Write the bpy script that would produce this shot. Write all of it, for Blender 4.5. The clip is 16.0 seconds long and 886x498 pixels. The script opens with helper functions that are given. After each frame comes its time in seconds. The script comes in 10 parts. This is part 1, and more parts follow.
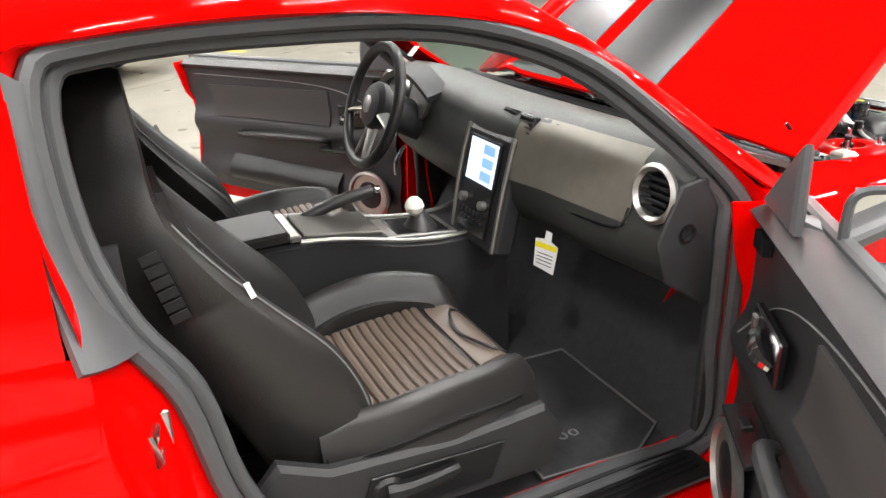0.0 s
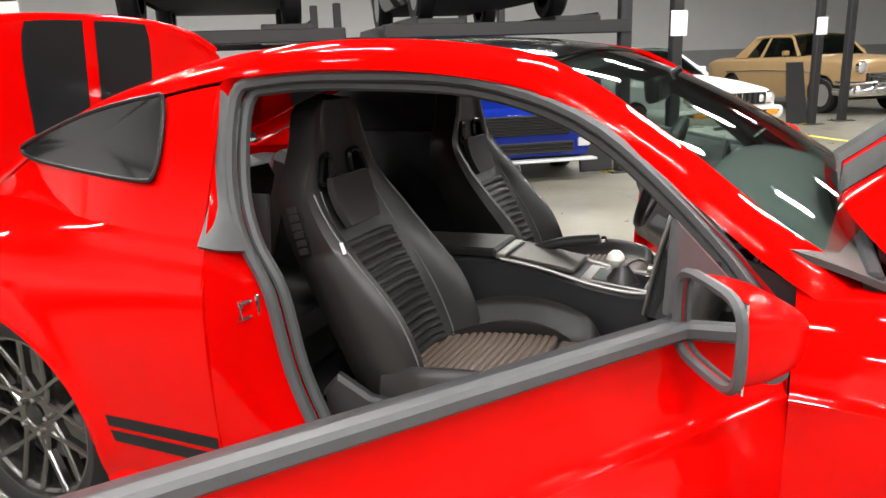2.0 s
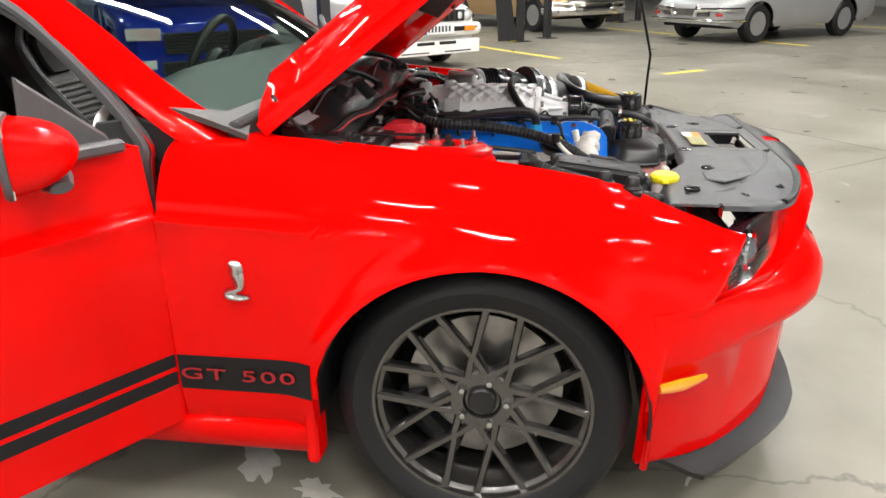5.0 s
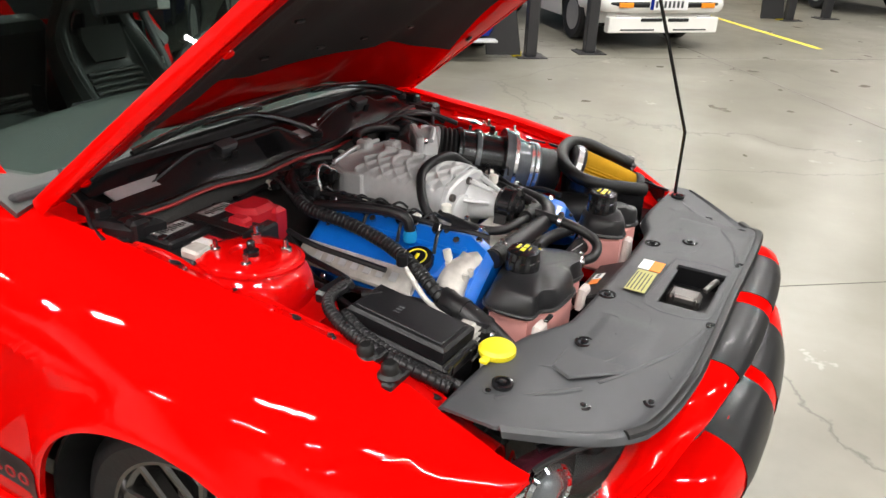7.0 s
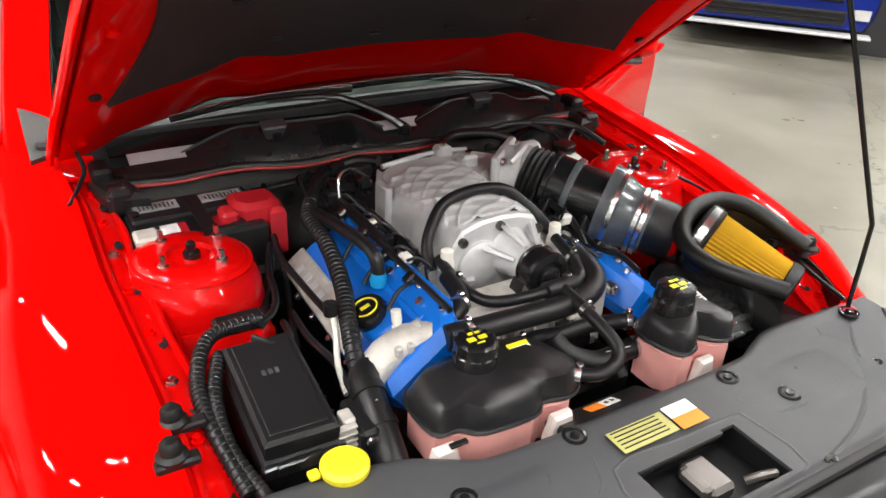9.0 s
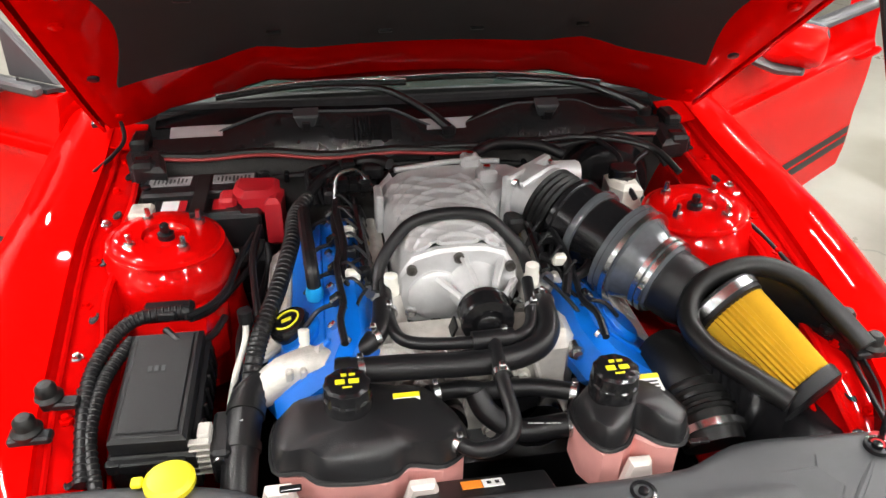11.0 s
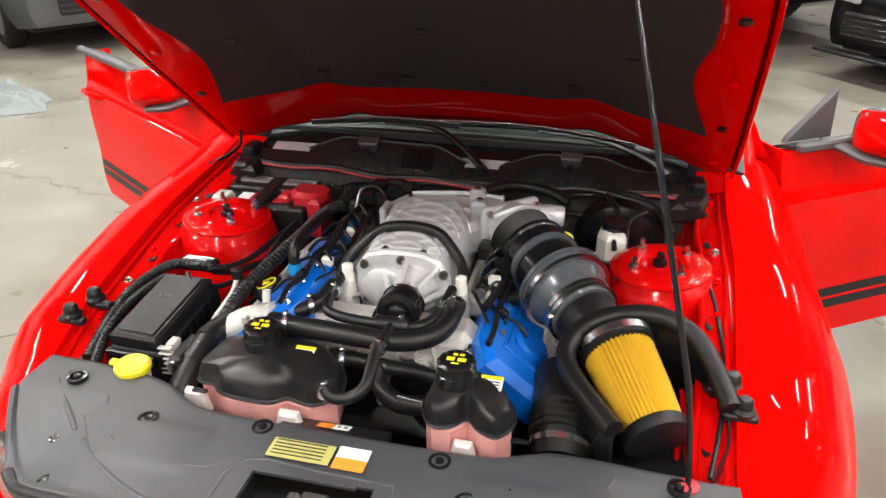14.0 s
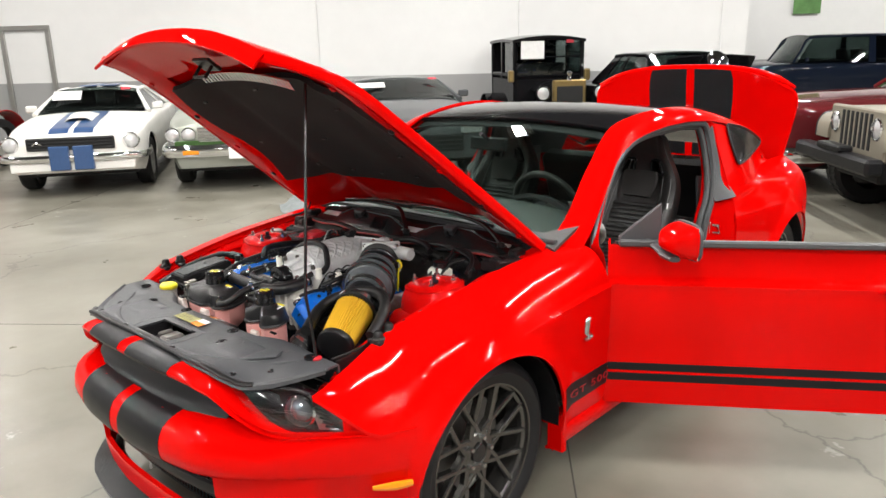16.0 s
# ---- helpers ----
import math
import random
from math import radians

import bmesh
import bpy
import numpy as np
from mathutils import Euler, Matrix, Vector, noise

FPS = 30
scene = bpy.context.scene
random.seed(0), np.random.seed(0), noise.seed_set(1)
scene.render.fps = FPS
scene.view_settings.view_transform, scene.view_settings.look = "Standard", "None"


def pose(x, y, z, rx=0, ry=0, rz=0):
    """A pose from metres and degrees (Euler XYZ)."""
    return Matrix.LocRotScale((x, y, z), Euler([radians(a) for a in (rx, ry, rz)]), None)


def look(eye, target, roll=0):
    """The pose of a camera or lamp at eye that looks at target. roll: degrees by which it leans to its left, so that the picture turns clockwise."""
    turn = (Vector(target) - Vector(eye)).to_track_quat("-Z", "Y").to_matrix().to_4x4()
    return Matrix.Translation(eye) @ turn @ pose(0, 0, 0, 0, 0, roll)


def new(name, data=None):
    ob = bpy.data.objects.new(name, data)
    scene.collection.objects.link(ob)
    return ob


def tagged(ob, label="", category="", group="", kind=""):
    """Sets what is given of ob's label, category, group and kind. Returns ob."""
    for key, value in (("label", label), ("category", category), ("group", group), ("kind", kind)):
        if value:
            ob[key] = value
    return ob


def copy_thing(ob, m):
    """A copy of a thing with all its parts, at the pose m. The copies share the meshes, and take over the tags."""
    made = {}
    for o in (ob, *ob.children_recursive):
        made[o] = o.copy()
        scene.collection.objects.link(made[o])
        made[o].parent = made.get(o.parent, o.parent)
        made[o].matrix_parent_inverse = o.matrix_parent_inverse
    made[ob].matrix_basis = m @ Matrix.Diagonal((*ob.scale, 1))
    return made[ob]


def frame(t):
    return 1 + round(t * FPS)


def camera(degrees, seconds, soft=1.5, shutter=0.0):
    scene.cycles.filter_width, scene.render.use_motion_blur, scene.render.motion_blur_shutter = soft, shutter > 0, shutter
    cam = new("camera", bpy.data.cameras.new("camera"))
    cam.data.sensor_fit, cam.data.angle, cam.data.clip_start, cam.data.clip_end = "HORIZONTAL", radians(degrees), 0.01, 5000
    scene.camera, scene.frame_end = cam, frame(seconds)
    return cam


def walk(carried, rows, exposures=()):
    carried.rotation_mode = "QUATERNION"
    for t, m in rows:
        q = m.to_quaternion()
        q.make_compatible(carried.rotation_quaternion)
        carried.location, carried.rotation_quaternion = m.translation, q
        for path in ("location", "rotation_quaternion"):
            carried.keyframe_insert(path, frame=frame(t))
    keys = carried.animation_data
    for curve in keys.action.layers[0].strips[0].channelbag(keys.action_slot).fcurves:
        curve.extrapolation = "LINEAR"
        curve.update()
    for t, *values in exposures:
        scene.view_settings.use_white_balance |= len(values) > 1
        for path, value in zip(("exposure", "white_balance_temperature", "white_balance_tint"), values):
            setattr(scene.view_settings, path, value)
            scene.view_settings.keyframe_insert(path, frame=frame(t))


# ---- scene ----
cam = camera(61.7, 16.0, soft=1.5)
PATH = [
    (0, (1.77, -1.856, 1.419), (0.099, -1.076, 0.645), -2.2),
    (0.5, (1.913, -1.584, 1.441), (0.082, -1.312, 0.683), -1.4),
    (1, (1.996, -1.27, 1.427), (0.13, -1.502, 0.744), -2.3),
    (1.5, (2.043, -1.001, 1.399), (0.231, -1.608, 0.809), -2.6),
    (2, (2.136, -0.723, 1.354), (0.385, -1.546, 0.848), -1.9),
    (2.5, (2.182, -0.411, 1.245), (0.453, -1.305, 0.784), -1.1),
    (3, (2.288, -0.14, 1.19), (0.5, -0.85, 0.643), -1.6),
    (3.5, (2.362, -0.053, 1.193), (0.518, -0.529, 0.583), -2.0),
    (4, (2.382, -0.044, 1.213), (0.515, -0.309, 0.545), -1.6),
    (4.2, (2.384, -0.039, 1.211), (0.514, -0.237, 0.53), -1.4),
    (6.3, (1.861, 0.634, 1.496), (0.132, 0.054, 0.676), 2.0),
    (6.5, (1.772, 0.714, 1.512), (0.076, 0.053, 0.682), 2.0),
    (7, (1.53, 0.883, 1.539), (-0.059, 0.009, 0.695), 2.1),
    (7.5, (1.293, 0.974, 1.552), (-0.162, -0.092, 0.689), 2.3),
    (8, (1.108, 1.029, 1.552), (-0.193, -0.203, 0.663), 2.7),
    (8.5, (0.927, 1.092, 1.562), (-0.19, -0.29, 0.644), 2.7),
    (9, (0.76, 1.119, 1.56), (-0.168, -0.37, 0.6), 3.0),
    (9.2, (0.682, 1.121, 1.565), (-0.171, -0.403, 0.59), 3.1),
    (11.3, (0.186, 1.169, 1.628), (-0.058, -0.499, 0.552), 1.0),
    (11.5, (0.171, 1.174, 1.63), (-0.052, -0.494, 0.549), 1.0),
    (12, (0.138, 1.184, 1.632), (-0.036, -0.487, 0.547), 0.9),
    (12.5, (0.114, 1.183, 1.632), (0.001, -0.5, 0.557), 0.9),
    (13, (0.061, 1.212, 1.641), (0.057, -0.495, 0.598), 0.7),
    (13.5, (-0.121, 1.298, 1.654), (0.068, -0.433, 0.669), 0.1),
    (14, (-0.403, 1.422, 1.669), (0.015, -0.303, 0.746), -0.2),
    (14.5, (-0.826, 1.522, 1.667), (-0.125, -0.158, 0.838), -0.7),
    (15, (-1.302, 1.604, 1.677), (-0.345, 0.007, 0.946), -1.3),
    (15.5, (-1.792, 1.662, 1.681), (-0.628, 0.16, 1.058), -1.4),
    (16, (-2.287, 1.76, 1.689), (-0.975, 0.342, 1.172), -1.4),
]
walk(cam, [(t, look(eye, target, roll)) for t, eye, target, roll in PATH],
     exposures=((0.0, 0.7), (1.0, 0.65), (2.0, 0.3), (3.0, 0.12), (4.0, 0.3), (6.5, 0.05), (9.0, 0.2), (12.0, 0.36), (14.0, 0.25), (15.0, 0.15), (16.0, 0.0)))

# ---- world and lamps ----
world = bpy.data.worlds.new("hall_world")
scene.world = world
world.use_nodes = True
world.node_tree.nodes["Background"].inputs[0].default_value = (0.9, 0.95, 1.0, 1)
world.node_tree.nodes["Background"].inputs[1].default_value = 0.04
scene.view_settings.exposure = 0.0

ROOM_TURN = -52.0          # the hall's axes against the car's, in degrees
ROOM = pose(0, 0, 0, 0, 0, ROOM_TURN)
CEIL_Z = 5.2


# ---- materials ----
def nodes_of(name):
    m = bpy.data.materials.new(name)
    m.use_nodes = True
    nt = m.node_tree
    return m, nt, nt.nodes["Principled BSDF"]


def noise_tex(nt, scale, detail=4.0, rough=0.55, coords="Object"):
    tc = nt.nodes.new("ShaderNodeTexCoord")
    n = nt.nodes.new("ShaderNodeTexNoise")
    n.inputs["Scale"].default_value, n.inputs["Detail"].default_value, n.inputs["Roughness"].default_value = scale, detail, rough
    nt.links.new(tc.outputs[coords], n.inputs["Vector"])
    return n


def ramp(nt, fac, stops):
    r = nt.nodes.new("ShaderNodeValToRGB")
    while len(r.color_ramp.elements) < len(stops):
        r.color_ramp.elements.new(0.5)
    for e, (p, c) in zip(r.color_ramp.elements, stops):
        e.position, e.color = p, (*c, 1) if len(c) == 3 else c
    nt.links.new(fac, r.inputs[0])
    return r


def bump(nt, bsdf, height, strength, dist=0.002):
    b = nt.nodes.new("ShaderNodeBump")
    b.inputs["Strength"].default_value, b.inputs["Distance"].default_value = strength, dist
    nt.links.new(height, b.inputs["Height"])
    nt.links.new(b.outputs[0], bsdf.inputs["Normal"])


def plain(name, col, rough=0.5, metal=0.0, coat=0.0, var=0.12, scale=40.0, bumps=0.0, bscale=300.0, spec=0.5, coat_rough=0.03, dist=0.002):
    """A surface with slight variation of colour and gloss at two scales, and fine relief."""
    m, nt, b = nodes_of(name)
    n1 = noise_tex(nt, scale, 6)
    n2 = noise_tex(nt, scale / 9.0, 3)
    mix = nt.nodes.new("ShaderNodeMath")
    mix.operation = "ADD"
    nt.links.new(n1.outputs[0], mix.inputs[0])
    nt.links.new(n2.outputs[0], mix.inputs[1])
    half = nt.nodes.new("ShaderNodeMath")
    half.operation, half.inputs[1].default_value = "MULTIPLY", 0.5
    nt.links.new(mix.outputs[0], half.inputs[0])
    lo, hi = [max(0, c * (1 - var)) for c in col], [min(1, c * (1 + var)) for c in col]
    r = ramp(nt, half.outputs[0], [(0.3, lo), (0.7, hi)])
    nt.links.new(r.outputs[0], b.inputs["Base Color"])
    rr = nt.nodes.new("ShaderNodeMapRange")
    rr.inputs[3].default_value, rr.inputs[4].default_value = max(0.02, rough * 0.85), min(1, rough * 1.15)
    nt.links.new(half.outputs[0], rr.inputs[0])
    nt.links.new(rr.outputs[0], b.inputs["Roughness"])
    b.inputs["Metallic"].default_value = metal
    b.inputs["Coat Weight"].default_value = coat
    b.inputs["Coat Roughness"].default_value = coat_rough
    b.inputs["Specular IOR Level"].default_value = spec
    if bumps:
        n3 = noise_tex(nt, bscale, 4)
        bump(nt, b, n3.outputs[0], bumps, dist)
    return m


def glass(name, col=(0.75, 0.82, 0.8), alpha=0.25, rough=0.0):
    """Tinted pane: part clear, part glossy glass."""
    m, nt, b = nodes_of(name)
    tr = nt.nodes.new("ShaderNodeBsdfTransparent")
    tr.inputs[0].default_value = (*col, 1)
    gl = nt.nodes.new("ShaderNodeBsdfGlossy")
    gl.inputs["Roughness"].default_value = rough
    lw = nt.nodes.new("ShaderNodeLayerWeight")
    lw.inputs[0].default_value = 0.5
    pw = nt.nodes.new("ShaderNodeMath")
    pw.operation, pw.inputs[1].default_value = "POWER", 5.0
    nt.links.new(lw.outputs["Facing"], pw.inputs[0])
    fr = nt.nodes.new("ShaderNodeMath")
    fr.operation, fr.inputs[1].default_value, fr.inputs[2].default_value = "MULTIPLY_ADD", 0.95, 0.045
    nt.links.new(pw.outputs[0], fr.inputs[0])
    mx = nt.nodes.new("ShaderNodeMixShader")
    nt.links.new(fr.outputs[0], mx.inputs[0])
    nt.links.new(tr.outputs[0], mx.inputs[1])
    nt.links.new(gl.outputs[0], mx.inputs[2])
    nt.links.new(mx.outputs[0], nt.nodes["Material Output"].inputs[0])
    return m


def emit(name, col, strength):
    m, nt, b = nodes_of(name)
    b.inputs["Base Color"].default_value = (*col, 1)
    b.inputs["Emission Color"].default_value = (*col, 1)
    b.inputs["Emission Strength"].default_value = strength
    return m


def paint(name, col, flake=0.0, coat=0.7, ior=1.33):
    m, nt, b = nodes_of(name)
    n = noise_tex(nt, 3.0, 2)
    r = ramp(nt, n.outputs[0], [(0.35, [c * 0.94 for c in col]), (0.65, col)])
    nt.links.new(r.outputs[0], b.inputs["Base Color"])
    b.inputs["Roughness"].default_value = 0.4
    b.inputs["Specular IOR Level"].default_value = 0.0
    b.inputs["Metallic"].default_value = flake
    b.inputs["Coat Weight"].default_value = coat
    b.inputs["Coat IOR"].default_value = ior
    b.inputs["Coat Roughness"].default_value = 0.015
    n2 = noise_tex(nt, 260.0, 2)
    n3 = noise_tex(nt, 2.2, 1)
    bp = nt.nodes.new("ShaderNodeBump")
    bp.inputs["Strength"].default_value, bp.inputs["Distance"].default_value = 0.02, 0.0004
    nt.links.new(n2.outputs[0], bp.inputs["Height"])
    nt.links.new(bp.outputs[0], b.inputs["Coat Normal"])
    return m


RED = paint("race_red_paint", (0.68, 0.0012, 0.0008), coat=0.6)
RED_BAY = paint("race_red_bay_lacquer", (0.60, 0.0020, 0.0018), coat=0.9, ior=1.5)
STRIPE = plain("satin_black_stripe", (0.009, 0.009, 0.010), 0.35, spec=0.2, coat=0.08, coat_rough=0.12)
RUBBER = plain("black_rubber", (0.008, 0.008, 0.008), 0.40, bumps=0.25, bscale=160, spec=0.36)
SEAL = plain("grey_rubber_seal", (0.068, 0.070, 0.074), 0.42, bumps=0.15, bscale=120)
TYRE = plain("tyre_rubber", (0.011, 0.011, 0.012), 0.5, spec=0.3, bumps=0.35, bscale=90)
PLASTIC = plain("black_grained_plastic", (0.009, 0.009, 0.010), 0.34, bumps=0.35, bscale=700, var=0.2, spec=0.34)
PLASTIC_G = plain("glossy_black_plastic", (0.008, 0.008, 0.009), 0.2, bumps=0.05, bscale=60)
COVER = plain("dark_grey_moulded_plastic", (0.047, 0.049, 0.053), 0.42, bumps=0.3, bscale=900, var=0.15)
VINYL = plain("dark_interior_vinyl", (0.027, 0.027, 0.029), 0.40, bumps=0.5, bscale=520, spec=0.38)
LEATHER = plain("black_leather", (0.021, 0.020, 0.0195), 0.34, bumps=0.55, bscale=420, dist=0.001)
STITCH = plain("grey_stitching", (0.14, 0.14, 0.14), 0.7)
SUEDE = plain("charcoal_suede", (0.032, 0.030, 0.029), 0.9, bumps=0.4, bscale=900)
CARPET = plain("black_carpet", (0.040, 0.040, 0.043), 0.97, bumps=0.9, bscale=1300, dist=0.004, var=0.35, scale=300)
LINER = plain("hood_liner_felt", (0.032, 0.030, 0.031), 0.95, bumps=0.5, bscale=350, dist=0.004, spec=0.2)
ALU = plain("cast_aluminium", (0.62, 0.625, 0.63), 0.34, metal=0.3, bumps=0.5, bscale=420, var=0.15)
ALU_W = plain("weathered_cast_aluminium", (0.55, 0.53, 0.49), 0.55, metal=0.35, bumps=0.6, bscale=260, var=0.3)
STEEL = plain("bright_steel", (0.6, 0.6, 0.6), 0.25, metal=1.0, var=0.1)
CHROME = plain("chrome", (0.8, 0.8, 0.8), 0.06, metal=1.0, var=0.03)
WHEEL = plain("dark_gunmetal_alloy", (0.13, 0.125, 0.12), 0.24, metal=0.9, coat=0.3)
DISC = plain("brake_disc_steel", (0.35, 0.34, 0.33), 0.35, metal=1.0, var=0.2)
BLUE = plain("blue_engine_enamel", (0.0, 0.135, 0.60), 0.35, coat=0.4, bumps=0.3, bscale=240)
HOSE = plain("black_hose", (0.008, 0.008, 0.009), 0.36, bumps=0.25, bscale=300, spec=0.38)
TANK_B = plain("satin_black_tank", (0.013, 0.013, 0.014), 0.30, bumps=0.25, bscale=500)
REDCAP = plain("red_plastic_cover", (0.45, 0.012, 0.02), 0.4, bumps=0.1)
YELLOW = plain("yellow_plastic", (0.85, 0.72, 0.02), 0.4)
WHITE_P = plain("white_plastic", (0.75, 0.73, 0.66), 0.4)
WHITE = plain("white_print", (0.8, 0.8, 0.8), 0.6)
ORANGE = plain("orange_print", (0.85, 0.25, 0.02), 0.6)
FILTER = plain("yellow_pleated_filter", (0.60, 0.36, 0.012), 0.8, bumps=0.5, bscale=500)
FIREWALL = plain("grey_fibre_panel", (0.055, 0.052, 0.05), 0.85, bumps=0.6, bscale=220, dist=0.004, var=0.3)
AMBER = plain("amber_lens", (0.8, 0.26, 0.01), 0.15, coat=1.0)
SILVER_TRIM = plain("brushed_silver_trim", (0.42, 0.41, 0.39), 0.35, metal=0.9)
DARKALU = plain("dark_aluminium_trim", (0.16, 0.15, 0.14), 0.4, metal=0.8)
GLASS = glass("windscreen_glass", (0.62, 0.72, 0.68))
GLASS_D = glass("tinted_side_glass", (0.10, 0.115, 0.11))
CLEAR = glass("clear_lens", (0.92, 0.94, 0.95))
MIRROR = plain("mirror_glass", (0.9, 0.9, 0.9), 0.02, metal=1.0, var=0.0)


def concrete():
    m, nt, b = nodes_of("polished_concrete")
    big = noise_tex(nt, 0.55, 8, 0.6)
    mid = noise_tex(nt, 3.0, 4, 0.5)
    fine = noise_tex(nt, 60.0, 4)
    mixn = nt.nodes.new("ShaderNodeMix")
    mixn.data_type = "FLOAT"
    mixn.inputs[0].default_value = 0.22
    nt.links.new(big.outputs[0], mixn.inputs[2])
    nt.links.new(mid.outputs[0], mixn.inputs[3])
    r = ramp(nt, mixn.outputs[0], [(0.32, (0.118, 0.110, 0.086)), (0.45, (0.175, 0.165, 0.132)), (0.56, (0.216, 0.205, 0.168)), (0.70, (0.284, 0.271, 0.232))])
    spot = noise_tex(nt, 1.7, 5, 0.7)
    rs = ramp(nt, spot.outputs[0], [(0.655, (0, 0, 0)), (0.675, (1, 1, 1))])
    mx = nt.nodes.new("ShaderNodeMix")
    mx.data_type = "RGBA"
    mx.inputs[7].default_value = (0.40, 0.385, 0.345, 1)
    sc = nt.nodes.new("ShaderNodeMath")
    sc.operation, sc.inputs[1].default_value = "MULTIPLY", 0.55
    nt.links.new(rs.outputs[0], sc.inputs[0])
    nt.links.new(sc.outputs[0], mx.inputs[0])
    nt.links.new(r.outputs[0], mx.inputs[6])
    # hairline cracks wandering through the slab
    tcw = nt.nodes.new("ShaderNodeTexCoord")
    warp = nt.nodes.new("ShaderNodeMixRGB")
    warp.blend_type, warp.inputs[0].default_value = "ADD", 0.35
    wn = noise_tex(nt, 2.5, 5, 0.6)
    nt.links.new(tcw.outputs["Object"], warp.inputs[1])
    nt.links.new(wn.outputs["Color"], warp.inputs[2])
    vo = nt.nodes.new("ShaderNodeTexVoronoi")
    vo.feature, vo.inputs["Scale"].default_value = "DISTANCE_TO_EDGE", 0.33
    nt.links.new(warp.outputs[0], vo.inputs["Vector"])
    rc_ = ramp(nt, vo.outputs["Distance"], [(0.0, (.55, .55, .55)), (0.0022, (1, 1, 1))])
    ck = nt.nodes.new("ShaderNodeMixRGB")
    ck.blend_type, ck.inputs[0].default_value = "MULTIPLY", 1.0
    nt.links.new(mx.outputs[2], ck.inputs[1])
    nt.links.new(rc_.outputs[0], ck.inputs[2])
    nt.links.new(ck.outputs[0], b.inputs["Base Color"])
    rr = ramp(nt, mid.outputs[0], [(0.3, (0.27, 0.27, 0.27)), (0.7, (0.38, 0.38, 0.38))])
    nt.links.new(rr.outputs[0], b.inputs["Roughness"])
    bump(nt, b, fine.outputs[0], 0.03, 0.001)
    return m


FLOOR = concrete()
WALL_W = plain("white_painted_wall", (0.82, 0.82, 0.81), 0.7, scale=3, var=0.03, bumps=0.1, bscale=80)
WALL_G = plain("grey_painted_wall", (0.36, 0.36, 0.355), 0.6, scale=3, var=0.05, bumps=0.1, bscale=80)
POST = plain("black_lift_enamel", (0.014, 0.014, 0.016), 0.4, coat=0.3)
YMARK = plain("yellow_floor_marking", (0.75, 0.6, 0.05), 0.6, var=0.3, scale=20)


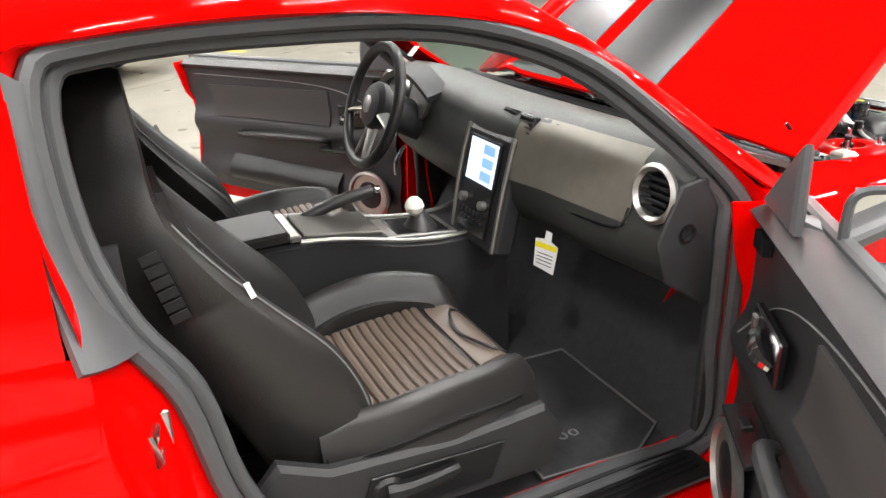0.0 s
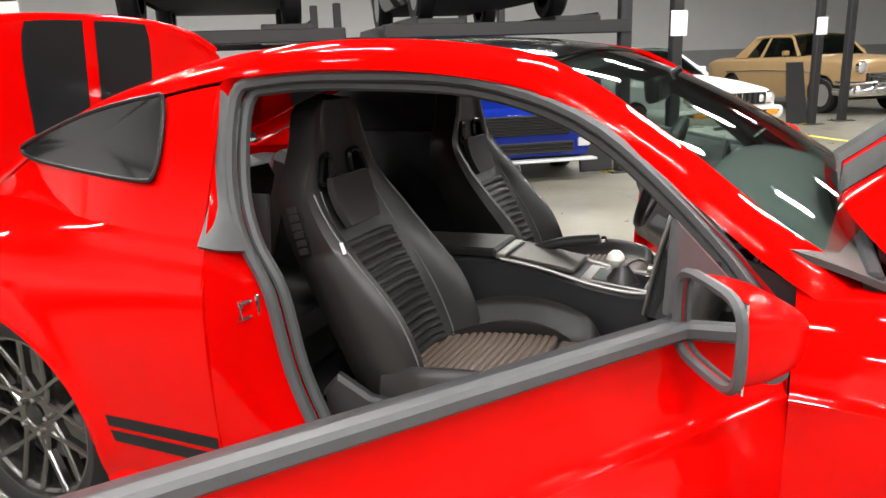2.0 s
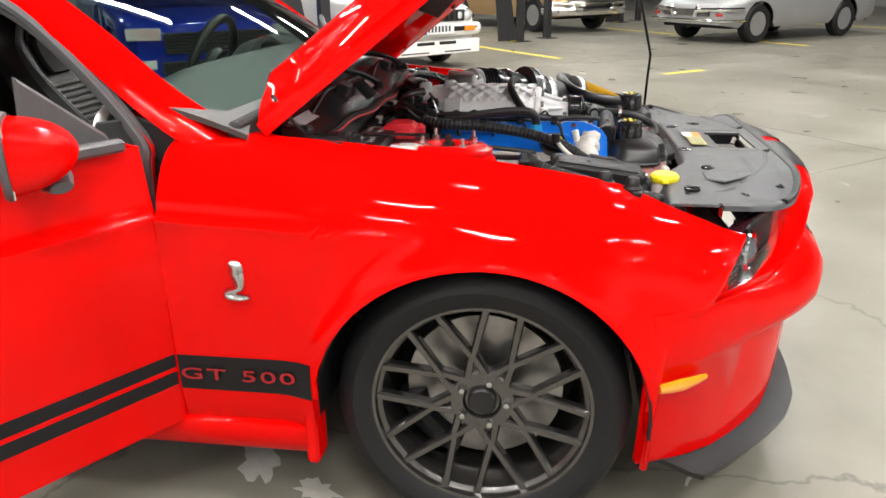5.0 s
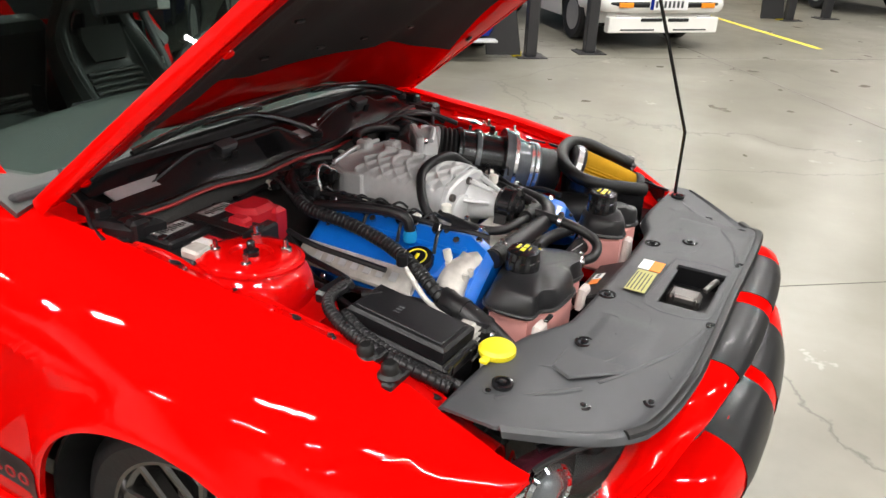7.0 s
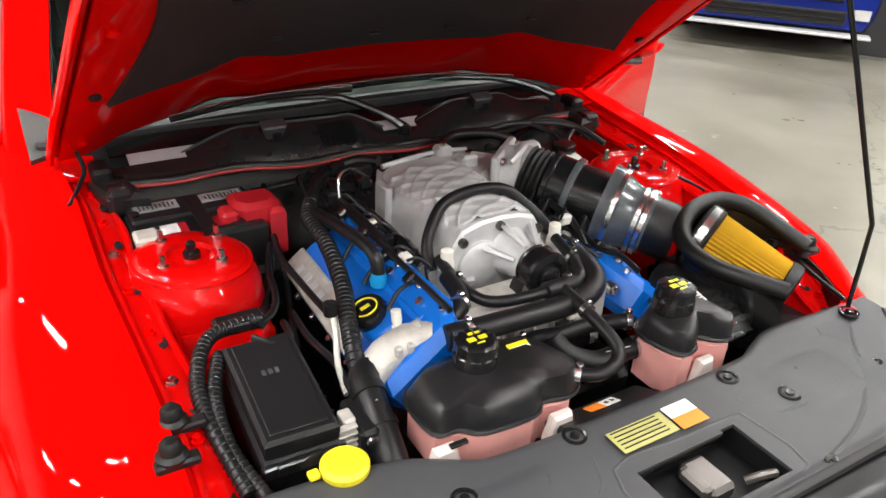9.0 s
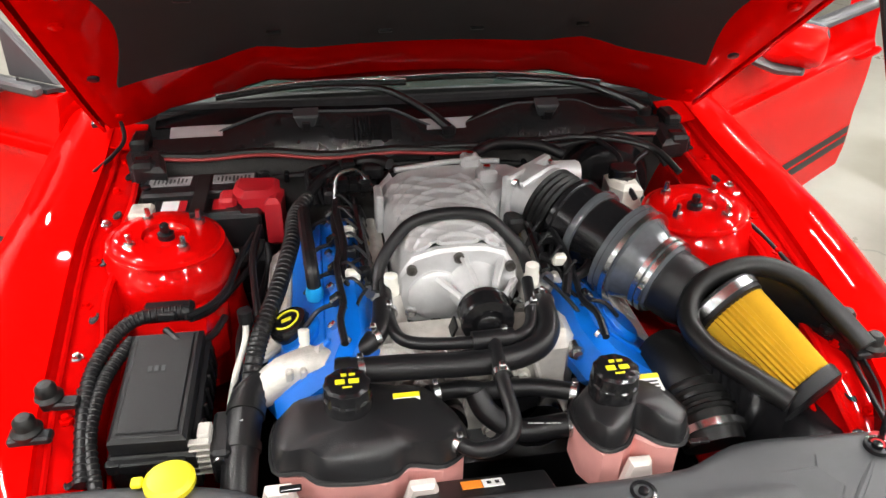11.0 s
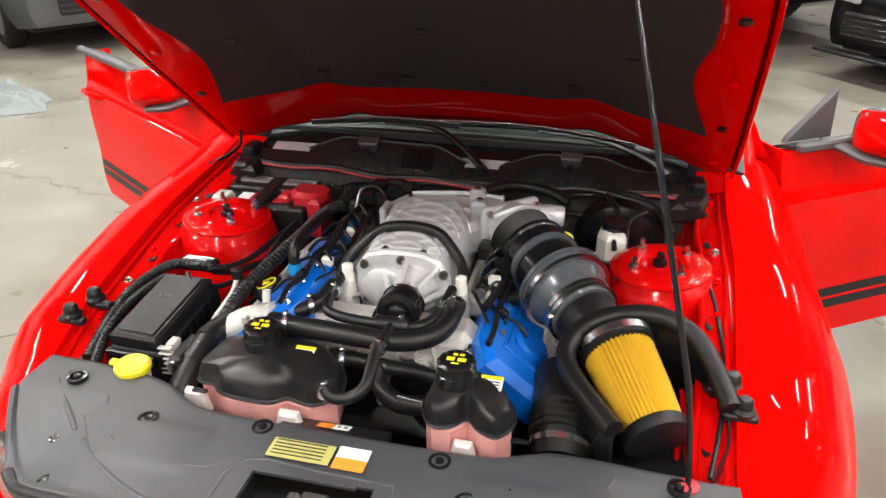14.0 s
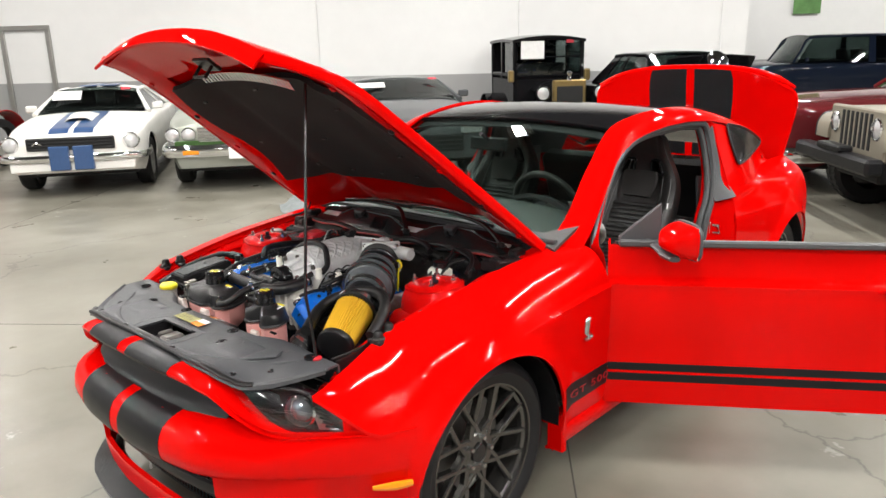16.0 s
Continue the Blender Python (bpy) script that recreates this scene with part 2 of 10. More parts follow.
# ---- mesh helpers ----
class Mesh:
    """Gathers faces, then becomes one mesh object."""

    def __init__(self):
        self.v, self.f, self.m = [], [], []

    def add(self, verts, faces, mi=0):
        o = len(self.v)
        self.v += [tuple(p) for p in verts]
        self.f += [tuple(i + o for i in f) for f in faces]
        self.m += [mi] * len(faces)
        return self

    def box(self, c, s, ch=0.004, m=None, mi=0):
        """A box with chamfered edges: centre, full size, chamfer."""
        h = [max(1e-4, a / 2) for a in s]
        ch = min(ch, *[a * 0.48 for a in h])
        vs, ids = [], {}
        for sx in (-1, 1):
            for sy in (-1, 1):
                for sz in (-1, 1):
                    for ax in range(3):
                        p = [sx * h[0], sy * h[1], sz * h[2]]
                        for k in range(3):
                            if k != ax:
                                p[k] -= (sx, sy, sz)[k] * ch
                        ids[(sx, sy, sz, ax)] = len(vs)
                        vs.append(Vector(p))
        fs = []
        for ax in range(3):
            o1, o2 = (ax + 1) % 3, (ax + 2) % 3
            for s_ in (-1, 1):
                q = []
                for a, b in ((-1, -1), (1, -1), (1, 1), (-1, 1)):
                    k = [0, 0, 0]
                    k[ax], k[o1], k[o2] = s_, a, b
                    q.append(ids[(*k, ax)])
                fs.append(q if s_ > 0 else q[::-1])
            for a in (-1, 1):
                for b in (-1, 1):
                    k1, k2 = [0, 0, 0], [0, 0, 0]
                    k1[o1], k1[o2], k1[ax] = a, b, -1
                    k2[o1], k2[o2], k2[ax] = a, b, 1
                    q = [ids[(*k1, o1)], ids[(*k2, o1)], ids[(*k2, o2)], ids[(*k1, o2)]]
                    fs.append(q if a * b < 0 else q[::-1])
        for sx in (-1, 1):
            for sy in (-1, 1):
                for sz in (-1, 1):
                    q = [ids[(sx, sy, sz, k)] for k in range(3)]
                    fs.append(q if sx * sy * sz > 0 else q[::-1])
        mat = Matrix.Translation(c) if m is None else m @ Matrix.Translation(c)
        return self.add([mat @ p for p in vs], fs, mi)

    def tube(self, pts, r, seg=10, closed=False, smooth=4, flat=1.0, mi=0, cap=True):
        """A round bar along a smooth curve through pts; r may be a list."""
        P = [Vector(p) for p in pts]
        rs = list(r) if isinstance(r, (list, tuple)) else [r] * len(P)
        if smooth > 1 and len(P) > 2:
            P, rs = spline(P, smooth, closed, rs)
        n = len(P)
        vs, fs = [], []
        up = None
        for i in range(n):
            a, b = P[(i - 1) % n if closed else max(0, i - 1)], P[(i + 1) % n if closed else min(n - 1, i + 1)]
            t = (b - a).normalized() if (b - a).length > 1e-9 else Vector((0, 0, 1))
            if up is None:
                up = t.orthogonal().normalized() if abs(t.z) > 0.95 else Vector((0, 0, 1))
            up = (up - t * up.dot(t)).normalized()
            sd = t.cross(up)
            for k in range(seg):
                w = 2 * math.pi * k / seg
                vs.append(P[i] + rs[i] * (math.cos(w) * sd + flat * math.sin(w) * up))
        for i in range(n if closed else n - 1):
            j = (i + 1) % n
            for k in range(seg):
                l = (k + 1) % seg
                fs.append((i * seg + k, i * seg + l, j * seg + l, j * seg + k))
        if not closed and cap:
            fs.append(tuple(range(seg))[::-1])
            fs.append(tuple(range((n - 1) * seg, n * seg)))
        return self.add(vs, fs, mi)

    def lathe(self, prof, seg=24, m=None, mi=0, closed=False, wave=None):
        """Turns a profile of (radius, height) round z."""
        vs, fs = [], []
        m = m or Matrix()
        n = len(prof)
        for k in range(seg):
            w = 2 * math.pi * k / seg
            for i, (r, z) in enumerate(prof):
                rr = r * (wave(k, i) if wave else 1)
                vs.append(m @ Vector((rr * math.cos(w), rr * math.sin(w), z)))
        for k in range(seg):
            l = (k + 1) % seg
            for i in range(n if closed else n - 1):
                j = (i + 1) % n
                fs.append((k * n + i, l * n + i, l * n + j, k * n + j))
        if not closed:
            if prof[0][0] > 1e-6:
                fs.append(tuple(k * n for k in range(seg))[::-1])
            if prof[-1][0] > 1e-6:
                fs.append(tuple(k * n + n - 1 for k in range(seg)))
        return self.add(vs, fs, mi)

    def grid(self, fn, us, vs_, thick=0.0, keep=None, mi=0, flip=False, side=1):
        """A sheet fn(u, v), with thickness to its back where given; keep drops cells."""
        nu, nv = len(us), len(vs_)
        P = [[Vector(fn(u, v)) for v in vs_] for u in us]
        flat = [p for row in P for p in row]
        cells = [(i, j) for i in range(nu - 1) for j in range(nv - 1) if keep is None or keep((us[i] + us[i + 1]) / 2, (vs_[j] + vs_[j + 1]) / 2)]
        q = lambda i, j: i * nv + j
        fs = [(q(i, j), q(i + 1, j), q(i + 1, j + 1), q(i, j + 1)) for i, j in cells]
        if flip:
            fs = [f[::-1] for f in fs]
        if thick:
            nor = []
            for i in range(nu):
                for j in range(nv):
                    a = P[min(nu - 1, i + 1)][j] - P[max(0, i - 1)][j]
                    b = P[i][min(nv - 1, j + 1)] - P[i][max(0, j - 1)]
                    nn = a.cross(b)
                    nor.append(nn.normalized() if nn.length > 1e-12 else Vector((0, 0, 1)))
            sgn = -1 if not flip else 1
            back = [p + sgn * thick * n for p, n in zip(flat, nor)]
            N = len(flat)
            edges = {}
            for f in fs:
                for a, b in zip(f, f[1:] + f[:1]):
                    if (b, a) in edges:
                        del edges[(b, a)]
                    else:
                        edges[(a, b)] = 1
            fs2 = fs + [tuple(i + N for i in f[::-1]) for f in fs] + [(b, a, a + N, b + N) for a, b in edges]
            return self.add(flat + back, fs2, mi)
        return self.add(flat, fs, mi)

    def prism(self, poly, h, m=None, ch=0.0, mi=0):
        """Extrudes an outline in the xy plane from z 0 to h; ch bevels its top and bottom edges."""
        m = m or Matrix()
        n = len(poly)
        c = Vector((sum(p[0] for p in poly) / n, sum(p[1] for p in poly) / n))
        area = sum(poly[i][0] * poly[(i + 1) % n][1] - poly[(i + 1) % n][0] * poly[i][1] for i in range(n))
        if area < 0:
            poly = poly[::-1]

        def inset(d):
            out = []
            for i in range(n):
                p0, p1, p2 = Vector(poly[i - 1]), Vector(poly[i]), Vector(poly[(i + 1) % n])
                e1, e2 = (p1 - p0), (p2 - p1)
                e1 = e1.normalized() if e1.length > 1e-9 else Vector((1, 0))
                e2 = e2.normalized() if e2.length > 1e-9 else e1
                nn = Vector((-e1.y - e2.y, e1.x + e2.x))
                nn = nn.normalized() if nn.length > 1e-9 else Vector((-e1.y, e1.x))
                k = max(0.5, nn.dot(Vector((-e1.y, e1.x))))
                out.append(p1 + nn * d / k)
            return out
        rings = [(inset(ch), 0), (inset(0), ch), (inset(0), h - ch), (inset(ch), h)] if ch else [(inset(0), 0), (inset(0), h)]
        vs = [m @ Vector((p[0], p[1], z)) for ring, z in rings for p in ring]
        fs = []
        for k in range(len(rings) - 1):
            for i in range(n):
                j = (i + 1) % n
                fs.append((k * n + i, k * n + j, (k + 1) * n + j, (k + 1) * n + i))
        fs.append(tuple(range(n))[::-1])
        fs.append(tuple(range((len(rings) - 1) * n, len(rings) * n)))
        return self.add(vs, fs, mi)

    def mirror(self):
        o = Mesh()
        o.v = [(-x, y, z) for x, y, z in self.v]
        o.f = [f[::-1] for f in self.f]
        o.m = list(self.m)
        return o

    def moved(self, m):
        o = Mesh()
        o.v = [tuple(m @ Vector(p)) for p in self.v]
        o.f, o.m = list(self.f), list(self.m)
        return o


def spline(P, k, closed=False, rs=None):
    """Catmull-Rom through the points, k steps a span."""
    n = len(P)
    out, ro = [], []
    for i in range(n if closed else n - 1):
        g = lambda a: (a % n) if closed else min(n - 1, max(0, a))
        p0, p1, p2, p3 = (P[g(i + d)] for d in (-1, 0, 1, 2))
        for s in range(k):
            t = s / k
            out.append(0.5 * ((2 * p1) + (p2 - p0) * t + (2 * p0 - 5 * p1 + 4 * p2 - p3) * t * t + (3 * p1 - p0 - 3 * p2 + p3) * t ** 3))
            if rs:
                ro.append(rs[g(i)] * (1 - t) + rs[g(i + 1)] * t)
    if not closed:
        out.append(P[-1])
        if rs:
            ro.append(rs[-1])
    return (out, ro) if rs else out


def curve(pts, t):
    """Catmull-Rom value at t (0..1) through points of any size."""
    n = len(pts) - 1
    s = min(max(t, 0.0), 1.0) * n
    i = min(int(s), n - 1)
    f = s - i
    g = lambda k: np.array(pts[min(n, max(0, k))], float)
    p0, p1, p2, p3 = g(i - 1), g(i), g(i + 1), g(i + 2)
    return 0.5 * (2 * p1 + (p2 - p0) * f + (2 * p0 - 5 * p1 + 4 * p2 - p3) * f * f + (3 * p1 - p0 - 3 * p2 + p3) * f ** 3)


def lerp_table(keys, y):
    """Smooth blend of the rows (key, values) at key y."""
    ks = [k for k, _ in keys]
    y = min(max(y, ks[0]), ks[-1])
    i = max(0, min(len(ks) - 2, int(np.searchsorted(ks, y)) - 1))
    f = (y - ks[i]) / (ks[i + 1] - ks[i])
    g = lambda k: np.array(keys[min(len(keys) - 1, max(0, k))][1], float)
    p0, p1, p2, p3 = g(i - 1), g(i), g(i + 1), g(i + 2)
    return 0.5 * (2 * p1 + (p2 - p0) * f + (2 * p0 - 5 * p1 + 4 * p2 - p3) * f * f + (3 * p1 - p0 - 3 * p2 + p3) * f ** 3)


def span(a, b, n):
    return [a + (b - a) * i / (n - 1) for i in range(n)]


def build(name, mb, mats, parent=None, label="", category="", group="", kind="", sharp=35.0, bevel=0.0):
    me = bpy.data.meshes.new(name)
    me.from_pydata(mb.v, [], mb.f)
    for m in (mats if isinstance(mats, (list, tuple)) else [mats]):
        me.materials.append(m)
    me.polygons.foreach_set("material_index", mb.m)
    me.polygons.foreach_set("use_smooth", [True] * len(mb.f))
    me.update()
    me.set_sharp_from_angle(angle=radians(sharp))
    ob = new(name, me)
    if parent is not None:
        ob.parent = parent
    return tagged(ob, label, category, group, kind)


def part(name, mb, mats, parent, label="", sharp=35.0):
    return build(name, mb, mats, parent, label, sharp=sharp)


def thing(name, label, category, group="", at=None):
    ob = new(name)
    ob.empty_display_size = 0.1
    if at is not None:
        ob.matrix_basis = at
    return tagged(ob, label, category, group)


def letters(text, size, depth, m, mat, parent, name="lettering", label="", spacing=1.0, shear=0.0):
    """Raised lettering in the built-in font, as a mesh."""
    cu = bpy.data.curves.new(name, "FONT")
    cu.body, cu.size, cu.extrude, cu.align_x, cu.align_y = text, size, depth, "CENTER", "CENTER"
    cu.space_character, cu.shear = spacing, shear
    tmp = bpy.data.objects.new(name, cu)
    scene.collection.objects.link(tmp)
    dg = bpy.context.evaluated_depsgraph_get()
    me = bpy.data.meshes.new_from_object(tmp.evaluated_get(dg))
    bpy.data.objects.remove(tmp)
    bpy.data.curves.remove(cu)
    # one part for each letter, told apart by the gaps between them
    co = [v.co.copy() for v in me.vertices]
    faces = [tuple(p.vertices) for p in me.polygons]
    bpy.data.meshes.remove(me)
    ends = []
    for x0, x1 in sorted((min(co[i].x for i in f), max(co[i].x for i in f)) for f in faces):
        if ends and x0 <= ends[-1][1] + 1e-5:
            ends[-1][1] = max(ends[-1][1], x1)
        else:
            ends.append([x0, x1])
    for a, b in ends:
        mb = Mesh()
        mine = [f for f in faces if a - 1e-5 <= co[f[0]].x <= b + 1e-5]
        used = sorted({i for f in mine for i in f})
        at_ = {i: k for k, i in enumerate(used)}
        mb.add([m @ co[i] for i in used], [tuple(at_[i] for i in f) for f in mine])
        part("letter", mb, mat, parent, label)

# ---- hall ----
def room_slab(name, x0, x1, y0, y1, z0, z1, mat, label, cat):
    mb = Mesh().box(((x0 + x1) / 2, (y0 + y1) / 2, (z0 + z1) / 2), (x1 - x0, y1 - y0, z1 - z0), 0.002, m=ROOM)
    return build(name, mb, mat, None, label, cat, kind="structure")


CEIL_D = plain("dark_painted_ceiling", (.06, .06, .062), .8, scale=2, var=.2)
X0, X1, Y0, Y1 = -24.0, 12.6, -24.0, 14.0
room_slab("floor", X0 - 1, 24, Y0 - 1, Y1 + 1, -0.2, 0.0, FLOOR, "worn polished beige concrete hall floor", "floor")
room_slab("ceiling", X0 - 1, 24, Y0 - 1, Y1 + 1, CEIL_Z + 0.25, CEIL_Z + 0.45, CEIL_D, "dark hall ceiling above the lights", "ceiling")
for nm, a in (("wall_back", (X1, X1 + 0.25, -5.2, Y1)), ("wall_step", (X1, 20, -5.45, -5.2)), ("wall_far", (20, 20.25, Y0, -5.45)),
              ("wall_front", (X0 - 0.25, X0, Y0, Y1)), ("wall_side", (X0, X1, Y1, Y1 + 0.25)), ("wall_end", (X0, 20, Y0 - 0.25, Y0))):
    room_slab(nm, *a, 1.22, CEIL_Z + 0.25, WALL_W, "white painted upper hall wall", "wall")
    room_slab(nm + "_dado", *a, 0.0, 1.22, WALL_G, "grey painted lower hall wall", "wall")
# floor joints sawn into the slab
JOINT = plain("dark_floor_joint", (0.09, 0.085, 0.075), 0.8)
for i, y in enumerate((-12.0, -6.5, -1.0, 4.5)):
    room_slab("floor_joint", X0, X1, y - 0.004, y + 0.004, -0.01, 0.0015, JOINT, "narrow dark saw joint in the concrete", "joint")
for i, x in enumerate((-10.0, -4.2, 1.6, 7.4)):
    room_slab("floor_joint", x - 0.004, x + 0.004, Y0, Y1, -0.01, 0.0017, JOINT, "narrow dark saw joint in the concrete", "joint")

LAMP_GLOW = emit("lamp_diffuser", (1.0, 0.98, 0.95), 6.0)
TIN = plain("white_lamp_housing", (0.7, 0.7, 0.7), 0.5)
GRIDX, GRIDY = (-12.5, -7.5, -4.3, -1.1, 2.1, 5.3, 9.5), (-14.0, -8.4, -4.2, 0.0, 4.2, 9.0)
# the last four are unseen, added only to brighten the far wall
SPOTS = [(gx, gy + (1.9 if (gx, gy) == (2.1, 0.0) else 0.0)) for gx in GRIDX for gy in GRIDY] + [(17.0, -8.0), (17.0, -11.5), (17.0, -15.0), (17.0, -19.0)]
proto = None
for gx, gy in SPOTS:
    at = ROOM @ pose(gx, gy, CEIL_Z)
    if proto is None:
        proto = thing("ceiling_light", "white rectangular high bay light under the ceiling", "ceiling light", "hall lights", at)
        part("housing", Mesh().box((0, 0, 0.05), (1.25, 0.42, 0.08), 0.01), TIN, proto)
        part("bracket", Mesh().box((0, 0, 0.17), (0.3, 0.05, 0.16), 0.004), TIN, proto)
    else:
        copy_thing(proto, at)
    la = bpy.data.lights.new("high_bay", "AREA")
    la.shape, la.size, la.size_y, la.energy, la.color = "RECTANGLE", 1.25, 0.18, 138.0, (1.0, 0.975, 0.94)
    lo = new("high_bay_lamp", la)
    lo.matrix_basis = at

# ---- the red coupe: body ----
car = thing("sports_coupe", "bright red sports coupe with black stripes, doors, bonnet and boot open", "car")
AXLE_R = -2.72
ARCH = 0.372

# profiles of the right flank from sill to shoulder, as (x, z), along the car
FENDER = [
    (-0.70, [(.845, .20), (.890, .34), (.898, .50), (.904, .66), (.903, .805), (.880, .865), (.838, .915), (.785, .938), (.715, .948)]),
    (-0.40, [(.845, .20), (.890, .34), (.898, .50), (.903, .65), (.902, .785), (.880, .845), (.832, .895), (.775, .918), (.700, .928)]),
    (-0.05, [(.850, .20), (.892, .34), (.905, .50), (.912, .64), (.902, .755), (.872, .815), (.815, .862), (.755, .884), (.682, .893)]),
    (0.28, [(.838, .20), (.875, .34), (.888, .48), (.890, .60), (.876, .700), (.842, .762), (.785, .806), (.728, .828), (.662, .838)]),
    (0.48, [(.785, .20), (.818, .34), (.832, .46), (.828, .56), (.806, .632), (.778, .684), (.738, .724), (.697, .746), (.657, .758)]),
    (0.58, [(.70, .20), (.735, .34), (.750, .46), (.745, .56), (.735, .615), (.715, .660), (.693, .695), (.672, .715), (.655, .724)]),
]


def fender_pt(y, v):
    prof = lerp_table([(k, np.array(p).ravel()) for k, p in FENDER], y).reshape(-1, 2)
    p = curve(prof, v)
    # a pressed crease that runs out towards the wheel arch
    fade, up = min(1, max(0, (-.10 - y) / .22)), p[1] - .797 + .05 * (y + .69)
    p[0] += fade * (.004 * math.exp(-(up / .014) ** 2) - .012 * (1 - math.exp(-max(0, up) / .004)))
    return p


def arch_z(y, yc, r=ARCH, zc=0.345):
    d = abs(y - yc)
    return zc + math.sqrt(r * r - d * d) if d < r else 0.0


def flank(table_pt, y0, y1, yc, ny=46, nv=56, cut=False, r=ARCH, zc=0.345):
    """A flank sheet whose lower edge follows the wheel arch, with a rolled flare."""
    ys = sorted(set(span(y0, y1, ny) + [yc + r * math.cos(math.pi * k / 28) for k in range(29) if y0 <= yc + r * math.cos(math.pi * k / 28) <= y1]))

    def fn(y, v):
        lo = 0.0
        if cut and y > 0.385:
            while lo < .985 and table_pt(y, lo)[1] < 0.606 + 0.115 * max(0.0, (y - .478) / .096):
                lo += 0.01
        az = arch_z(y, yc, r, zc)
        if az > 0 and lo == 0.0:
            # find the parameter at which the flank is at the arch height
            a, b = 0.0, 1.0
            for _ in range(14):
                m = (a + b) / 2
                if table_pt(y, m)[1] < az:
                    a = m
                else:
                    b = m
            lo = a
        zm = max(az + .02, .47) if lo == 0.0 or az > 0 else 0
        vm = lo
        if zm:
            a, b = lo, 1.0
            for _ in range(14):
                m = (a + b) / 2
                a, b = (m, b) if table_pt(y, m)[1] < zm else (a, m)
            vm = a
        w = lo + (vm - lo) * v / .2 if v < .2 else vm + (1 - vm) * (v - .2) / .8
        x, z = table_pt(y, w)
        rr = math.hypot(y - yc, z - zc)
        x += 0.020 * math.exp(-((rr - r) / 0.042) ** 2) * (1 if z < 0.8 else 0)
        return (x, y, z)
    return fn, ys, span(0, 1, nv)


def both(name, mb, mats, parent, label="", sharp=35.0):
    part(name, mb, mats, parent, label, sharp)
    return part(name, mb.mirror(), mats, parent, label, sharp)


fn, ys, vs = flank(fender_pt, -0.69, 0.574, 0.0, cut=True)
vs = span(0, .38, 22) + span(.39, .62, 44) + span(.63, 1, 20)
both("front_fender", Mesh().grid(fn, ys, vs, 0.012), RED, car, sharp=30)

# rear quarters
QUARTER = [
    (-3.42, [(.62, .30), (.70, .40), (.73, .52), (.74, .64), (.735, .76), (.72, .84), (.69, .90), (.64, .945), (.58, .965)]),
    (-3.20, [(.76, .28), (.83, .38), (.85, .50), (.855, .62), (.85, .76), (.83, .85), (.79, .92), (.72, .965), (.64, .98)]),
    (-2.75, [(.86, .22), (.905, .36), (.93, .50), (.935, .64), (.92, .78), (.885, .87), (.835, .93), (.775, .965), (.70, .985)]),
    (-2.30, [(.85, .20), (.893, .34), (.91, .50), (.918, .66), (.908, .80), (.885, .865), (.858, .92), (.845, .95), (.83, .97)]),
    (-1.90, [(.845, .20), (.889, .34), (.900, .50), (.908, .66), (.905, .80), (.892, .86), (.875, .90), (.865, .93), (.855, .955)]),
]


def quarter_pt(y, v):
    prof = lerp_table([(k, np.array(p).ravel()) for k, p in QUARTER], y).reshape(-1, 2)
    return curve(prof, v)


fn, ys, vs = flank(quarter_pt, -3.42, -1.92, AXLE_R, r=0.382, zc=0.352)
both("rear_quarter", Mesh().grid(fn, ys, vs, 0.012), RED, car, sharp=30)

# greenhouse: side frame loops in (y, x, z)
def roof_half(y):
    """Half width and height of the roof's edge above the door."""
    return lerp_table([(-3.0, (.62, 1.035)), (-2.7, (.662, 1.155)), (-2.4, (.690, 1.262)), (-2.0, (.702, 1.345)), (-1.6, (.695, 1.371)), (-1.2, (.672, 1.322)), (-0.95, (.710, 1.175)), (-0.66, (.764, .975)), (-0.54, (.748, .905))], y)


def crown(y):
    return lerp_table([(-3.0, (.03,)), (-2.4, (.030,)), (-1.8, (.020,)), (-1.2, (.028,)), (-0.95, (.055,)), (-0.6, (.03,))], y)[0]


ROOFB = plain("gloss_black_roof_film", (.006, .006, .007), .07, spec=.35, var=.05)
# roof panel in black, edged by the red rails
def roof_fn(y, s):
    w, z = roof_half(y)
    w -= 0.075
    return (w * s, y, z + 0.012 + crown(y) * (1 - s * s))


part("roof_panel", Mesh().grid(roof_fn, span(-2.28, -1.20, 20), span(-1, 1, 33), 0.012, flip=True), ROOFB, car, "gloss black roof panel")
# windscreen and rear window follow the same shape
def screen_fn(y, s):
    # one even curve from the roof's edge down to the cowl
    u = (y + 1.2) / .58
    w = .672 + .125 * u - .025 * u * u - .06
    z = 1.322 - .326 * u - .044 * u * u
    return (w * s, y + .13 * (1 - s * s) * min(1, max(0, u)), z + .004 + (.028 + .106 * u - .104 * u * u) * (1 - s * s))


ws = part("windscreen", Mesh().grid(screen_fn, span(-1.19, -0.645, 36), span(-1, 1, 60), 0.004, flip=True), GLASS, car, "tinted windscreen")
ws.visible_shadow = False
rw = part("rear_window", Mesh().grid(lambda y, s: Vector(roof_fn(y, s)) - Vector((0, 0, .012)), span(-2.98, -2.30, 10), span(-1, 1, 13), 0.004, flip=True), GLASS_D, car, "dark tinted rear window")
rw.visible_shadow = False


# side rails from the screen pillar over the door to the rear pillar
def rail(off_in, off_out, y0, y1, n=40):
    mb = Mesh()

    def fn(y, a):
        w, z = roof_half(y)
        # a: 0 inner top edge .. 1 lower outer edge
        px = [w - 0.085, w - 0.045, w - 0.005, w + 0.018, w + 0.026]
        pz = [z + 0.024, z + 0.014, z + 0.001, z - 0.018, z - 0.040]
        p = curve(list(zip(px, pz)), a)
        return (p[0], y, p[1])
    return mb.grid(fn, span(y0, y1, n), span(0, 1, 9), 0.012, flip=True)


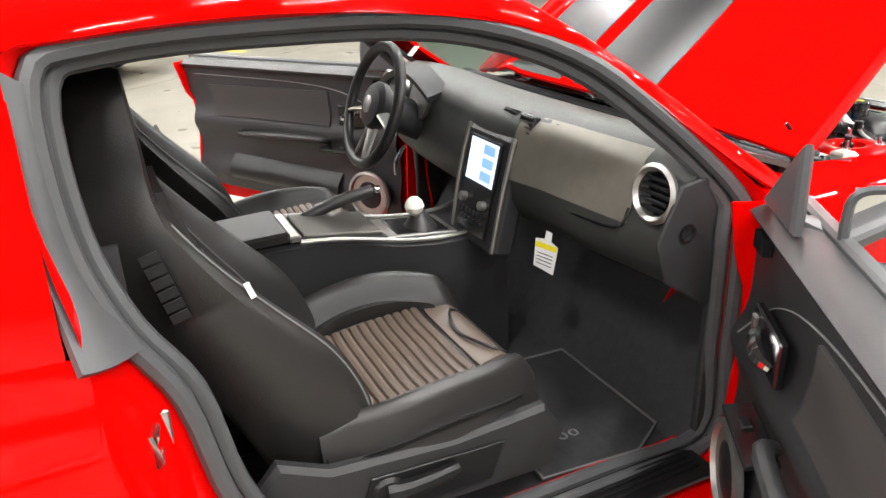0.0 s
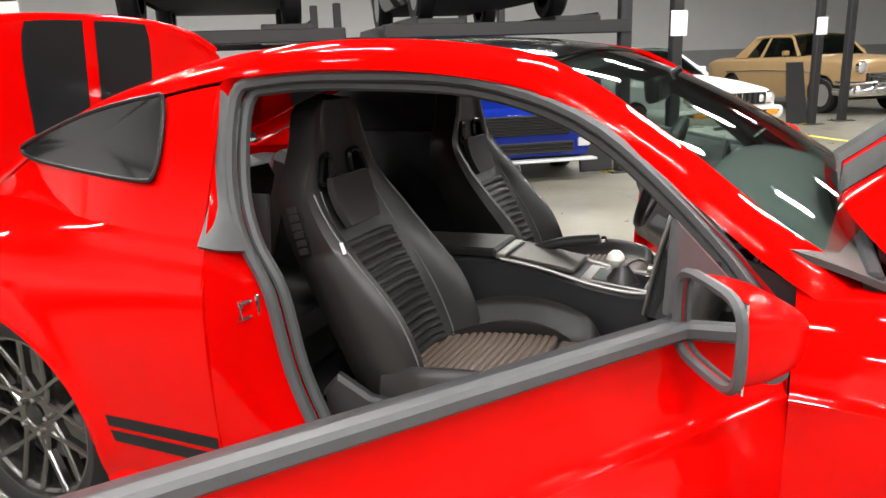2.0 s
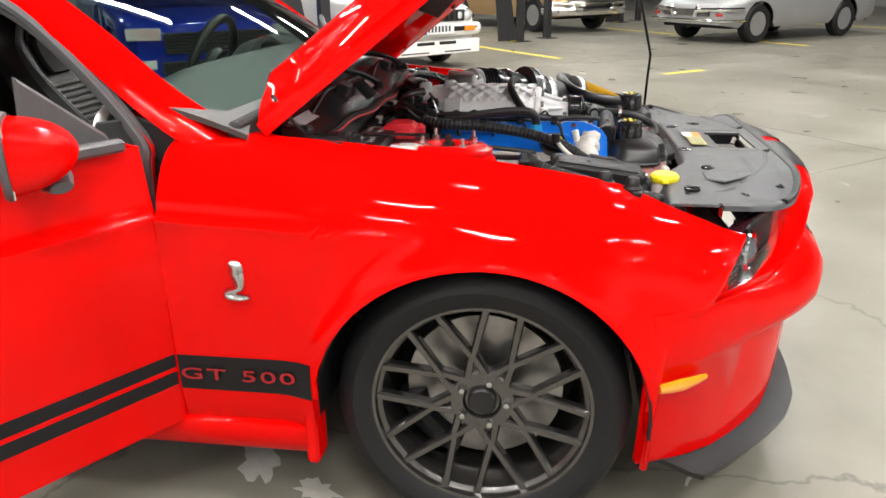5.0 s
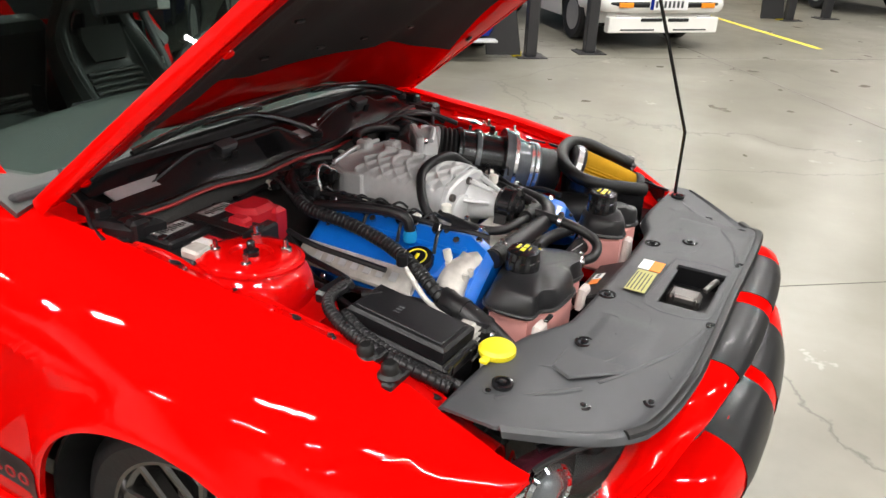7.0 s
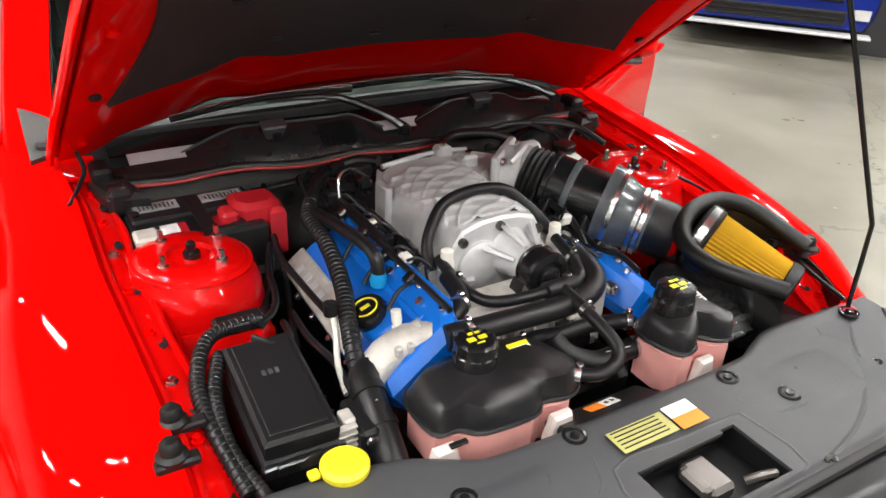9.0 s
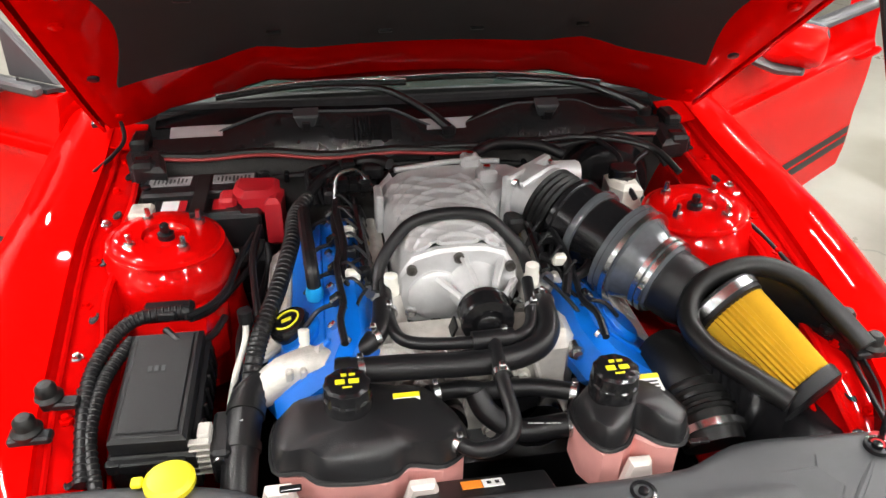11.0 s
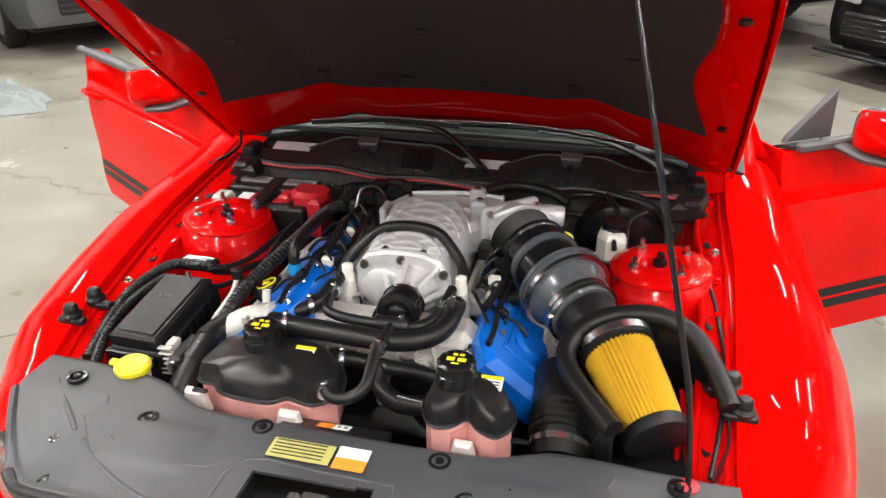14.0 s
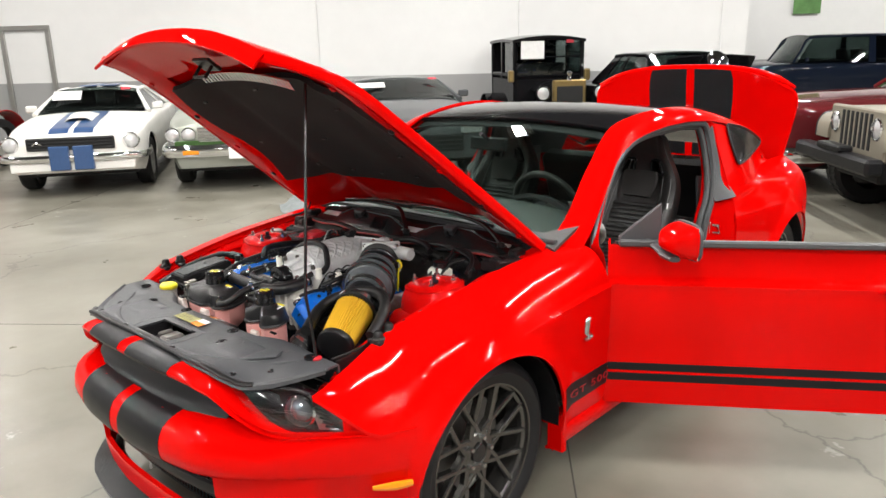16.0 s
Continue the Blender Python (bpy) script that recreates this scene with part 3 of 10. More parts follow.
both("roof_rail", rail(0, 0, -2.96, -0.545, 46), RED, car, sharp=40)

# rear pillar panel with the quarter window let in
QW = [(-2.122, 1.264), (-2.112, 1.106), (-2.19, 1.080), (-2.64, 1.10), (-2.735, 1.128), (-2.66, 1.162), (-2.42, 1.232), (-2.18, 1.276)]


def pillar_x(y, z):
    w, zr = roof_half(y)
    b = quarter_pt(y, 1.0)
    f = min(1, max(0, (z - b[1]) / max(0.02, zr - 0.05 - b[1])))
    return b[0] + (w + 0.026 - b[0]) * f


def rear_pillar():
    def fn(y, v):
        zb, zt = quarter_pt(y, 1.0)[1] - 0.004, roof_half(y)[1] - 0.05
        z = zb + (zt - zb) * v
        return (pillar_x(y, z), y, z)
    return Mesh().grid(fn, span(-2.98, -1.945, 30), span(0, 1, 12), 0.012)


both("rear_pillar", rear_pillar(), RED, car)


def quarter_window():
    mb = Mesh()
    pts = [Vector((pillar_x(y, z) + 0.012, y, z)) for y, z in QW]
    c = sum(pts, Vector()) / len(pts)
    outer = spline(pts, 4, True)
    n = len(outer)
    mb.add([c] + outer, [(0, 1 + (i + 1) % n, 1 + i) for i in range(n)])
    return mb, outer


qmb, qring = quarter_window()
both("quarter_window", qmb, PLASTIC_G, car, "dark tinted quarter window")
both("quarter_window_seal", Mesh().tube(qring, 0.006, 6, True, 1), RUBBER, car)

# door opening: inner loop where the seal runs, and the outer edge of the shut faces
DOOR_PAIR = [((.765, -.745, .36), (.886, -.694, .30)), ((.775, -.745, .60), (.900, -.694, .60)), ((.780, -.755, .86), (.872, -.697, .88)), ((.768, -.765, .945), (.815, -.735, .955)),
             ((.718, -.93, 1.108), (.742, -.93, 1.124)), ((.683, -1.10, 1.228), (.706, -1.10, 1.246)), ((.668, -1.33, 1.298), (.702, -1.33, 1.314)), ((.680, -1.62, 1.314), (.718, -1.62, 1.330)),
             ((.690, -1.84, 1.306), (.728, -1.86, 1.322)), ((.706, -1.915, 1.272), (.740, -1.950, 1.292)), ((.750, -1.918, 1.09), (.800, -1.945, 1.09)), ((.774, -1.880, .95), (.868, -1.922, .955)),
             ((.775, -1.815, .82), (.900, -1.928, .82)), ((.770, -1.775, .62), (.904, -1.926, .62)), ((.768, -1.705, .46), (.895, -1.918, .46)), ((.766, -1.63, .395), (.886, -1.90, .33)), ((.764, -1.52, .352), (.872, -1.62, .308)), ((.764, -1.0, .345), (.872, -1.0, .308))]


def loop_off(k, dx=0.0):
    c = Vector((0.80, -1.32, 0.78))
    out = []
    for p, _ in DOOR_PAIR:
        p = Vector(p)
        d = c - p
        d.x = 0
        out.append(p + d.normalized() * k + Vector((dx, 0, 0)))
    return out


both("door_seal", Mesh().tube(loop_off(-.004, .012), .016, 8, True, 4), SEAL, car, "grey rubber door opening seal")
both("door_seal_inner", Mesh().tube(loop_off(.020, -.012), .015, 8, True, 4), SEAL, car, "dark inner door opening trim")


# red shut faces between the flank's edge and the seal, stepped once
def shut_face():
    mb = Mesh()
    inner = spline([Vector(a) for a, _ in DOOR_PAIR], 4, True)
    outer = spline([Vector(b) for _, b in DOOR_PAIR], 4, True)
    n = len(inner)
    rows = []
    for a, b in zip(inner, outer):
        m1, m2 = b.lerp(a, .42), b.lerp(a, .55)
        m2 = m2 + Vector((-.022, 0, 0))
        rows.append([b, b.lerp(a, .06), m1, m2, a, a + Vector((-.05, 0, 0))])
    k = len(rows[0])
    vs = [v for r in rows for v in r]
    fs = [(i * k + j, ((i + 1) % n) * k + j, ((i + 1) % n) * k + j + 1, i * k + j + 1) for i in range(n) for j in range(k - 1)]
    return mb.add(vs, fs)


both("door_frame", shut_face(), RED, car, sharp=50)
# grey pillar trim over the belt line at the rear of the opening
cap = Mesh().grid(lambda u, v: Vector(curve([(.735, -1.958, 1.292), (.774, -1.960, 1.15), (.812, -1.958, 1.04), (.888, -1.940, .950)], u)).lerp(Vector(curve([(.712, -1.918, 1.262), (.748, -1.920, 1.13), (.768, -1.905, 1.02), (.81, -1.870, .925)], u)), v) + Vector((.012 * math.sin(v * 3.14), .012, 0)), span(0, 1, 14), span(0, 1, 6), .012)
both("pillar_trim", cap, SEAL, car, "grey rubber weather seal on the rear door pillar")
stk = Mesh().tube([(.79, -1.862, .80), (.835, -1.868, .80), (.84, -1.868, .762), (.79, -1.862, .762)], .008, 8, smooth=1).box((.795, -1.866, .78), (.012, .05, .075), .004)
both("door_striker", stk, STEEL, car, "bare steel door striker")
# stripe on the quarter and on the fender
for z0, z1 in ((.395, .428), (.440, .472)):
    def qst(y, v, z0=z0, z1=z1):
        z = z0 + (z1 - z0) * v
        a, b = 0.0, 1.0
        for _ in range(18):
            m = (a + b) / 2
            a, b = (m, b) if quarter_pt(y, m)[1] < z else (a, m)
        return (quarter_pt(y, a)[0] + .003, y, z)
    both("quarter_stripe", Mesh().grid(qst, span(-2.345, -1.925, 12), [0, .5, 1], .001), STRIPE, car, "black sill stripe")


def fend_at(y, z, up=.003):
    a, b = 0.0, 1.0
    for _ in range(18):
        m = (a + b) / 2
        a, b = (m, b) if fender_pt(y, m)[1] < z else (a, m)
    rr = math.hypot(y, z - .345)
    return Vector((fender_pt(y, a)[0] + up + .020 * math.exp(-((rr - ARCH) / 0.042) ** 2), y, z))


both("fender_stripe", Mesh().grid(lambda y, v: fend_at(y, .385 + .088 * v), span(-.688, -.372, 12), span(0, 1, 4), .001), STRIPE, car, "black stripe with red outlined lettering")
LETTER_RED = plain("red_outline_print", (0.30, 0.006, 0.010), 0.4)
letters("GT 500", .040, .0012, Matrix(((0, 0, 1, .9085), (1.95, 0, 0, -.545), (0, 1, 0, .43), (0, 0, 0, 1))), LETTER_RED, car, label="red model lettering on the stripe", spacing=1.15)
letters("GT 500", .040, .0012, Matrix(((0, 0, -1, -.9085), (-1.95, 0, 0, -.545), (0, 1, 0, .43), (0, 0, 0, 1))), LETTER_RED, car, label="red model lettering on the stripe", spacing=1.15)
# snake badge: a coiled tail, a spread hood and a small head
bd = Mesh()
pts = [(-.494, .629), (-.515, .625), (-.540, .627), (-.546, .636), (-.530, .643), (-.515, .652), (-.515, .668), (-.521, .684), (-.520, .698), (-.531, .708)]
wid = [.003, .006, .007, .007, .007, .008, .010, .015, .013, .005]


def ribbon(u, v):
    y, z, w = curve([(p[0], p[1], q) for p, q in zip(pts, wid)], u)
    y2, z2, _ = curve([(p[0], p[1], q) for p, q in zip(pts, wid)], min(1, u + .01) if u < .99 else u)
    y1, z1, _ = curve([(p[0], p[1], q) for p, q in zip(pts, wid)], max(0, u - .01))
    d = Vector((y2 - y1, z2 - z1)).normalized()
    return fend_at(y - d.y * w * v, z + d.x * w * v, .003 + .009 * (1 - v * v))


bd.grid(ribbon, span(0, 1, 50), span(-1, 1, 9), .002, flip=True)
both("badge", bd, STEEL, car, "chrome snake badge", sharp=60)
for k in range(7):
    yy, zz = -.516 - k * .0007, .656 + k * .007
    both("badge_scale", Mesh().tube([fend_at(yy - .009, zz + .002, .0115), fend_at(yy + .008, zz - .001, .0115)], .0016, 5, smooth=1), PLASTIC_G, car)

# sill panel under the door
def sill():
    def fn(y, v):
        p = curve([(.80, .315), (.862, .312), (.888, .295), (.893, .26), (.872, .215), (.82, .195)], v)
        return (p[0], y, p[1])
    return Mesh().grid(fn, span(-2.34, -0.38, 30), span(0, 1, 12), 0.01, flip=True)


both("sill", sill(), RED, car, "red sill panel")
both("sill_end", Mesh().box((.868, -.385, .285), (.075, .030, .16), .012), RED, car, "red flap behind the front wheel")
# strip that closes the wing against the foot of the screen pillar
both("wing_filler", Mesh().grid(lambda y, v: (fender_pt(y, 1.0)[0] + .004 - .075 * v, y, fender_pt(y, 1.0)[1] - .004 - .012 * v + .02 * max(0, (-.50 - y) / .2) * v), span(-.72, -.44, 10), span(0, 1, 5), .004), RED, car)

# ---- wheels ----
def wheel_meshes(R, rim, half):
    """A wheel about the x axis with its outer face towards +x: tyre, rim, spokes, disc, caliper, cap, nuts."""
    X = Matrix(((0, 0, 1, 0), (0, 1, 0, 0), (-1, 0, 0, 0), (0, 0, 0, 1)))
    t = Mesh()
    prof = [(rim - 0.004, -half * .86), (rim + 0.012, -half * .97), ((R + rim) / 2, -half * 1.04), (R - 0.022, -half * .97), (R - 0.007, -half * .86), (R, -half * .70),
            (R, half * .70), (R - 0.007, half * .86), (R - 0.022, half * .97), ((R + rim) / 2, half * 1.04), (rim + 0.012, half * .97), (rim - 0.004, half * .86)]
    t.lathe(prof, 72, X, closed=True)
    groove = Mesh()
    for k in range(72):
        w = 2 * math.pi * k / 72
        for s_ in (-1, 1):
            m = pose(0, 0, 0, math.degrees(w)) @ pose(s_ * half * .58, 0, R - 0.0042, 0, 0, 14 * s_)
            groove.box((0, 0, 0), (half * .26, 0.0032, 0.010), 0.0005, m)
    for gx in (-.42, -.14, .14, .42):
        ring = [(R - 0.002, half * gx - .006), (R + 0.0008, half * gx - .006), (R + 0.0008, half * gx + .006), (R - 0.002, half * gx + .006)]
        groove.lathe(ring, 72, X, closed=True)
    r = Mesh()
    r.lathe([(rim - .004, half * .90), (rim + .010, half * .92), (rim + .012, half * .86), (rim - .004, half * .80), (rim - .016, half * .72), (rim - .028, half * .3), (rim - .03, -half * .86), (rim + .008, -half * .95), (rim + .008, -half * .86), (rim - .02, -half * .7), (rim - .02, half * .25), (rim - .008, half * .70)], 72, X, closed=True)
    sp = Mesh()
    xo = half * .62

    def bar(a0, r0, a1, r1, w0, w1, x0, x1, dp=0.022):
        p = [Vector((x0, math.sin(a0) * r0, math.cos(a0) * r0)), Vector((x1, math.sin(a1) * r1, math.cos(a1) * r1))]
        d = (p[1] - p[0]).normalized()
        s_ = d.cross(Vector((1, 0, 0))).normalized()
        vs = []
        for q, w in ((p[0], w0), (p[1], w1)):
            for k, e in ((-1, 0), (-.62, .006), (.62, .006), (1, 0)):
                vs.append(q + s_ * w * k + Vector((e, 0, 0)))
            for k in (1, -1):
                vs.append(q + s_ * w * k * .9 + Vector((-dp, 0, 0)))
        fs = [(i, (i + 1) % 6, 6 + (i + 1) % 6, 6 + i) for i in range(6)] + [tuple(range(6))[::-1], tuple(range(6, 12))]
        sp.add(vs, fs)
    n = 8
    for k in range(n):
        a = 2 * math.pi * (k + .25) / n
        da = 2 * math.pi / n
        nd = rim * .46
        bar(a - .10, .070, a - .46 * da, nd, .0110, .0090, xo * .98, xo)
        bar(a + .10, .070, a + .46 * da, nd, .0110, .0090, xo * .98, xo)
        bar(a + .54 * da, nd - .008, a + .20 * da, rim - .002, .0085, .0100, xo, half * .76)
        bar(a - .54 * da, nd - .008, a - .20 * da, rim - .002, .0085, .0100, xo, half * .76)
    sp.lathe([(.078, xo - .03), (.080, xo - .004), (.074, xo + .004), (.046, xo + .006), (.040, xo - .004), (0.0, xo - .006)], 40, X)
    nut = []
    for k in range(5):
        a = 2 * math.pi * k / 5 + .3
        nut.append(Mesh().lathe([(.0105, 0), (.0105, .016), (.007, .022), (0, .023)], 6, pose(xo - .002, math.sin(a) * .057, math.cos(a) * .057) @ X))
    cap = Mesh().lathe([(.033, xo - .008), (.034, xo + .006), (.030, xo + .010), (0, xo + .012)], 32, X)
    disc = Mesh().lathe([(.06, -.02), (rim * .74, -.02), (rim * .745, .008), (.06, .008)], 48, X)
    cal = Mesh().tube([(0.0, math.sin(math.radians(200 + k * 7)) * rim * .70, math.cos(math.radians(200 + k * 7)) * rim * .70) for k in range(10)], .036, 10, smooth=1)
    return t, groove, r, sp, nut, cap, disc, cal


GROOVE = plain("tyre_groove", (0.006, 0.006, 0.006), 0.8)


def make_wheel(name, x, y, z, R, rim, half, left, parent):
    ms = wheel_meshes(R, rim, half)
    m = pose(x, y, z)
    if left:
        m = pose(-x, y, z, 0, 0, 180)
    names = [("tyre", TYRE, "low-profile black tyre"), ("tread_groove", GROOVE, ""), ("rim", WHEEL, ""), ("spokes", WHEEL, "dark gunmetal split-spoke alloy"), ("wheel_nut", STEEL, ""), ("centre_cap", PLASTIC_G, ""), ("brake_disc", DISC, ""), ("brake_caliper", PLASTIC, "")]
    host = None
    for (nm, mat, lab), mb in zip(names, ms):
        if isinstance(mb, list):
            for one in mb:
                part(nm, one.moved(m), mat, host)
            continue
        ob = part(nm if host else "wheel", mb.moved(m), mat, host or parent, lab, sharp=30)
        if host is None:
            host = ob
    host.name = "wheel"
    return host


for left in (0, 1):
    make_wheel("front_wheel", .722, 0, .340, .340, .252, .126, left, car)
    make_wheel("rear_wheel", .722, AXLE_R, .346, .346, .256, .138, left, car)


# dark wheel housings
def housing(yc, zc, r):
    mb = Mesh()

    def fn(a, x):
        w = math.radians(a)
        return (x, yc + math.cos(w) * r, zc + math.sin(w) * r)
    mb.grid(fn, span(-4, 184, 28), [.50, .60, .70, .80, .885], 0.006)
    return mb


for yc, zc, r in ((0, .345, .375), (AXLE_R, .352, .385)):
    both("wheel_housing", housing(yc, zc, r), PLASTIC, car)
    both("wheel_housing_wall", Mesh().box((.50, yc, zc + .05), (.02, r * 2, r * 1.7), .004), PLASTIC, car)

# ---- bonnet, open on its prop ----
HINGE_Y, HINGE_Z, HOOD_A = -0.51, 0.95, 38.0
HOOD = pose(0, HINGE_Y, HINGE_Z, HOOD_A)


def hood_half(u):
    return lerp_table([(0, (.705,)), (.4, (.672,)), (.8, (.632,)), (1.1, (.585,)), (1.28, (.50,))], u)[0]


def hood_pt(u, s):
    """u from hinge to nose, s across."""
    w = hood_half(u)
    rear = -.05 * (1 - s * s) * max(0, 1 - u / .5)
    nose = .055 * (1 - s * s) * max(0, (u - .7) / .58)
    cr = lerp_table([(0, (.115,)), (.5, (.105,)), (1.0, (.075,)), (1.28, (.06,))], u)[0] * (1 - abs(s) ** 2.4)
    drop = -.07 * max(0, (u - .95) / .33) ** 2
    dome = .018 * math.exp(-((abs(s) - .5) / .09) ** 2) * min(1, max(0, (1.2 - u) / .4))
    return Vector((w * s, u + rear + nose, cr + drop + dome + .016))


bon = part("bonnet", Mesh().grid(lambda u, s: HOOD @ hood_pt(u, s), span(0, 1.28, 28), span(-1, 1, 33), 0.012, flip=True), RED, car, "open red bonnet with a black felt liner beneath")
# rolled nose lip and side returns
lip = Mesh()
lip.grid(lambda s, a: HOOD @ (hood_pt(1.28, s) + Vector((0, .012 * math.sin(a * 1.57), -.060 * a))), span(-1, 1, 33), span(0, 1, 5), 0.010)
for sg in (-1, 1):
    lip.grid(lambda u, a: HOOD @ (hood_pt(u, sg) + Vector((sg * .004 * math.sin(a * 3.1), 0, -.030 * a))), span(0, 1.28, 20), span(0, 1, 4), 0.008, flip=(sg < 0))
part("bonnet_lip", lip, RED, bon)


def strip_on_hood(s0, s1, u0, u1, up):
    return Mesh().grid(lambda u, s: HOOD @ (hood_pt(u, s) + Vector((0, 0, up))), span(u0, u1, 24), span(s0, s1, 6), 0.0015, flip=True)


for s0, s1 in ((-.46, -.05), (.05, .46)):
    part("bonnet_stripe", strip_on_hood(s0, s1, .01, 1.27, .003), STRIPE, bon, "broad satin black stripe")


# inner frame: red pressed rim round the liner
def under(u, s, d):
    p = hood_pt(u, s)
    return HOOD @ Vector((p.x, p.y, p.z - d))


fr = Mesh()
fr.grid(lambda u, s: under(u, s, .030 + .012 * math.cos(max(-1, min(1, (abs(s) - .9) / .1)) * 1.57)), span(.02, 1.26, 24), span(-.985, .985, 33), 0.006, keep=lambda u, s: not (.285 < u < 1.02 and abs(s) < .80))
part("bonnet_frame", fr, RED, bon)


def liner_pt(u, s):
    w = .86 + .04 * math.sin(u * 9)
    d = .050 + .010 * math.cos(s * 7) * math.cos(u * 6)
    return under(u, s * w * (1 - .10 * max(0, (u - .7) / .4)), d)


part("bonnet_liner", Mesh().grid(liner_pt, span(.275, 1.0, 26), span(-1, 1, 33), 0.02, flip=False), LINER, bon, "black felt bonnet liner")
for x, u in ((.09, .37), (-.09, .37), (.30, .38), (-.30, .38), (.42, .6), (-.42, .6), (.40, .9), (-.40, .9), (0, .62), (0, .95)):
    s_ = x / hood_half(u)
    p = under(u, s_, .066)
    part("liner_clip", Mesh().box((0, 0, 0), (.026, .009, .006), .002, Matrix.Translation(p) @ pose(0, 0, 0, HOOD_A)), PLASTIC, bon)
wseal = Mesh().tube([under(.0 + .015, s, .020) for s in span(-.93, .93, 17)], .009, 8)
part("bonnet_seal", wseal, RUBBER, bon)
for sg in (1, -1):
    for k, u in enumerate((.10, .34, .58, .82, 1.06)):
        p = under(u, sg * .93, .044)
        part("bonnet_hole" if k % 2 else "bonnet_bolt", Mesh().lathe([(.011, .004), (.011, -.002), (.007, -.004), (0, -.004)], 12, Matrix.Translation(p) @ pose(0, 0, 0, HOOD_A)), PLASTIC if k % 2 else RED, bon)
latch = Mesh()
latch.box((0, 0, 0), (.10, .06, .012), .004, HOOD @ pose(0, 1.17, -.010))
latch.tube([HOOD @ Vector(p) for p in ((-.035, 1.17, -.01), (-.035, 1.17, -.06), (.035, 1.17, -.06), (.035, 1.17, -.01))], .006, 8, smooth=1)
part("bonnet_striker", latch, PLASTIC, bon)
grille = Mesh()
for i in range(26):
    x = -.42 + i * .026 + .02
    grille.box((0, 0, 0), (.012, .05, .006), .001, HOOD @ pose(x * .8, 1.045 + .02 * math.cos(x * 3), .055 * (1 - (x / .6) ** 2) - .035, 0, 0, 25))
part("bonnet_vent_mesh", grille, STEEL, bon)

# ---- nose ----
def plan_y(x):
    return lerp_table([(0, (.838,)), (.2, (.832,)), (.4, (.800,)), (.5, (.757,)), (.58, (.700,)), (.68, (.615,)), (.76, (.540,)), (.81, (.480,)), (.845, (.428,)), (.868, (.385,)), (.876, (.362,))], abs(x))[0]


NOSE_X = [0, .10, .20, .30, .36, .40, .43, .455, .48, .50, .52, .54, .56, .58, .60, .64, .68, .72, .75, .785, .81, .835, .855, .868, .876]
NOSE_X = [-x for x in NOSE_X[:0:-1]] + NOSE_X
# height rows with their offset from the plan curve: lip, grille mouth, chin bar, lower mouth
NOSE_Z = [(.800, -.088), (.804, -.060), (.801, -.034), (.793, -.016), (.782, -.006), (.770, -.008), (.760, -.024), (.640, -.050), (.634, -.022), (.622, .008), (.602, .032), (.572, .046), (.54, .050), (.512, .047), (.494, .036), (.482, .006), (.478, -.020), (.300, -.03), (.275, -.03), (.245, -.034), (.212, -.040)]
NZ = [z for z, _ in NOSE_Z]


def nose_fn(i, j):
    x = NOSE_X[int(i)]
    z, d = NOSE_Z[int(j)]
    a = abs(x)
    # the lip falls away outwards and meets the chin bar below the headlights
    top = float(np.interp(a, [0, .25, .38, .44, .49, .54, .58, .62, .876], [.804, .798, .778, .752, .700, .655, .628, .612, .612]))
    sink = .034 * min(1, max(0, (a - .44) / .14))
    z2 = z - sink * min(1, max(0, (z - .48) / .12))
    if z > .64:
        base = .64 - sink
        z2 = base + (z - .64) * max(.004, top - base) / (.804 - .64)
    k = 1.0 if a < .48 else max(.12, 1 - (a - .48) / .30)
    y = plan_y(x) + d * k
    # towards the arch the side takes the fender's section
    f = min(1, max(0, (a - .50) / .36)) ** 1.5
    wide = float(np.interp(z2, [.165, .20, .34, .47, .58, .64], [.80, .812, .848, .862, .864, .858])) / .868
    return (x * (1 + (wide - 1) * f), y, z2)


def nose_keep(i, j):
    x = (NOSE_X[int(i)] + NOSE_X[int(i) + 1]) / 2
    z = (NZ[int(j)] + NZ[int(j) + 1]) / 2
    up = .66 < z < .74 and abs(x) < .565
    low = .31 < z < .47 and abs(x) < .40
    return not (up or low)


# red sheet added behind the fender seam so no dark gap shows
both("bumper_seam_backing", Mesh().grid(lambda y, v: (fender_pt(min(.52, y), .5)[0] - .022 - .02 * v, y, .46 + .22 * v), span(.37, .53, 6), span(0, 1, 5), .004), RED, car)
nose = part("front_bumper", Mesh().grid(nose_fn, list(range(len(NOSE_X))), list(range(len(NOSE_Z))), 0.018, keep=nose_keep), RED, car, "red front bumper with black stripes over the nose", sharp=40)
for sg in (-1, 1):
    js = [(0, 6.0), (7.02, 16.0)]
    for j0, j1 in js:
        def st(xx, jj):
            i = np.interp(xx, NOSE_X, range(len(NOSE_X)))
            a, b = Vector(nose_fn(int(i), int(jj))), Vector(nose_fn(min(len(NOSE_X) - 1, int(i) + 1), int(jj)))
            c, d = Vector(nose_fn(int(i), min(len(NOSE_Z) - 1, int(jj) + 1))), Vector(nose_fn(min(len(NOSE_X) - 1, int(i) + 1), min(len(NOSE_Z) - 1, int(jj) + 1)))
            fi, fj = i - int(i), jj - int(jj)
            p = a.lerp(b, fi).lerp(c.lerp(d, fi), fj)
            return p + Vector((0, .003, .0025 if jj < 3 else 0))
        xs_ = span(.028 * sg, .27 * sg, 9)
        part("nose_stripe", Mesh().grid(st, xs_, span(j0, j1, 14), 0.001, flip=sg < 0), STRIPE, nose, "broad satin black stripe")
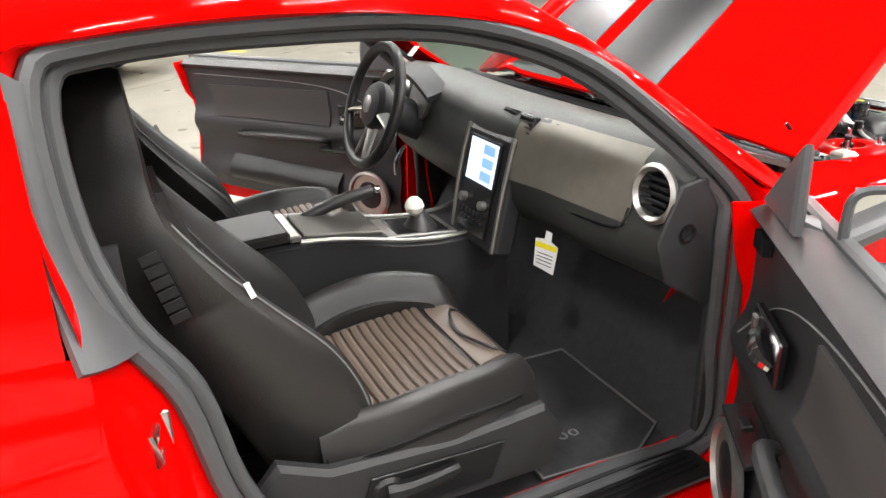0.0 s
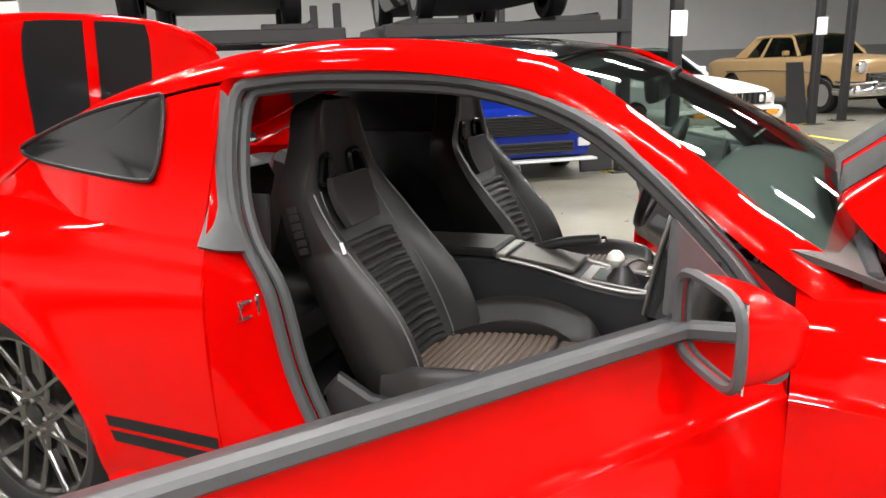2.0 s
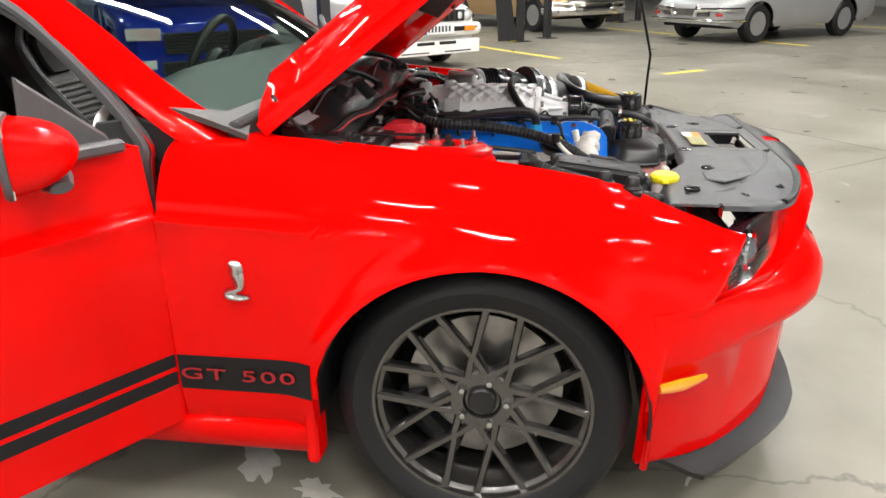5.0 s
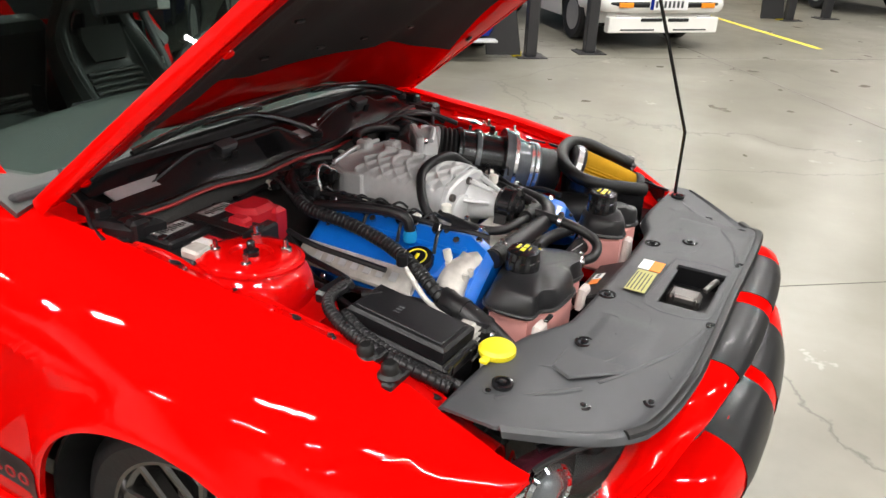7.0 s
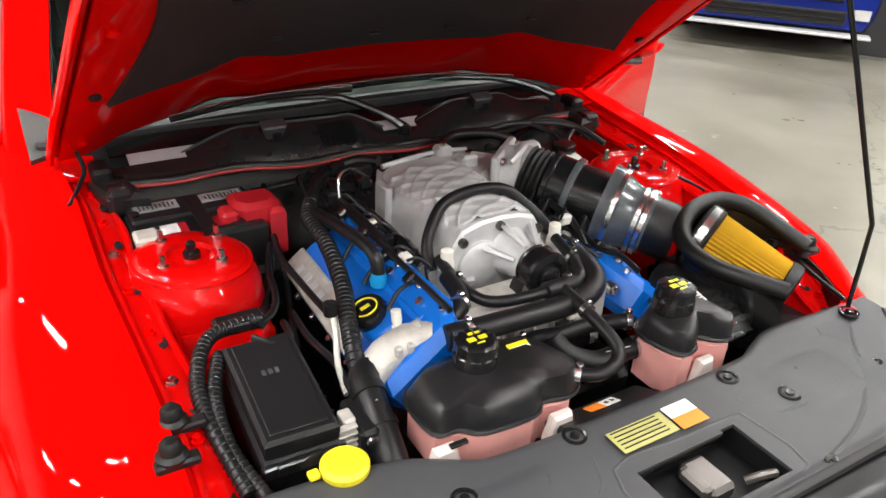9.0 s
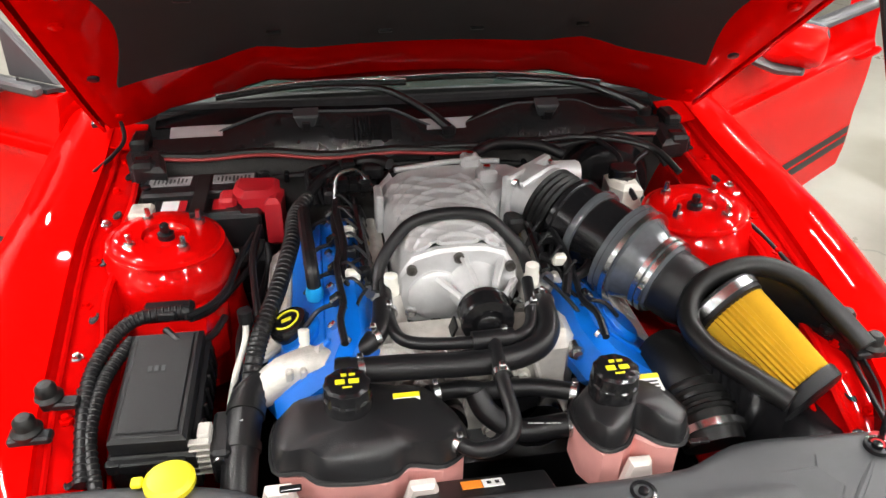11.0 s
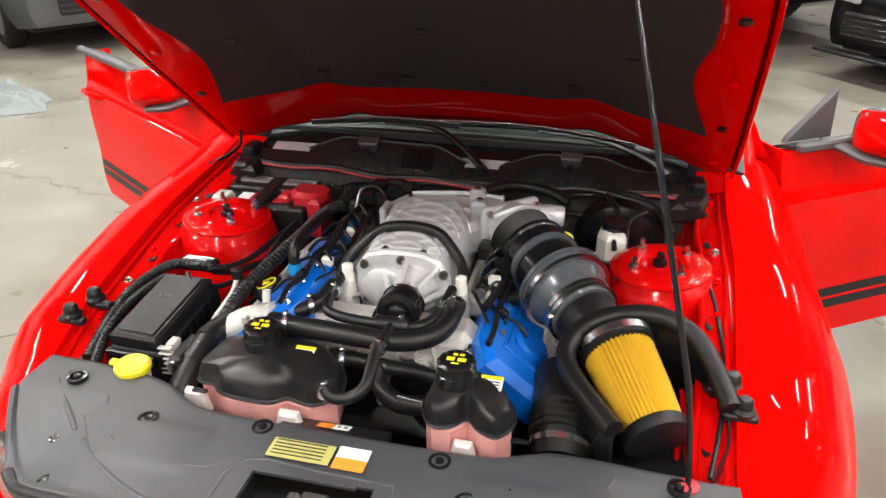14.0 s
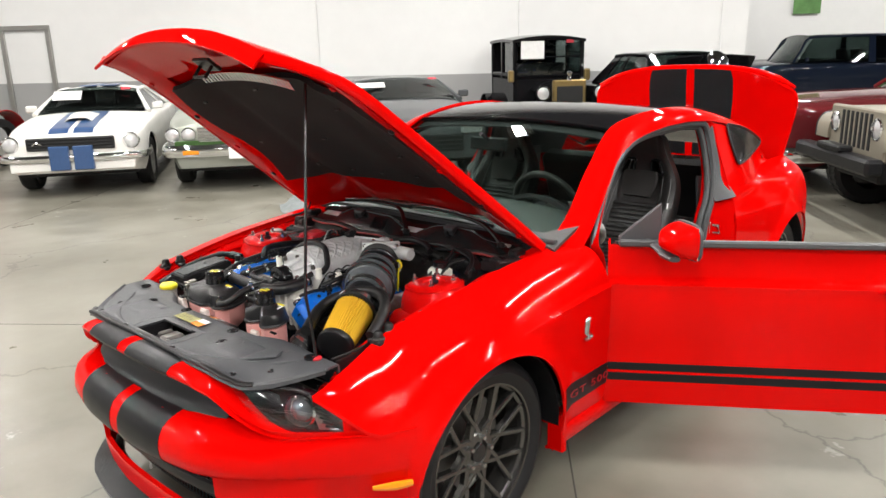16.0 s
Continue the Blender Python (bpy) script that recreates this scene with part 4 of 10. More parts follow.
# grille nets and dark backing
part("grille_backing", Mesh().grid(lambda x, v: (x, plan_y(x) - .125, .56 + .22 * v - .14 * max(0, abs(x) - .30)), span(-.60, .60, 21), span(0, 1, 3), .01), PLASTIC, nose)
part("grille_backing", Mesh().grid(lambda x, v: (x, plan_y(x) - .12, .27 + .22 * v), span(-.42, .42, 15), span(0, 1, 3), .01), PLASTIC, nose)
bars = Mesh()
for z0, z1, hw in ((.615, .765, .54), (.295, .475, .40)):
    for k in range(7):
        z = z0 + (k + .5) * (z1 - z0) / 7
        bars.tube([(x, plan_y(x) - .105, z - .10 * max(0, abs(x) - .34)) for x in span(-hw, hw, 17)], .0032, 6, smooth=1)
    for k in range(45):
        x = -hw + (k + .5) * 2 * hw / 45
        bars.tube([(x, plan_y(x) - .106, z0 - .01 - .10 * max(0, abs(x) - .34)), (x + .012, plan_y(x) - .106, z1 - .2 * max(0, abs(x) - .34))], .0026, 5, smooth=1)
part("grille_mesh", bars, PLASTIC_G, nose, "black mesh grille")
dam = Mesh().grid(lambda x, v: (x, plan_y(x) - .045 - .055 * v, .632 + .075 * v - .014 * math.sin(v * 3.14) - .08 * max(0, abs(x) - .30)), span(-.43, .43, 27), span(0, 1, 8), .006)
part("grille_dam", dam, STRIPE, nose, "smooth black panel in the grille mouth")
part("lower_bar", Mesh().tube([(x, plan_y(x) - .055, .385) for x in span(-.40, .40, 17)], .012, 8, smooth=1, flat=2.0), STRIPE, nose, "satin black cross bar in the lower mouth")
spl = Mesh().grid(lambda x, a: (x, plan_y(x) + .030 - a * .12, .197 - .020 * math.cos(a * 3)), span(-.80, .80, 33), span(0, 1, 5), 0.016, flip=True)
part("splitter", spl, PLASTIC, nose, "black chin splitter")
for sg in (-1, 1):
    mk = Mesh().tube([(sg * .866, .385, .438), (sg * .844, .435, .441), (sg * .806, .492, .444)], [.010, .013, .006], 8, flat=1.1)
    part("side_marker", mk, AMBER, nose, "amber side marker lamp")


# headlights
# dark bowl whose red tint paints in the body's reflection
BOWL = plain("lamp_bowl_red_reflection", (.035, .006, .010), .25, coat=.3)
CLEAR_BALL = plain("glassy_projector", (.18, .19, .20), .05, metal=.5, coat=1.0)


def headlight(sg):
    A, B, B2, C = Vector((.447, .712, .742)), Vector((.55, .648, .744)), Vector((.652, .580, .725)), Vector((.772, .492, .604))
    D, E, E2 = Vector((.505, .700, .608)), Vector((.60, .650, .601)), Vector((.70, .575, .599))

    def lens(u, v):
        p = Vector(curve([A, B, B2, C], u)).lerp(Vector(curve([D, E, E2, C], u)), v)
        return p + Vector((.008, .016, .004)) * math.sin(v * math.pi) * math.sin(min(1, u * 1.2 + .15) * math.pi) ** .5

    def inner(u, v, d):
        return Vector(lens(u, v)) + Vector((-.35 * d, -d, 0))

    def mirrored(mb):
        return mb if sg > 0 else mb.mirror()
    bowl = Mesh().grid(lambda u, v: inner(u, v, .008 + .075 * (math.sin(v * 3.14) * math.sin(u * 3.14)) ** .5), span(0, 1, 18), span(0, 1, 10), .004)
    host = part("headlight", mirrored(bowl), BOWL, car, "clear headlamp, dark housing tinted with the paint's red reflection")
    c = inner(.50, .50, .035)
    pm = Matrix.Translation(c) @ Vector((.42, .88, .05)).to_track_quat("Z", "Y").to_matrix().to_4x4()
    pj = Mesh().lathe([(.040, -.04), (.050, -.006), (.052, .004), (.046, .010), (.041, .002), (.038, -.008)], 32, pm)
    part("projector_ring", mirrored(pj), CHROME, host, "chrome projector ring")
    part("projector", mirrored(Mesh().lathe([(.037, -.012), (.034, .004), (.022, .016), (0, .021)], 28, pm)), CLEAR_BALL, host, "clear projector lens")
    part("inner_bezel", mirrored(Mesh().grid(lambda u, v: inner(.10 + .22 * u, .12 + .76 * v, .030 + .02 * u), span(0, 1, 6), span(0, 1, 6), .004)), PLASTIC_G, host)
    for k in range(7):
        u0, u1, vv = .63 + .012 * k, .86 - .012 * abs(k - 2), .22 + k * .10
        part("turn_reflector", mirrored(Mesh().tube([inner(u0, vv, .018), inner((u0 + u1) / 2, vv, .014), inner(u1, min(.97, vv + .02), .012)], .0042, 6)), CHROME, host)
    part("turn_lamp", mirrored(Mesh().grid(lambda u, v: inner(.60 + .28 * u, .12 + .76 * v, .032), span(0, 1, 8), span(0, 1, 6), .003)), SILVER_TRIM, host)
    for k in range(12):
        part("reflector_dot", mirrored(Mesh().lathe([(.0035, 0), (.0025, .002), (0, .003)], 8, Matrix.Translation(inner(.24 + .014 * (k % 6), .62 + .09 * (k // 6) + .015 * (k % 6), .020)))), CHROME, host)
    part("lamp_edge", mirrored(Mesh().tube([Vector(lens(u, .0)) + Vector((0, -.004, .003)) for u in span(0, .66, 9)], .006, 6)), PLASTIC, host)
    ln = part("lens", mirrored(Mesh().grid(lens, span(0, 1, 18), span(0, 1, 10), .003)), CLEAR, host)
    ln.visible_shadow = False


headlight(1)
headlight(-1)

# ---- doors, swung open ----
def door_x(z):
    return curve([(.890,), (.897,), (.903,), (.905,), (.902,), (.885,), (.868,)], (z - .30) / .66)[0]


def make_door(left):
    ang = 56.5
    hx, hy = .885, -.70
    M = pose(hx, hy, 0, 0, 0, ang) @ pose(-hx, -hy, 0)
    fixm = (lambda mb: mb.moved(M).mirror()) if left else (lambda mb: mb.moved(M))
    L0, L1 = -.705, -1.925

    def rear_y(z):
        return L1 + .055 * math.sin((z - .3) / .62 * 2.6) - (.02 if z > .8 else 0) + .30 * max(0, (.42 - z) / .12) ** 2 * .12

    def skin(u, v):
        z = .295 + v * (.945 - .295)
        y = L0 + (rear_y(z) - L0) * u
        x = door_x(z)
        cr = .005 * math.exp(-((z - .797) / .014) ** 2)
        dent = -.012 * math.exp(-(((z - .52) / .10) ** 2))
        step = -.011 * (1 - math.exp(-max(0, z - .797) / .005))
        return (x + cr + dent * .6 + step, y, z)
    door = part("door", fixm(Mesh().grid(skin, span(0, 1, 26), sorted(span(0, 1, 30) + [(.797 + e - .295) / .65 for e in (-.02, -.010, -.004, 0, .004, .010, .02)]), .014, flip=True)), RED, car, "open red door with black sill stripes")
    # stripes
    for z0, z1 in ((.395, .428), (.440, .472)):
        part("door_stripe", fixm(Mesh().grid(lambda u, v: Vector(skin(u, v)) + Vector((.002, 0, 0)), span(.002, .995, 24), [(z0 - .295) / .65, (z0 + z1 - .59) / 1.3, (z1 - .295) / .65], .001, flip=True)), STRIPE, door, "black sill stripe")
    # inner shell and edges
    shell = Mesh()
    shell.grid(lambda u, v: Vector((.905 - .012, 0, 0)) + Vector((-.072 * math.sin(min(1, v * 1.6 + .25) * 1.57) * 1.0, L0 - .01 + (rear_y(.3 + v * .64) + .02 - L0) * u, .30 + v * .64)), span(0, 1, 18), span(0, 1, 14), .012)
    for u in (0.0, 1.0):
        shell.grid(lambda a, v: Vector(skin(u, v)) + Vector((-.105 * a, (-.008 if u == 0 else .012) * a, 0)), span(0, 1, 4), span(0, 1, 20), .008, flip=(u == 0))
    part("door_shell", fixm(shell), RED, door)
    card = Mesh()

    def card_pt(u, v):
        z = .335 + .055 * u + v * (.595 - .055 * u)
        y = L0 - .035 + (rear_y(z) + .045 - L0) * u
        x = .800 - .028 * math.exp(-((z - .68) / .05) ** 2) - .03 * math.exp(-((z - .45) / .06) ** 2) * (1 if .1 < u < .9 else .6) + .012 * math.sin(u * 3.1)
        return (x, y, z)
    card.grid(card_pt, span(0, 1, 24), span(0, 1, 26), .012)
    part("door_card", fixm(card), VINYL, door, "black moulded door trim panel")
    inset = Mesh().grid(lambda u, v: Vector(card_pt(.30 + .58 * u, .64 + .24 * v - .03 * u)) + Vector((-.008, 0, 0)), span(0, 1, 12), span(0, 1, 8), .008)
    part("card_inset", fixm(inset), SUEDE, door, "soft inset panel in the door trim")
    pocket = Mesh().grid(lambda u, v: Vector(card_pt(.26 + .55 * u, .10 + .20 * v)) + Vector((-.022 * math.sin(v * 3.14) - .004, 0, 0)), span(0, 1, 12), span(0, 1, 8), .008)
    part("map_pocket", fixm(pocket), PLASTIC, door, "ribbed map pocket")
    for k in range(0 if left else 12):
        a_ = .29 + .042 * k
        part("pocket_rib", fixm(Mesh().tube([Vector(card_pt(a_, .12)) + Vector((-.022, 0, 0)), Vector(card_pt(a_ + .01, .20)) + Vector((-.030, 0, 0)), Vector(card_pt(a_ + .02, .28)) + Vector((-.020, 0, 0))], .003, 5)), VINYL, door)
    part("card_seam", fixm(Mesh().tube([Vector(card_pt(u, .93 - .40 * math.exp(-u * 9))) + Vector((-.003, 0, 0)) for u in span(.03, .95, 14)], .0022, 5)), STITCH, door)
    belt = Mesh()
    belt.box((.872, (L0 + L1) / 2 - .02, .957), (.030, abs(L1 - L0) - .02, .026), .008)
    part("belt_moulding", fixm(belt), SEAL, door, "grey belt line seal")
    belt2 = Mesh().grid(lambda u, v: Vector(((.858 - v * .075), L0 - .02 + (L1 + .04 - L0) * u, .962 - .022 * v * v - .004)), span(0, 1, 16), span(0, 1, 6), .01, flip=True)
    part("door_top", fixm(belt2), VINYL, door)
    # speaker ring, pull, handle, switch
    spk = Mesh().lathe([(.088, 0), (.100, .004), (.102, .018), (.090, .022), (.084, .012)], 36, pose(.772, L0 - .17, .46, 0, -90, 0))
    part("speaker_ring", fixm(spk), SILVER_TRIM, door, "silver speaker trim ring")
    part("speaker_grille", fixm(Mesh().lathe([(.085, .004), (.05, .014), (0, .017)], 32, pose(.772, L0 - .17, .46, 0, -90, 0))), PLASTIC, door)
    pull = Mesh().tube([(.775, L0 - .36, .66), (.745, L0 - .40, .672), (.738, L0 - .62, .668), (.752, L0 - .80, .655), (.775, L0 - .88, .65)], [.014, .018, .020, .018, .012], 10, flat=.8)
    part("armrest", fixm(pull), VINYL, door)
    bez = Mesh().box((.782, L0 - .235, .775), (.016, .150, .085), .012)
    part("lock_switch", fixm(Mesh().box((.770, L0 - .185, .790), (.008, .018, .030), .003)), SILVER_TRIM, door)
    part("switch_panel", fixm(Mesh().box((0, 0, 0), (.055, .17, .012), .006, pose(.752, L0 - .30, .640, 0, -8, 0))), PLASTIC_G, door)
    part("window_switch", fixm(Mesh().box((0, 0, 0), (.018, .030, .010), .003, pose(.750, L0 - .28, .648, 0, -8, 0))), PLASTIC, door)
    part("handle_bezel", fixm(bez), PLASTIC_G, door)
    hnd = Mesh().tube([(.772, L0 - .200, .785), (.760, L0 - .225, .783), (.757, L0 - .270, .772), (.772, L0 - .295, .764)], [.008, .012, .014, .009], 8)
    part("inner_handle", fixm(hnd), CHROME, door, "chrome inner release handle")
    vent = Mesh()
    for k in range(6):
        vent.box((.79, L0 - .08 - k * .010, .905), (.02, .004, .034), .001)
    part("demister_vent", fixm(vent), PLASTIC_G, door)
    # outer handle
    oh = Mesh().tube([(.905, L1 + .25, .792), (.928, L1 + .22, .80), (.928, L1 + .10, .80), (.905, L1 + .07, .795)], [.010, .014, .014, .010], 8, flat=.8)
    part("outer_handle", fixm(oh), RED, door, "red outer door handle")
    # sail panel and mirror
    sail = Mesh().prism([(-.905, .955), (-.735, .955), (-.742, .972), (-.895, 1.105)], .022, Matrix(((0, 0, 1, .80), (1, 0, 0, 0), (0, 1, 0, 0), (0, 0, 0, 1))) , .006)
    part("sail_panel", fixm(sail), SEAL, door, "dark grey mirror sail panel")
    mir = Mesh()
    cx, cy, cz = .962, -.940, .990

    def shell_fn(a, b):
        w = 2 * math.pi * a
        # b 0 back rim (mirror side) .. 1 front tip
        rx, rz = .088 * max(0.0, 1 - b ** 3) ** .50, .064 * (1 - .25 * b) * max(0.0, 1 - b ** 3) ** .55
        sx = abs(math.cos(w)) ** .5 * math.copysign(1, math.cos(w))
        sz = abs(math.sin(w)) ** .5 * math.copysign(1, math.sin(w))
        q = pose(0, 0, 0, 0, 0, -24) @ Vector((rx * sx + .02 * b, -.040 + b * .115, 0))
        return (cx + q.x, cy + q.y, cz + rz * sz + .006 * b)
    mir.grid(shell_fn, span(0, 1, 33), [0, .12, .25, .4, .55, .68, .8, .88, .94, .98, 1.0], .004, flip=True)
    mh = part("door_mirror", fixm(mir), RED, door, "red door mirror with black base")
    part("mirror_rim", fixm(Mesh().tube([shell_fn(a, 0.0) for a in span(0, 1, 25)[:-1]], .008, 6, True, 1)), SEAL, mh)
    part("mirror_glass", fixm(Mesh().grid(lambda a, b: tuple(Vector((cx, cy, cz + .060 * b)) + pose(0, 0, 0, 0, 0, -24) @ Vector((.083 * a, -.034, 0))), span(-1, 1, 3), span(-1, 1, 3), .003)), MIRROR, mh)
    part("mirror_foot", fixm(Mesh().tube([(.845, -.84, .958), (.885, -.88, .948), (.95, -.91, .932), (1.02, -.925, .934)], [.022, .028, .034, .020], 10, flat=.5)), SEAL, mh)
    return door


make_door(False)
make_door(True)

# ---- boot lid, raised ----
def lid_pt(a, s):
    w = lerp_table([(0, (.64,)), (.25, (.69,)), (.42, (.715,)), (.52, (.70,)), (.57, (.66,))], a)[0]
    top = 1 - .20 * abs(s) ** 3.2 * (a / .57) ** 2
    return Vector((w * s - .02, -3.24 + .08 * a - .03 * (1 - s * s), .93 + a * 1.035 * top + .02 * (1 - s * s) * a))


lid = part("boot_lid", Mesh().grid(lid_pt, span(0, .57, 16), span(-1, 1, 25), .02), RED, car, "raised red boot lid with two black stripes")
for s0, s1 in ((-.42, -.04), (.04, .42)):
    part("boot_stripe", Mesh().grid(lambda a, s: Vector(lid_pt(a, s)) + Vector((0, .004, .001)), span(.01, .565, 14), span(s0, s1, 5), .001), STRIPE, lid, "broad satin black stripe")
part("spoiler", Mesh().tube([Vector(lid_pt(.545, s)) + Vector((0, -.02 - .03 * (1 - s * s), .03)) for s in span(-1.02, 1.02, 13)], [.012] + [.03] * 11 + [.012], 10, flat=.7), RED, lid)

# prop rod holding the bonnet
part("prop_rod", Mesh().tube([(-.575, .488, .79), (-.562, .489, .90), (-.547, .491, .988), (-.47, .405, 1.29), (-.388, .316, 1.60)], .0048, 8, smooth=1), PLASTIC_G, bon, "thin dark prop rod")
part("prop_grommet", Mesh().lathe([(.015, -.01), (.017, .006), (.009, .010)], 20, pose(-.575, .488, .79)), REDCAP, bon)

# ---- engine bay ----
bay = thing("engine_bay", "red painted engine bay with black trim panels", "engine bay")
PINK = plain("translucent_coolant_plastic", (0.72, 0.33, 0.30), 0.35, var=0.25, scale=12, bumps=0.2, bscale=200)
MILK = plain("translucent_white_plastic", (0.70, 0.62, 0.58), 0.35, var=0.15, scale=14)
REDLINE = plain("red_seal_edge", (0.35, 0.02, 0.02), 0.5)


# inner aprons: flange, vertical wall and lower ledge
def apron():
    def fn(y, v):
        e = fender_pt(min(.50, max(-.69, y)), 1.0)
        zt = e[1]
        pr = [(e[0] + .004, zt - .006), (e[0] - .012, zt - .022), (e[0] - .040, zt - .030), (e[0] - .060, zt - .040), (e[0] - .075, zt - .075), (.575, zt - .16), (.545, .66), (.50, .56), (.46, .50)]
        p = curve(pr, v)
        return (p[0], y, p[1] + .003 * math.sin(y * 40) * math.exp(-((v - .3) / .12) ** 2))
    return Mesh().grid(fn, span(-.66, .50, 30), span(0, 1, 22), .004)


both("inner_wing", apron(), RED_BAY, bay, sharp=40)


def wing_run(dx, dz, r, name, mat, y0=-.60, y1=.46, n=24, wav=0.0):
    pts_ = []
    for y in span(y0, y1, n):
        e = fender_pt(min(.5, y), 1.0)
        pts_.append((e[0] - dx + wav * math.sin(y * 31), y, e[1] - dz + wav * math.sin(y * 23 + 1)))
    both(name, Mesh().tube(pts_, r, 7, smooth=2), mat, bay)


wing_run(.014, .020, .0055, "wing_flange", RED_BAY)
wing_run(.062, .040, .0075, "wing_flange", RED_BAY, -.58, .44, 24, .003)
wing_run(.085, .085, .006, "wing_bead", RED_BAY, -.56, .42, 20, .004)
for k in range(7):
    y = -.50 + k * .145
    e = fender_pt(min(.5, y), 1.0)
    both("wing_slot", Mesh().lathe([(.012, 0), (.013, .002), (.009, .003), (.008, .0015), (0, .0015)], 14, pose(e[0] - .046, y, e[1] - .0325) @ Matrix.Diagonal((.6, 1.3, 1, 1))), PLASTIC, bay)
for sg in (1, -1):
    for k in range(9):
        y = -.52 + k * .115
        e = fender_pt(min(.5, y), 1.0)
        part("wing_bolt", Mesh().lathe([(.011, 0), (.011, .004), (.007, .005), (.006, .011), (0, .012)], 6, pose(sg * (e[0] - .032), y, e[1] - .030)), RED if k % 3 else STEEL, bay)
# suspension towers
def tower(sg):
    ty = -.110 if sg > 0 else -.088
    prof = [(.170, -.26), (.150, -.20), (.136, -.13), (.128, -.075), (.122, -.050), (.112, -.030), (.104, -.022), (.100, -.010), (.090, -.002), (.062, .0), (.044, -.002), (.040, -.010), (.032, -.012), (.030, -.03), (0, -.03)]
    t_ = part("suspension_tower", Mesh().lathe(prof, 40, pose(sg * .53, ty, .890, 0, sg * -4, 0)), RED_BAY, bay, "red strut tower with plated studs")
    ledge = Mesh().box((sg * .560, ty - .01, .735), (.27, .34, .13), .045)
    part("tower_base", ledge, RED_BAY, t_)
    part("tower_rim", Mesh().lathe([(.104, -.020), (.108, -.018), (.108, -.013), (.103, -.010)], 40, pose(sg * .53, ty, .890, 0, sg * -4, 0)), RED_BAY, t_)
    for a in (35, 125, 215, 305):
        w = math.radians(a)
        part("stud", Mesh().lathe([(.011, -.01), (.011, .006), (.006, .008), (.005, .024), (0, .025)], 6, pose(sg * .53 + .070 * math.cos(w), ty + .070 * math.sin(w), .890)), STEEL, t_)
    part("strut_nut", Mesh().lathe([(.016, -.03), (.016, .002), (.009, .004), (.009, .020), (.006, .023), (0, .023)], 12, pose(sg * .53, ty, .888)), PLASTIC_G, t_)


tower(1)
tower(-1)
# bulkhead, cowl and floor of the bay
part("bulkhead", Mesh().grid(lambda x, v: (x, -.415 + .05 * (x / .65) ** 2 * 0 + .03 * v - .02 * math.cos(x * 5) * v, .905 - v * .46), span(-.64, .64, 30), span(0, 1, 12), .01, flip=False), FIREWALL, bay, "grey fibre bulkhead lining")
part("bay_floor", Mesh().box((0, .02, .42), (1.10, .92, .02), .004), PLASTIC, bay)
part("radiator_support", Mesh().box((0, .47, .56), (1.16, .05, .28), .01), PLASTIC, bay)
# plain dark box put in for the shade between the engine parts
part("block_shadow_panel", Mesh().box((0, -.02, .55), (.52, .62, .22), .04), PLASTIC, bay, "dark box for the shade round the engine block")
part("bulkhead_seal", Mesh().tube([(x, -.393 + .02 * math.cos(x * 5), .912 + .005 * math.sin(x * 22)) for x in span(-.62, .62, 19)], .010, 8), RUBBER, bay)
part("seal_edge", Mesh().tube([(x, -.380 + .02 * math.cos(x * 5), .910 + .005 * math.sin(x * 22)) for x in span(-.60, .60, 19)], .004, 6), REDLINE, bay)

COWL = plain("satin_black_cowl_plastic", (.014, .014, .015), .2, bumps=.2, bscale=500)
# pale grey carries the bright hall's reflection on the black cowl
COWL_E = plain("cowl_reflection_grey", (.50, .505, .52), .3)
cowl = thing("cowl_panel", "black plastic cowl panel with slotted vents below the windscreen", "cowl")


def cowl_fn(x, v):
    """The base of the cowl from the bulkhead seal (v 0) back under the glass (v 1)."""
    y = -.392 - .235 * v + .018 * math.cos(x * 5)
    z = float(np.interp(v, [0, .06, .14, .30, 1], [.905, .922, .932, .944, .992])) - .012 * (abs(x) / .68) ** 3
    return (x, y, z)


part("cowl_front", Mesh().grid(lambda x, v: cowl_fn(x, v * .22), span(-.60, .60, 40), span(0, 1, 8), .006, flip=True), COWL, cowl)
part("cowl_tray", Mesh().grid(lambda x, v: cowl_fn(x, .22 + .16 * v), span(-.565, .565, 40), span(0, 1, 10), .005, flip=True), COWL_E, cowl, "smooth cowl tray at the foot of the glass, hall reflection painted grey")
part("cowl_band", Mesh().grid(lambda x, v: Vector(cowl_fn(x, .38 + .22 * v)) + Vector((0, 0, .004 * v)), span(-.60, .60, 40), span(0, 1, 5), .004, flip=True), PLASTIC_G, cowl, "gloss black band along the glass")


def wing_pt(keys, u, v):
    """A raised black cowl wing: keys give x and the height of its crest; v 0 front foot, .5 crest, 1 rear foot."""
    x, hgt = curve(keys, u)
    fy, fz = (Vector(cowl_fn(x, .03)).y, .914)
    rise = min(1, v / .55)
    y = fy - .062 * rise - .075 * max(0, (v - .55) / .45)
    z = fz + (hgt - fz) * (rise ** .8 if v < .55 else 1 - .75 * ((v - .55) / .45) ** 1.5)
    return Vector((x, y, z))


WING_R = [(.470, .930), (.435, .946), (.345, .980), (.290, .983), (.205, .983), (.110, .983), (.062, .982), (-.005, .950), (-.050, .928)]
WING_L = [(-.085, .928), (-.130, .948), (-.215, .978), (-.270, .980), (-.330, .980), (-.385, .976), (-.450, .950), (-.520, .942), (-.575, .930)]
for keys in (WING_R, WING_L):
    part("cowl_wing", Mesh().grid(lambda u, v: wing_pt(keys, u, v), span(0, 1, 49), span(0, 1, 15), .004, flip=keys[0][0] < 0), COWL, cowl)
    part("wing_crest", Mesh().tube([wing_pt(keys, u, .55) + Vector((0, 0, .001)) for u in span(.03, .97, 40)], .0028, 6, smooth=1), COVER, cowl)
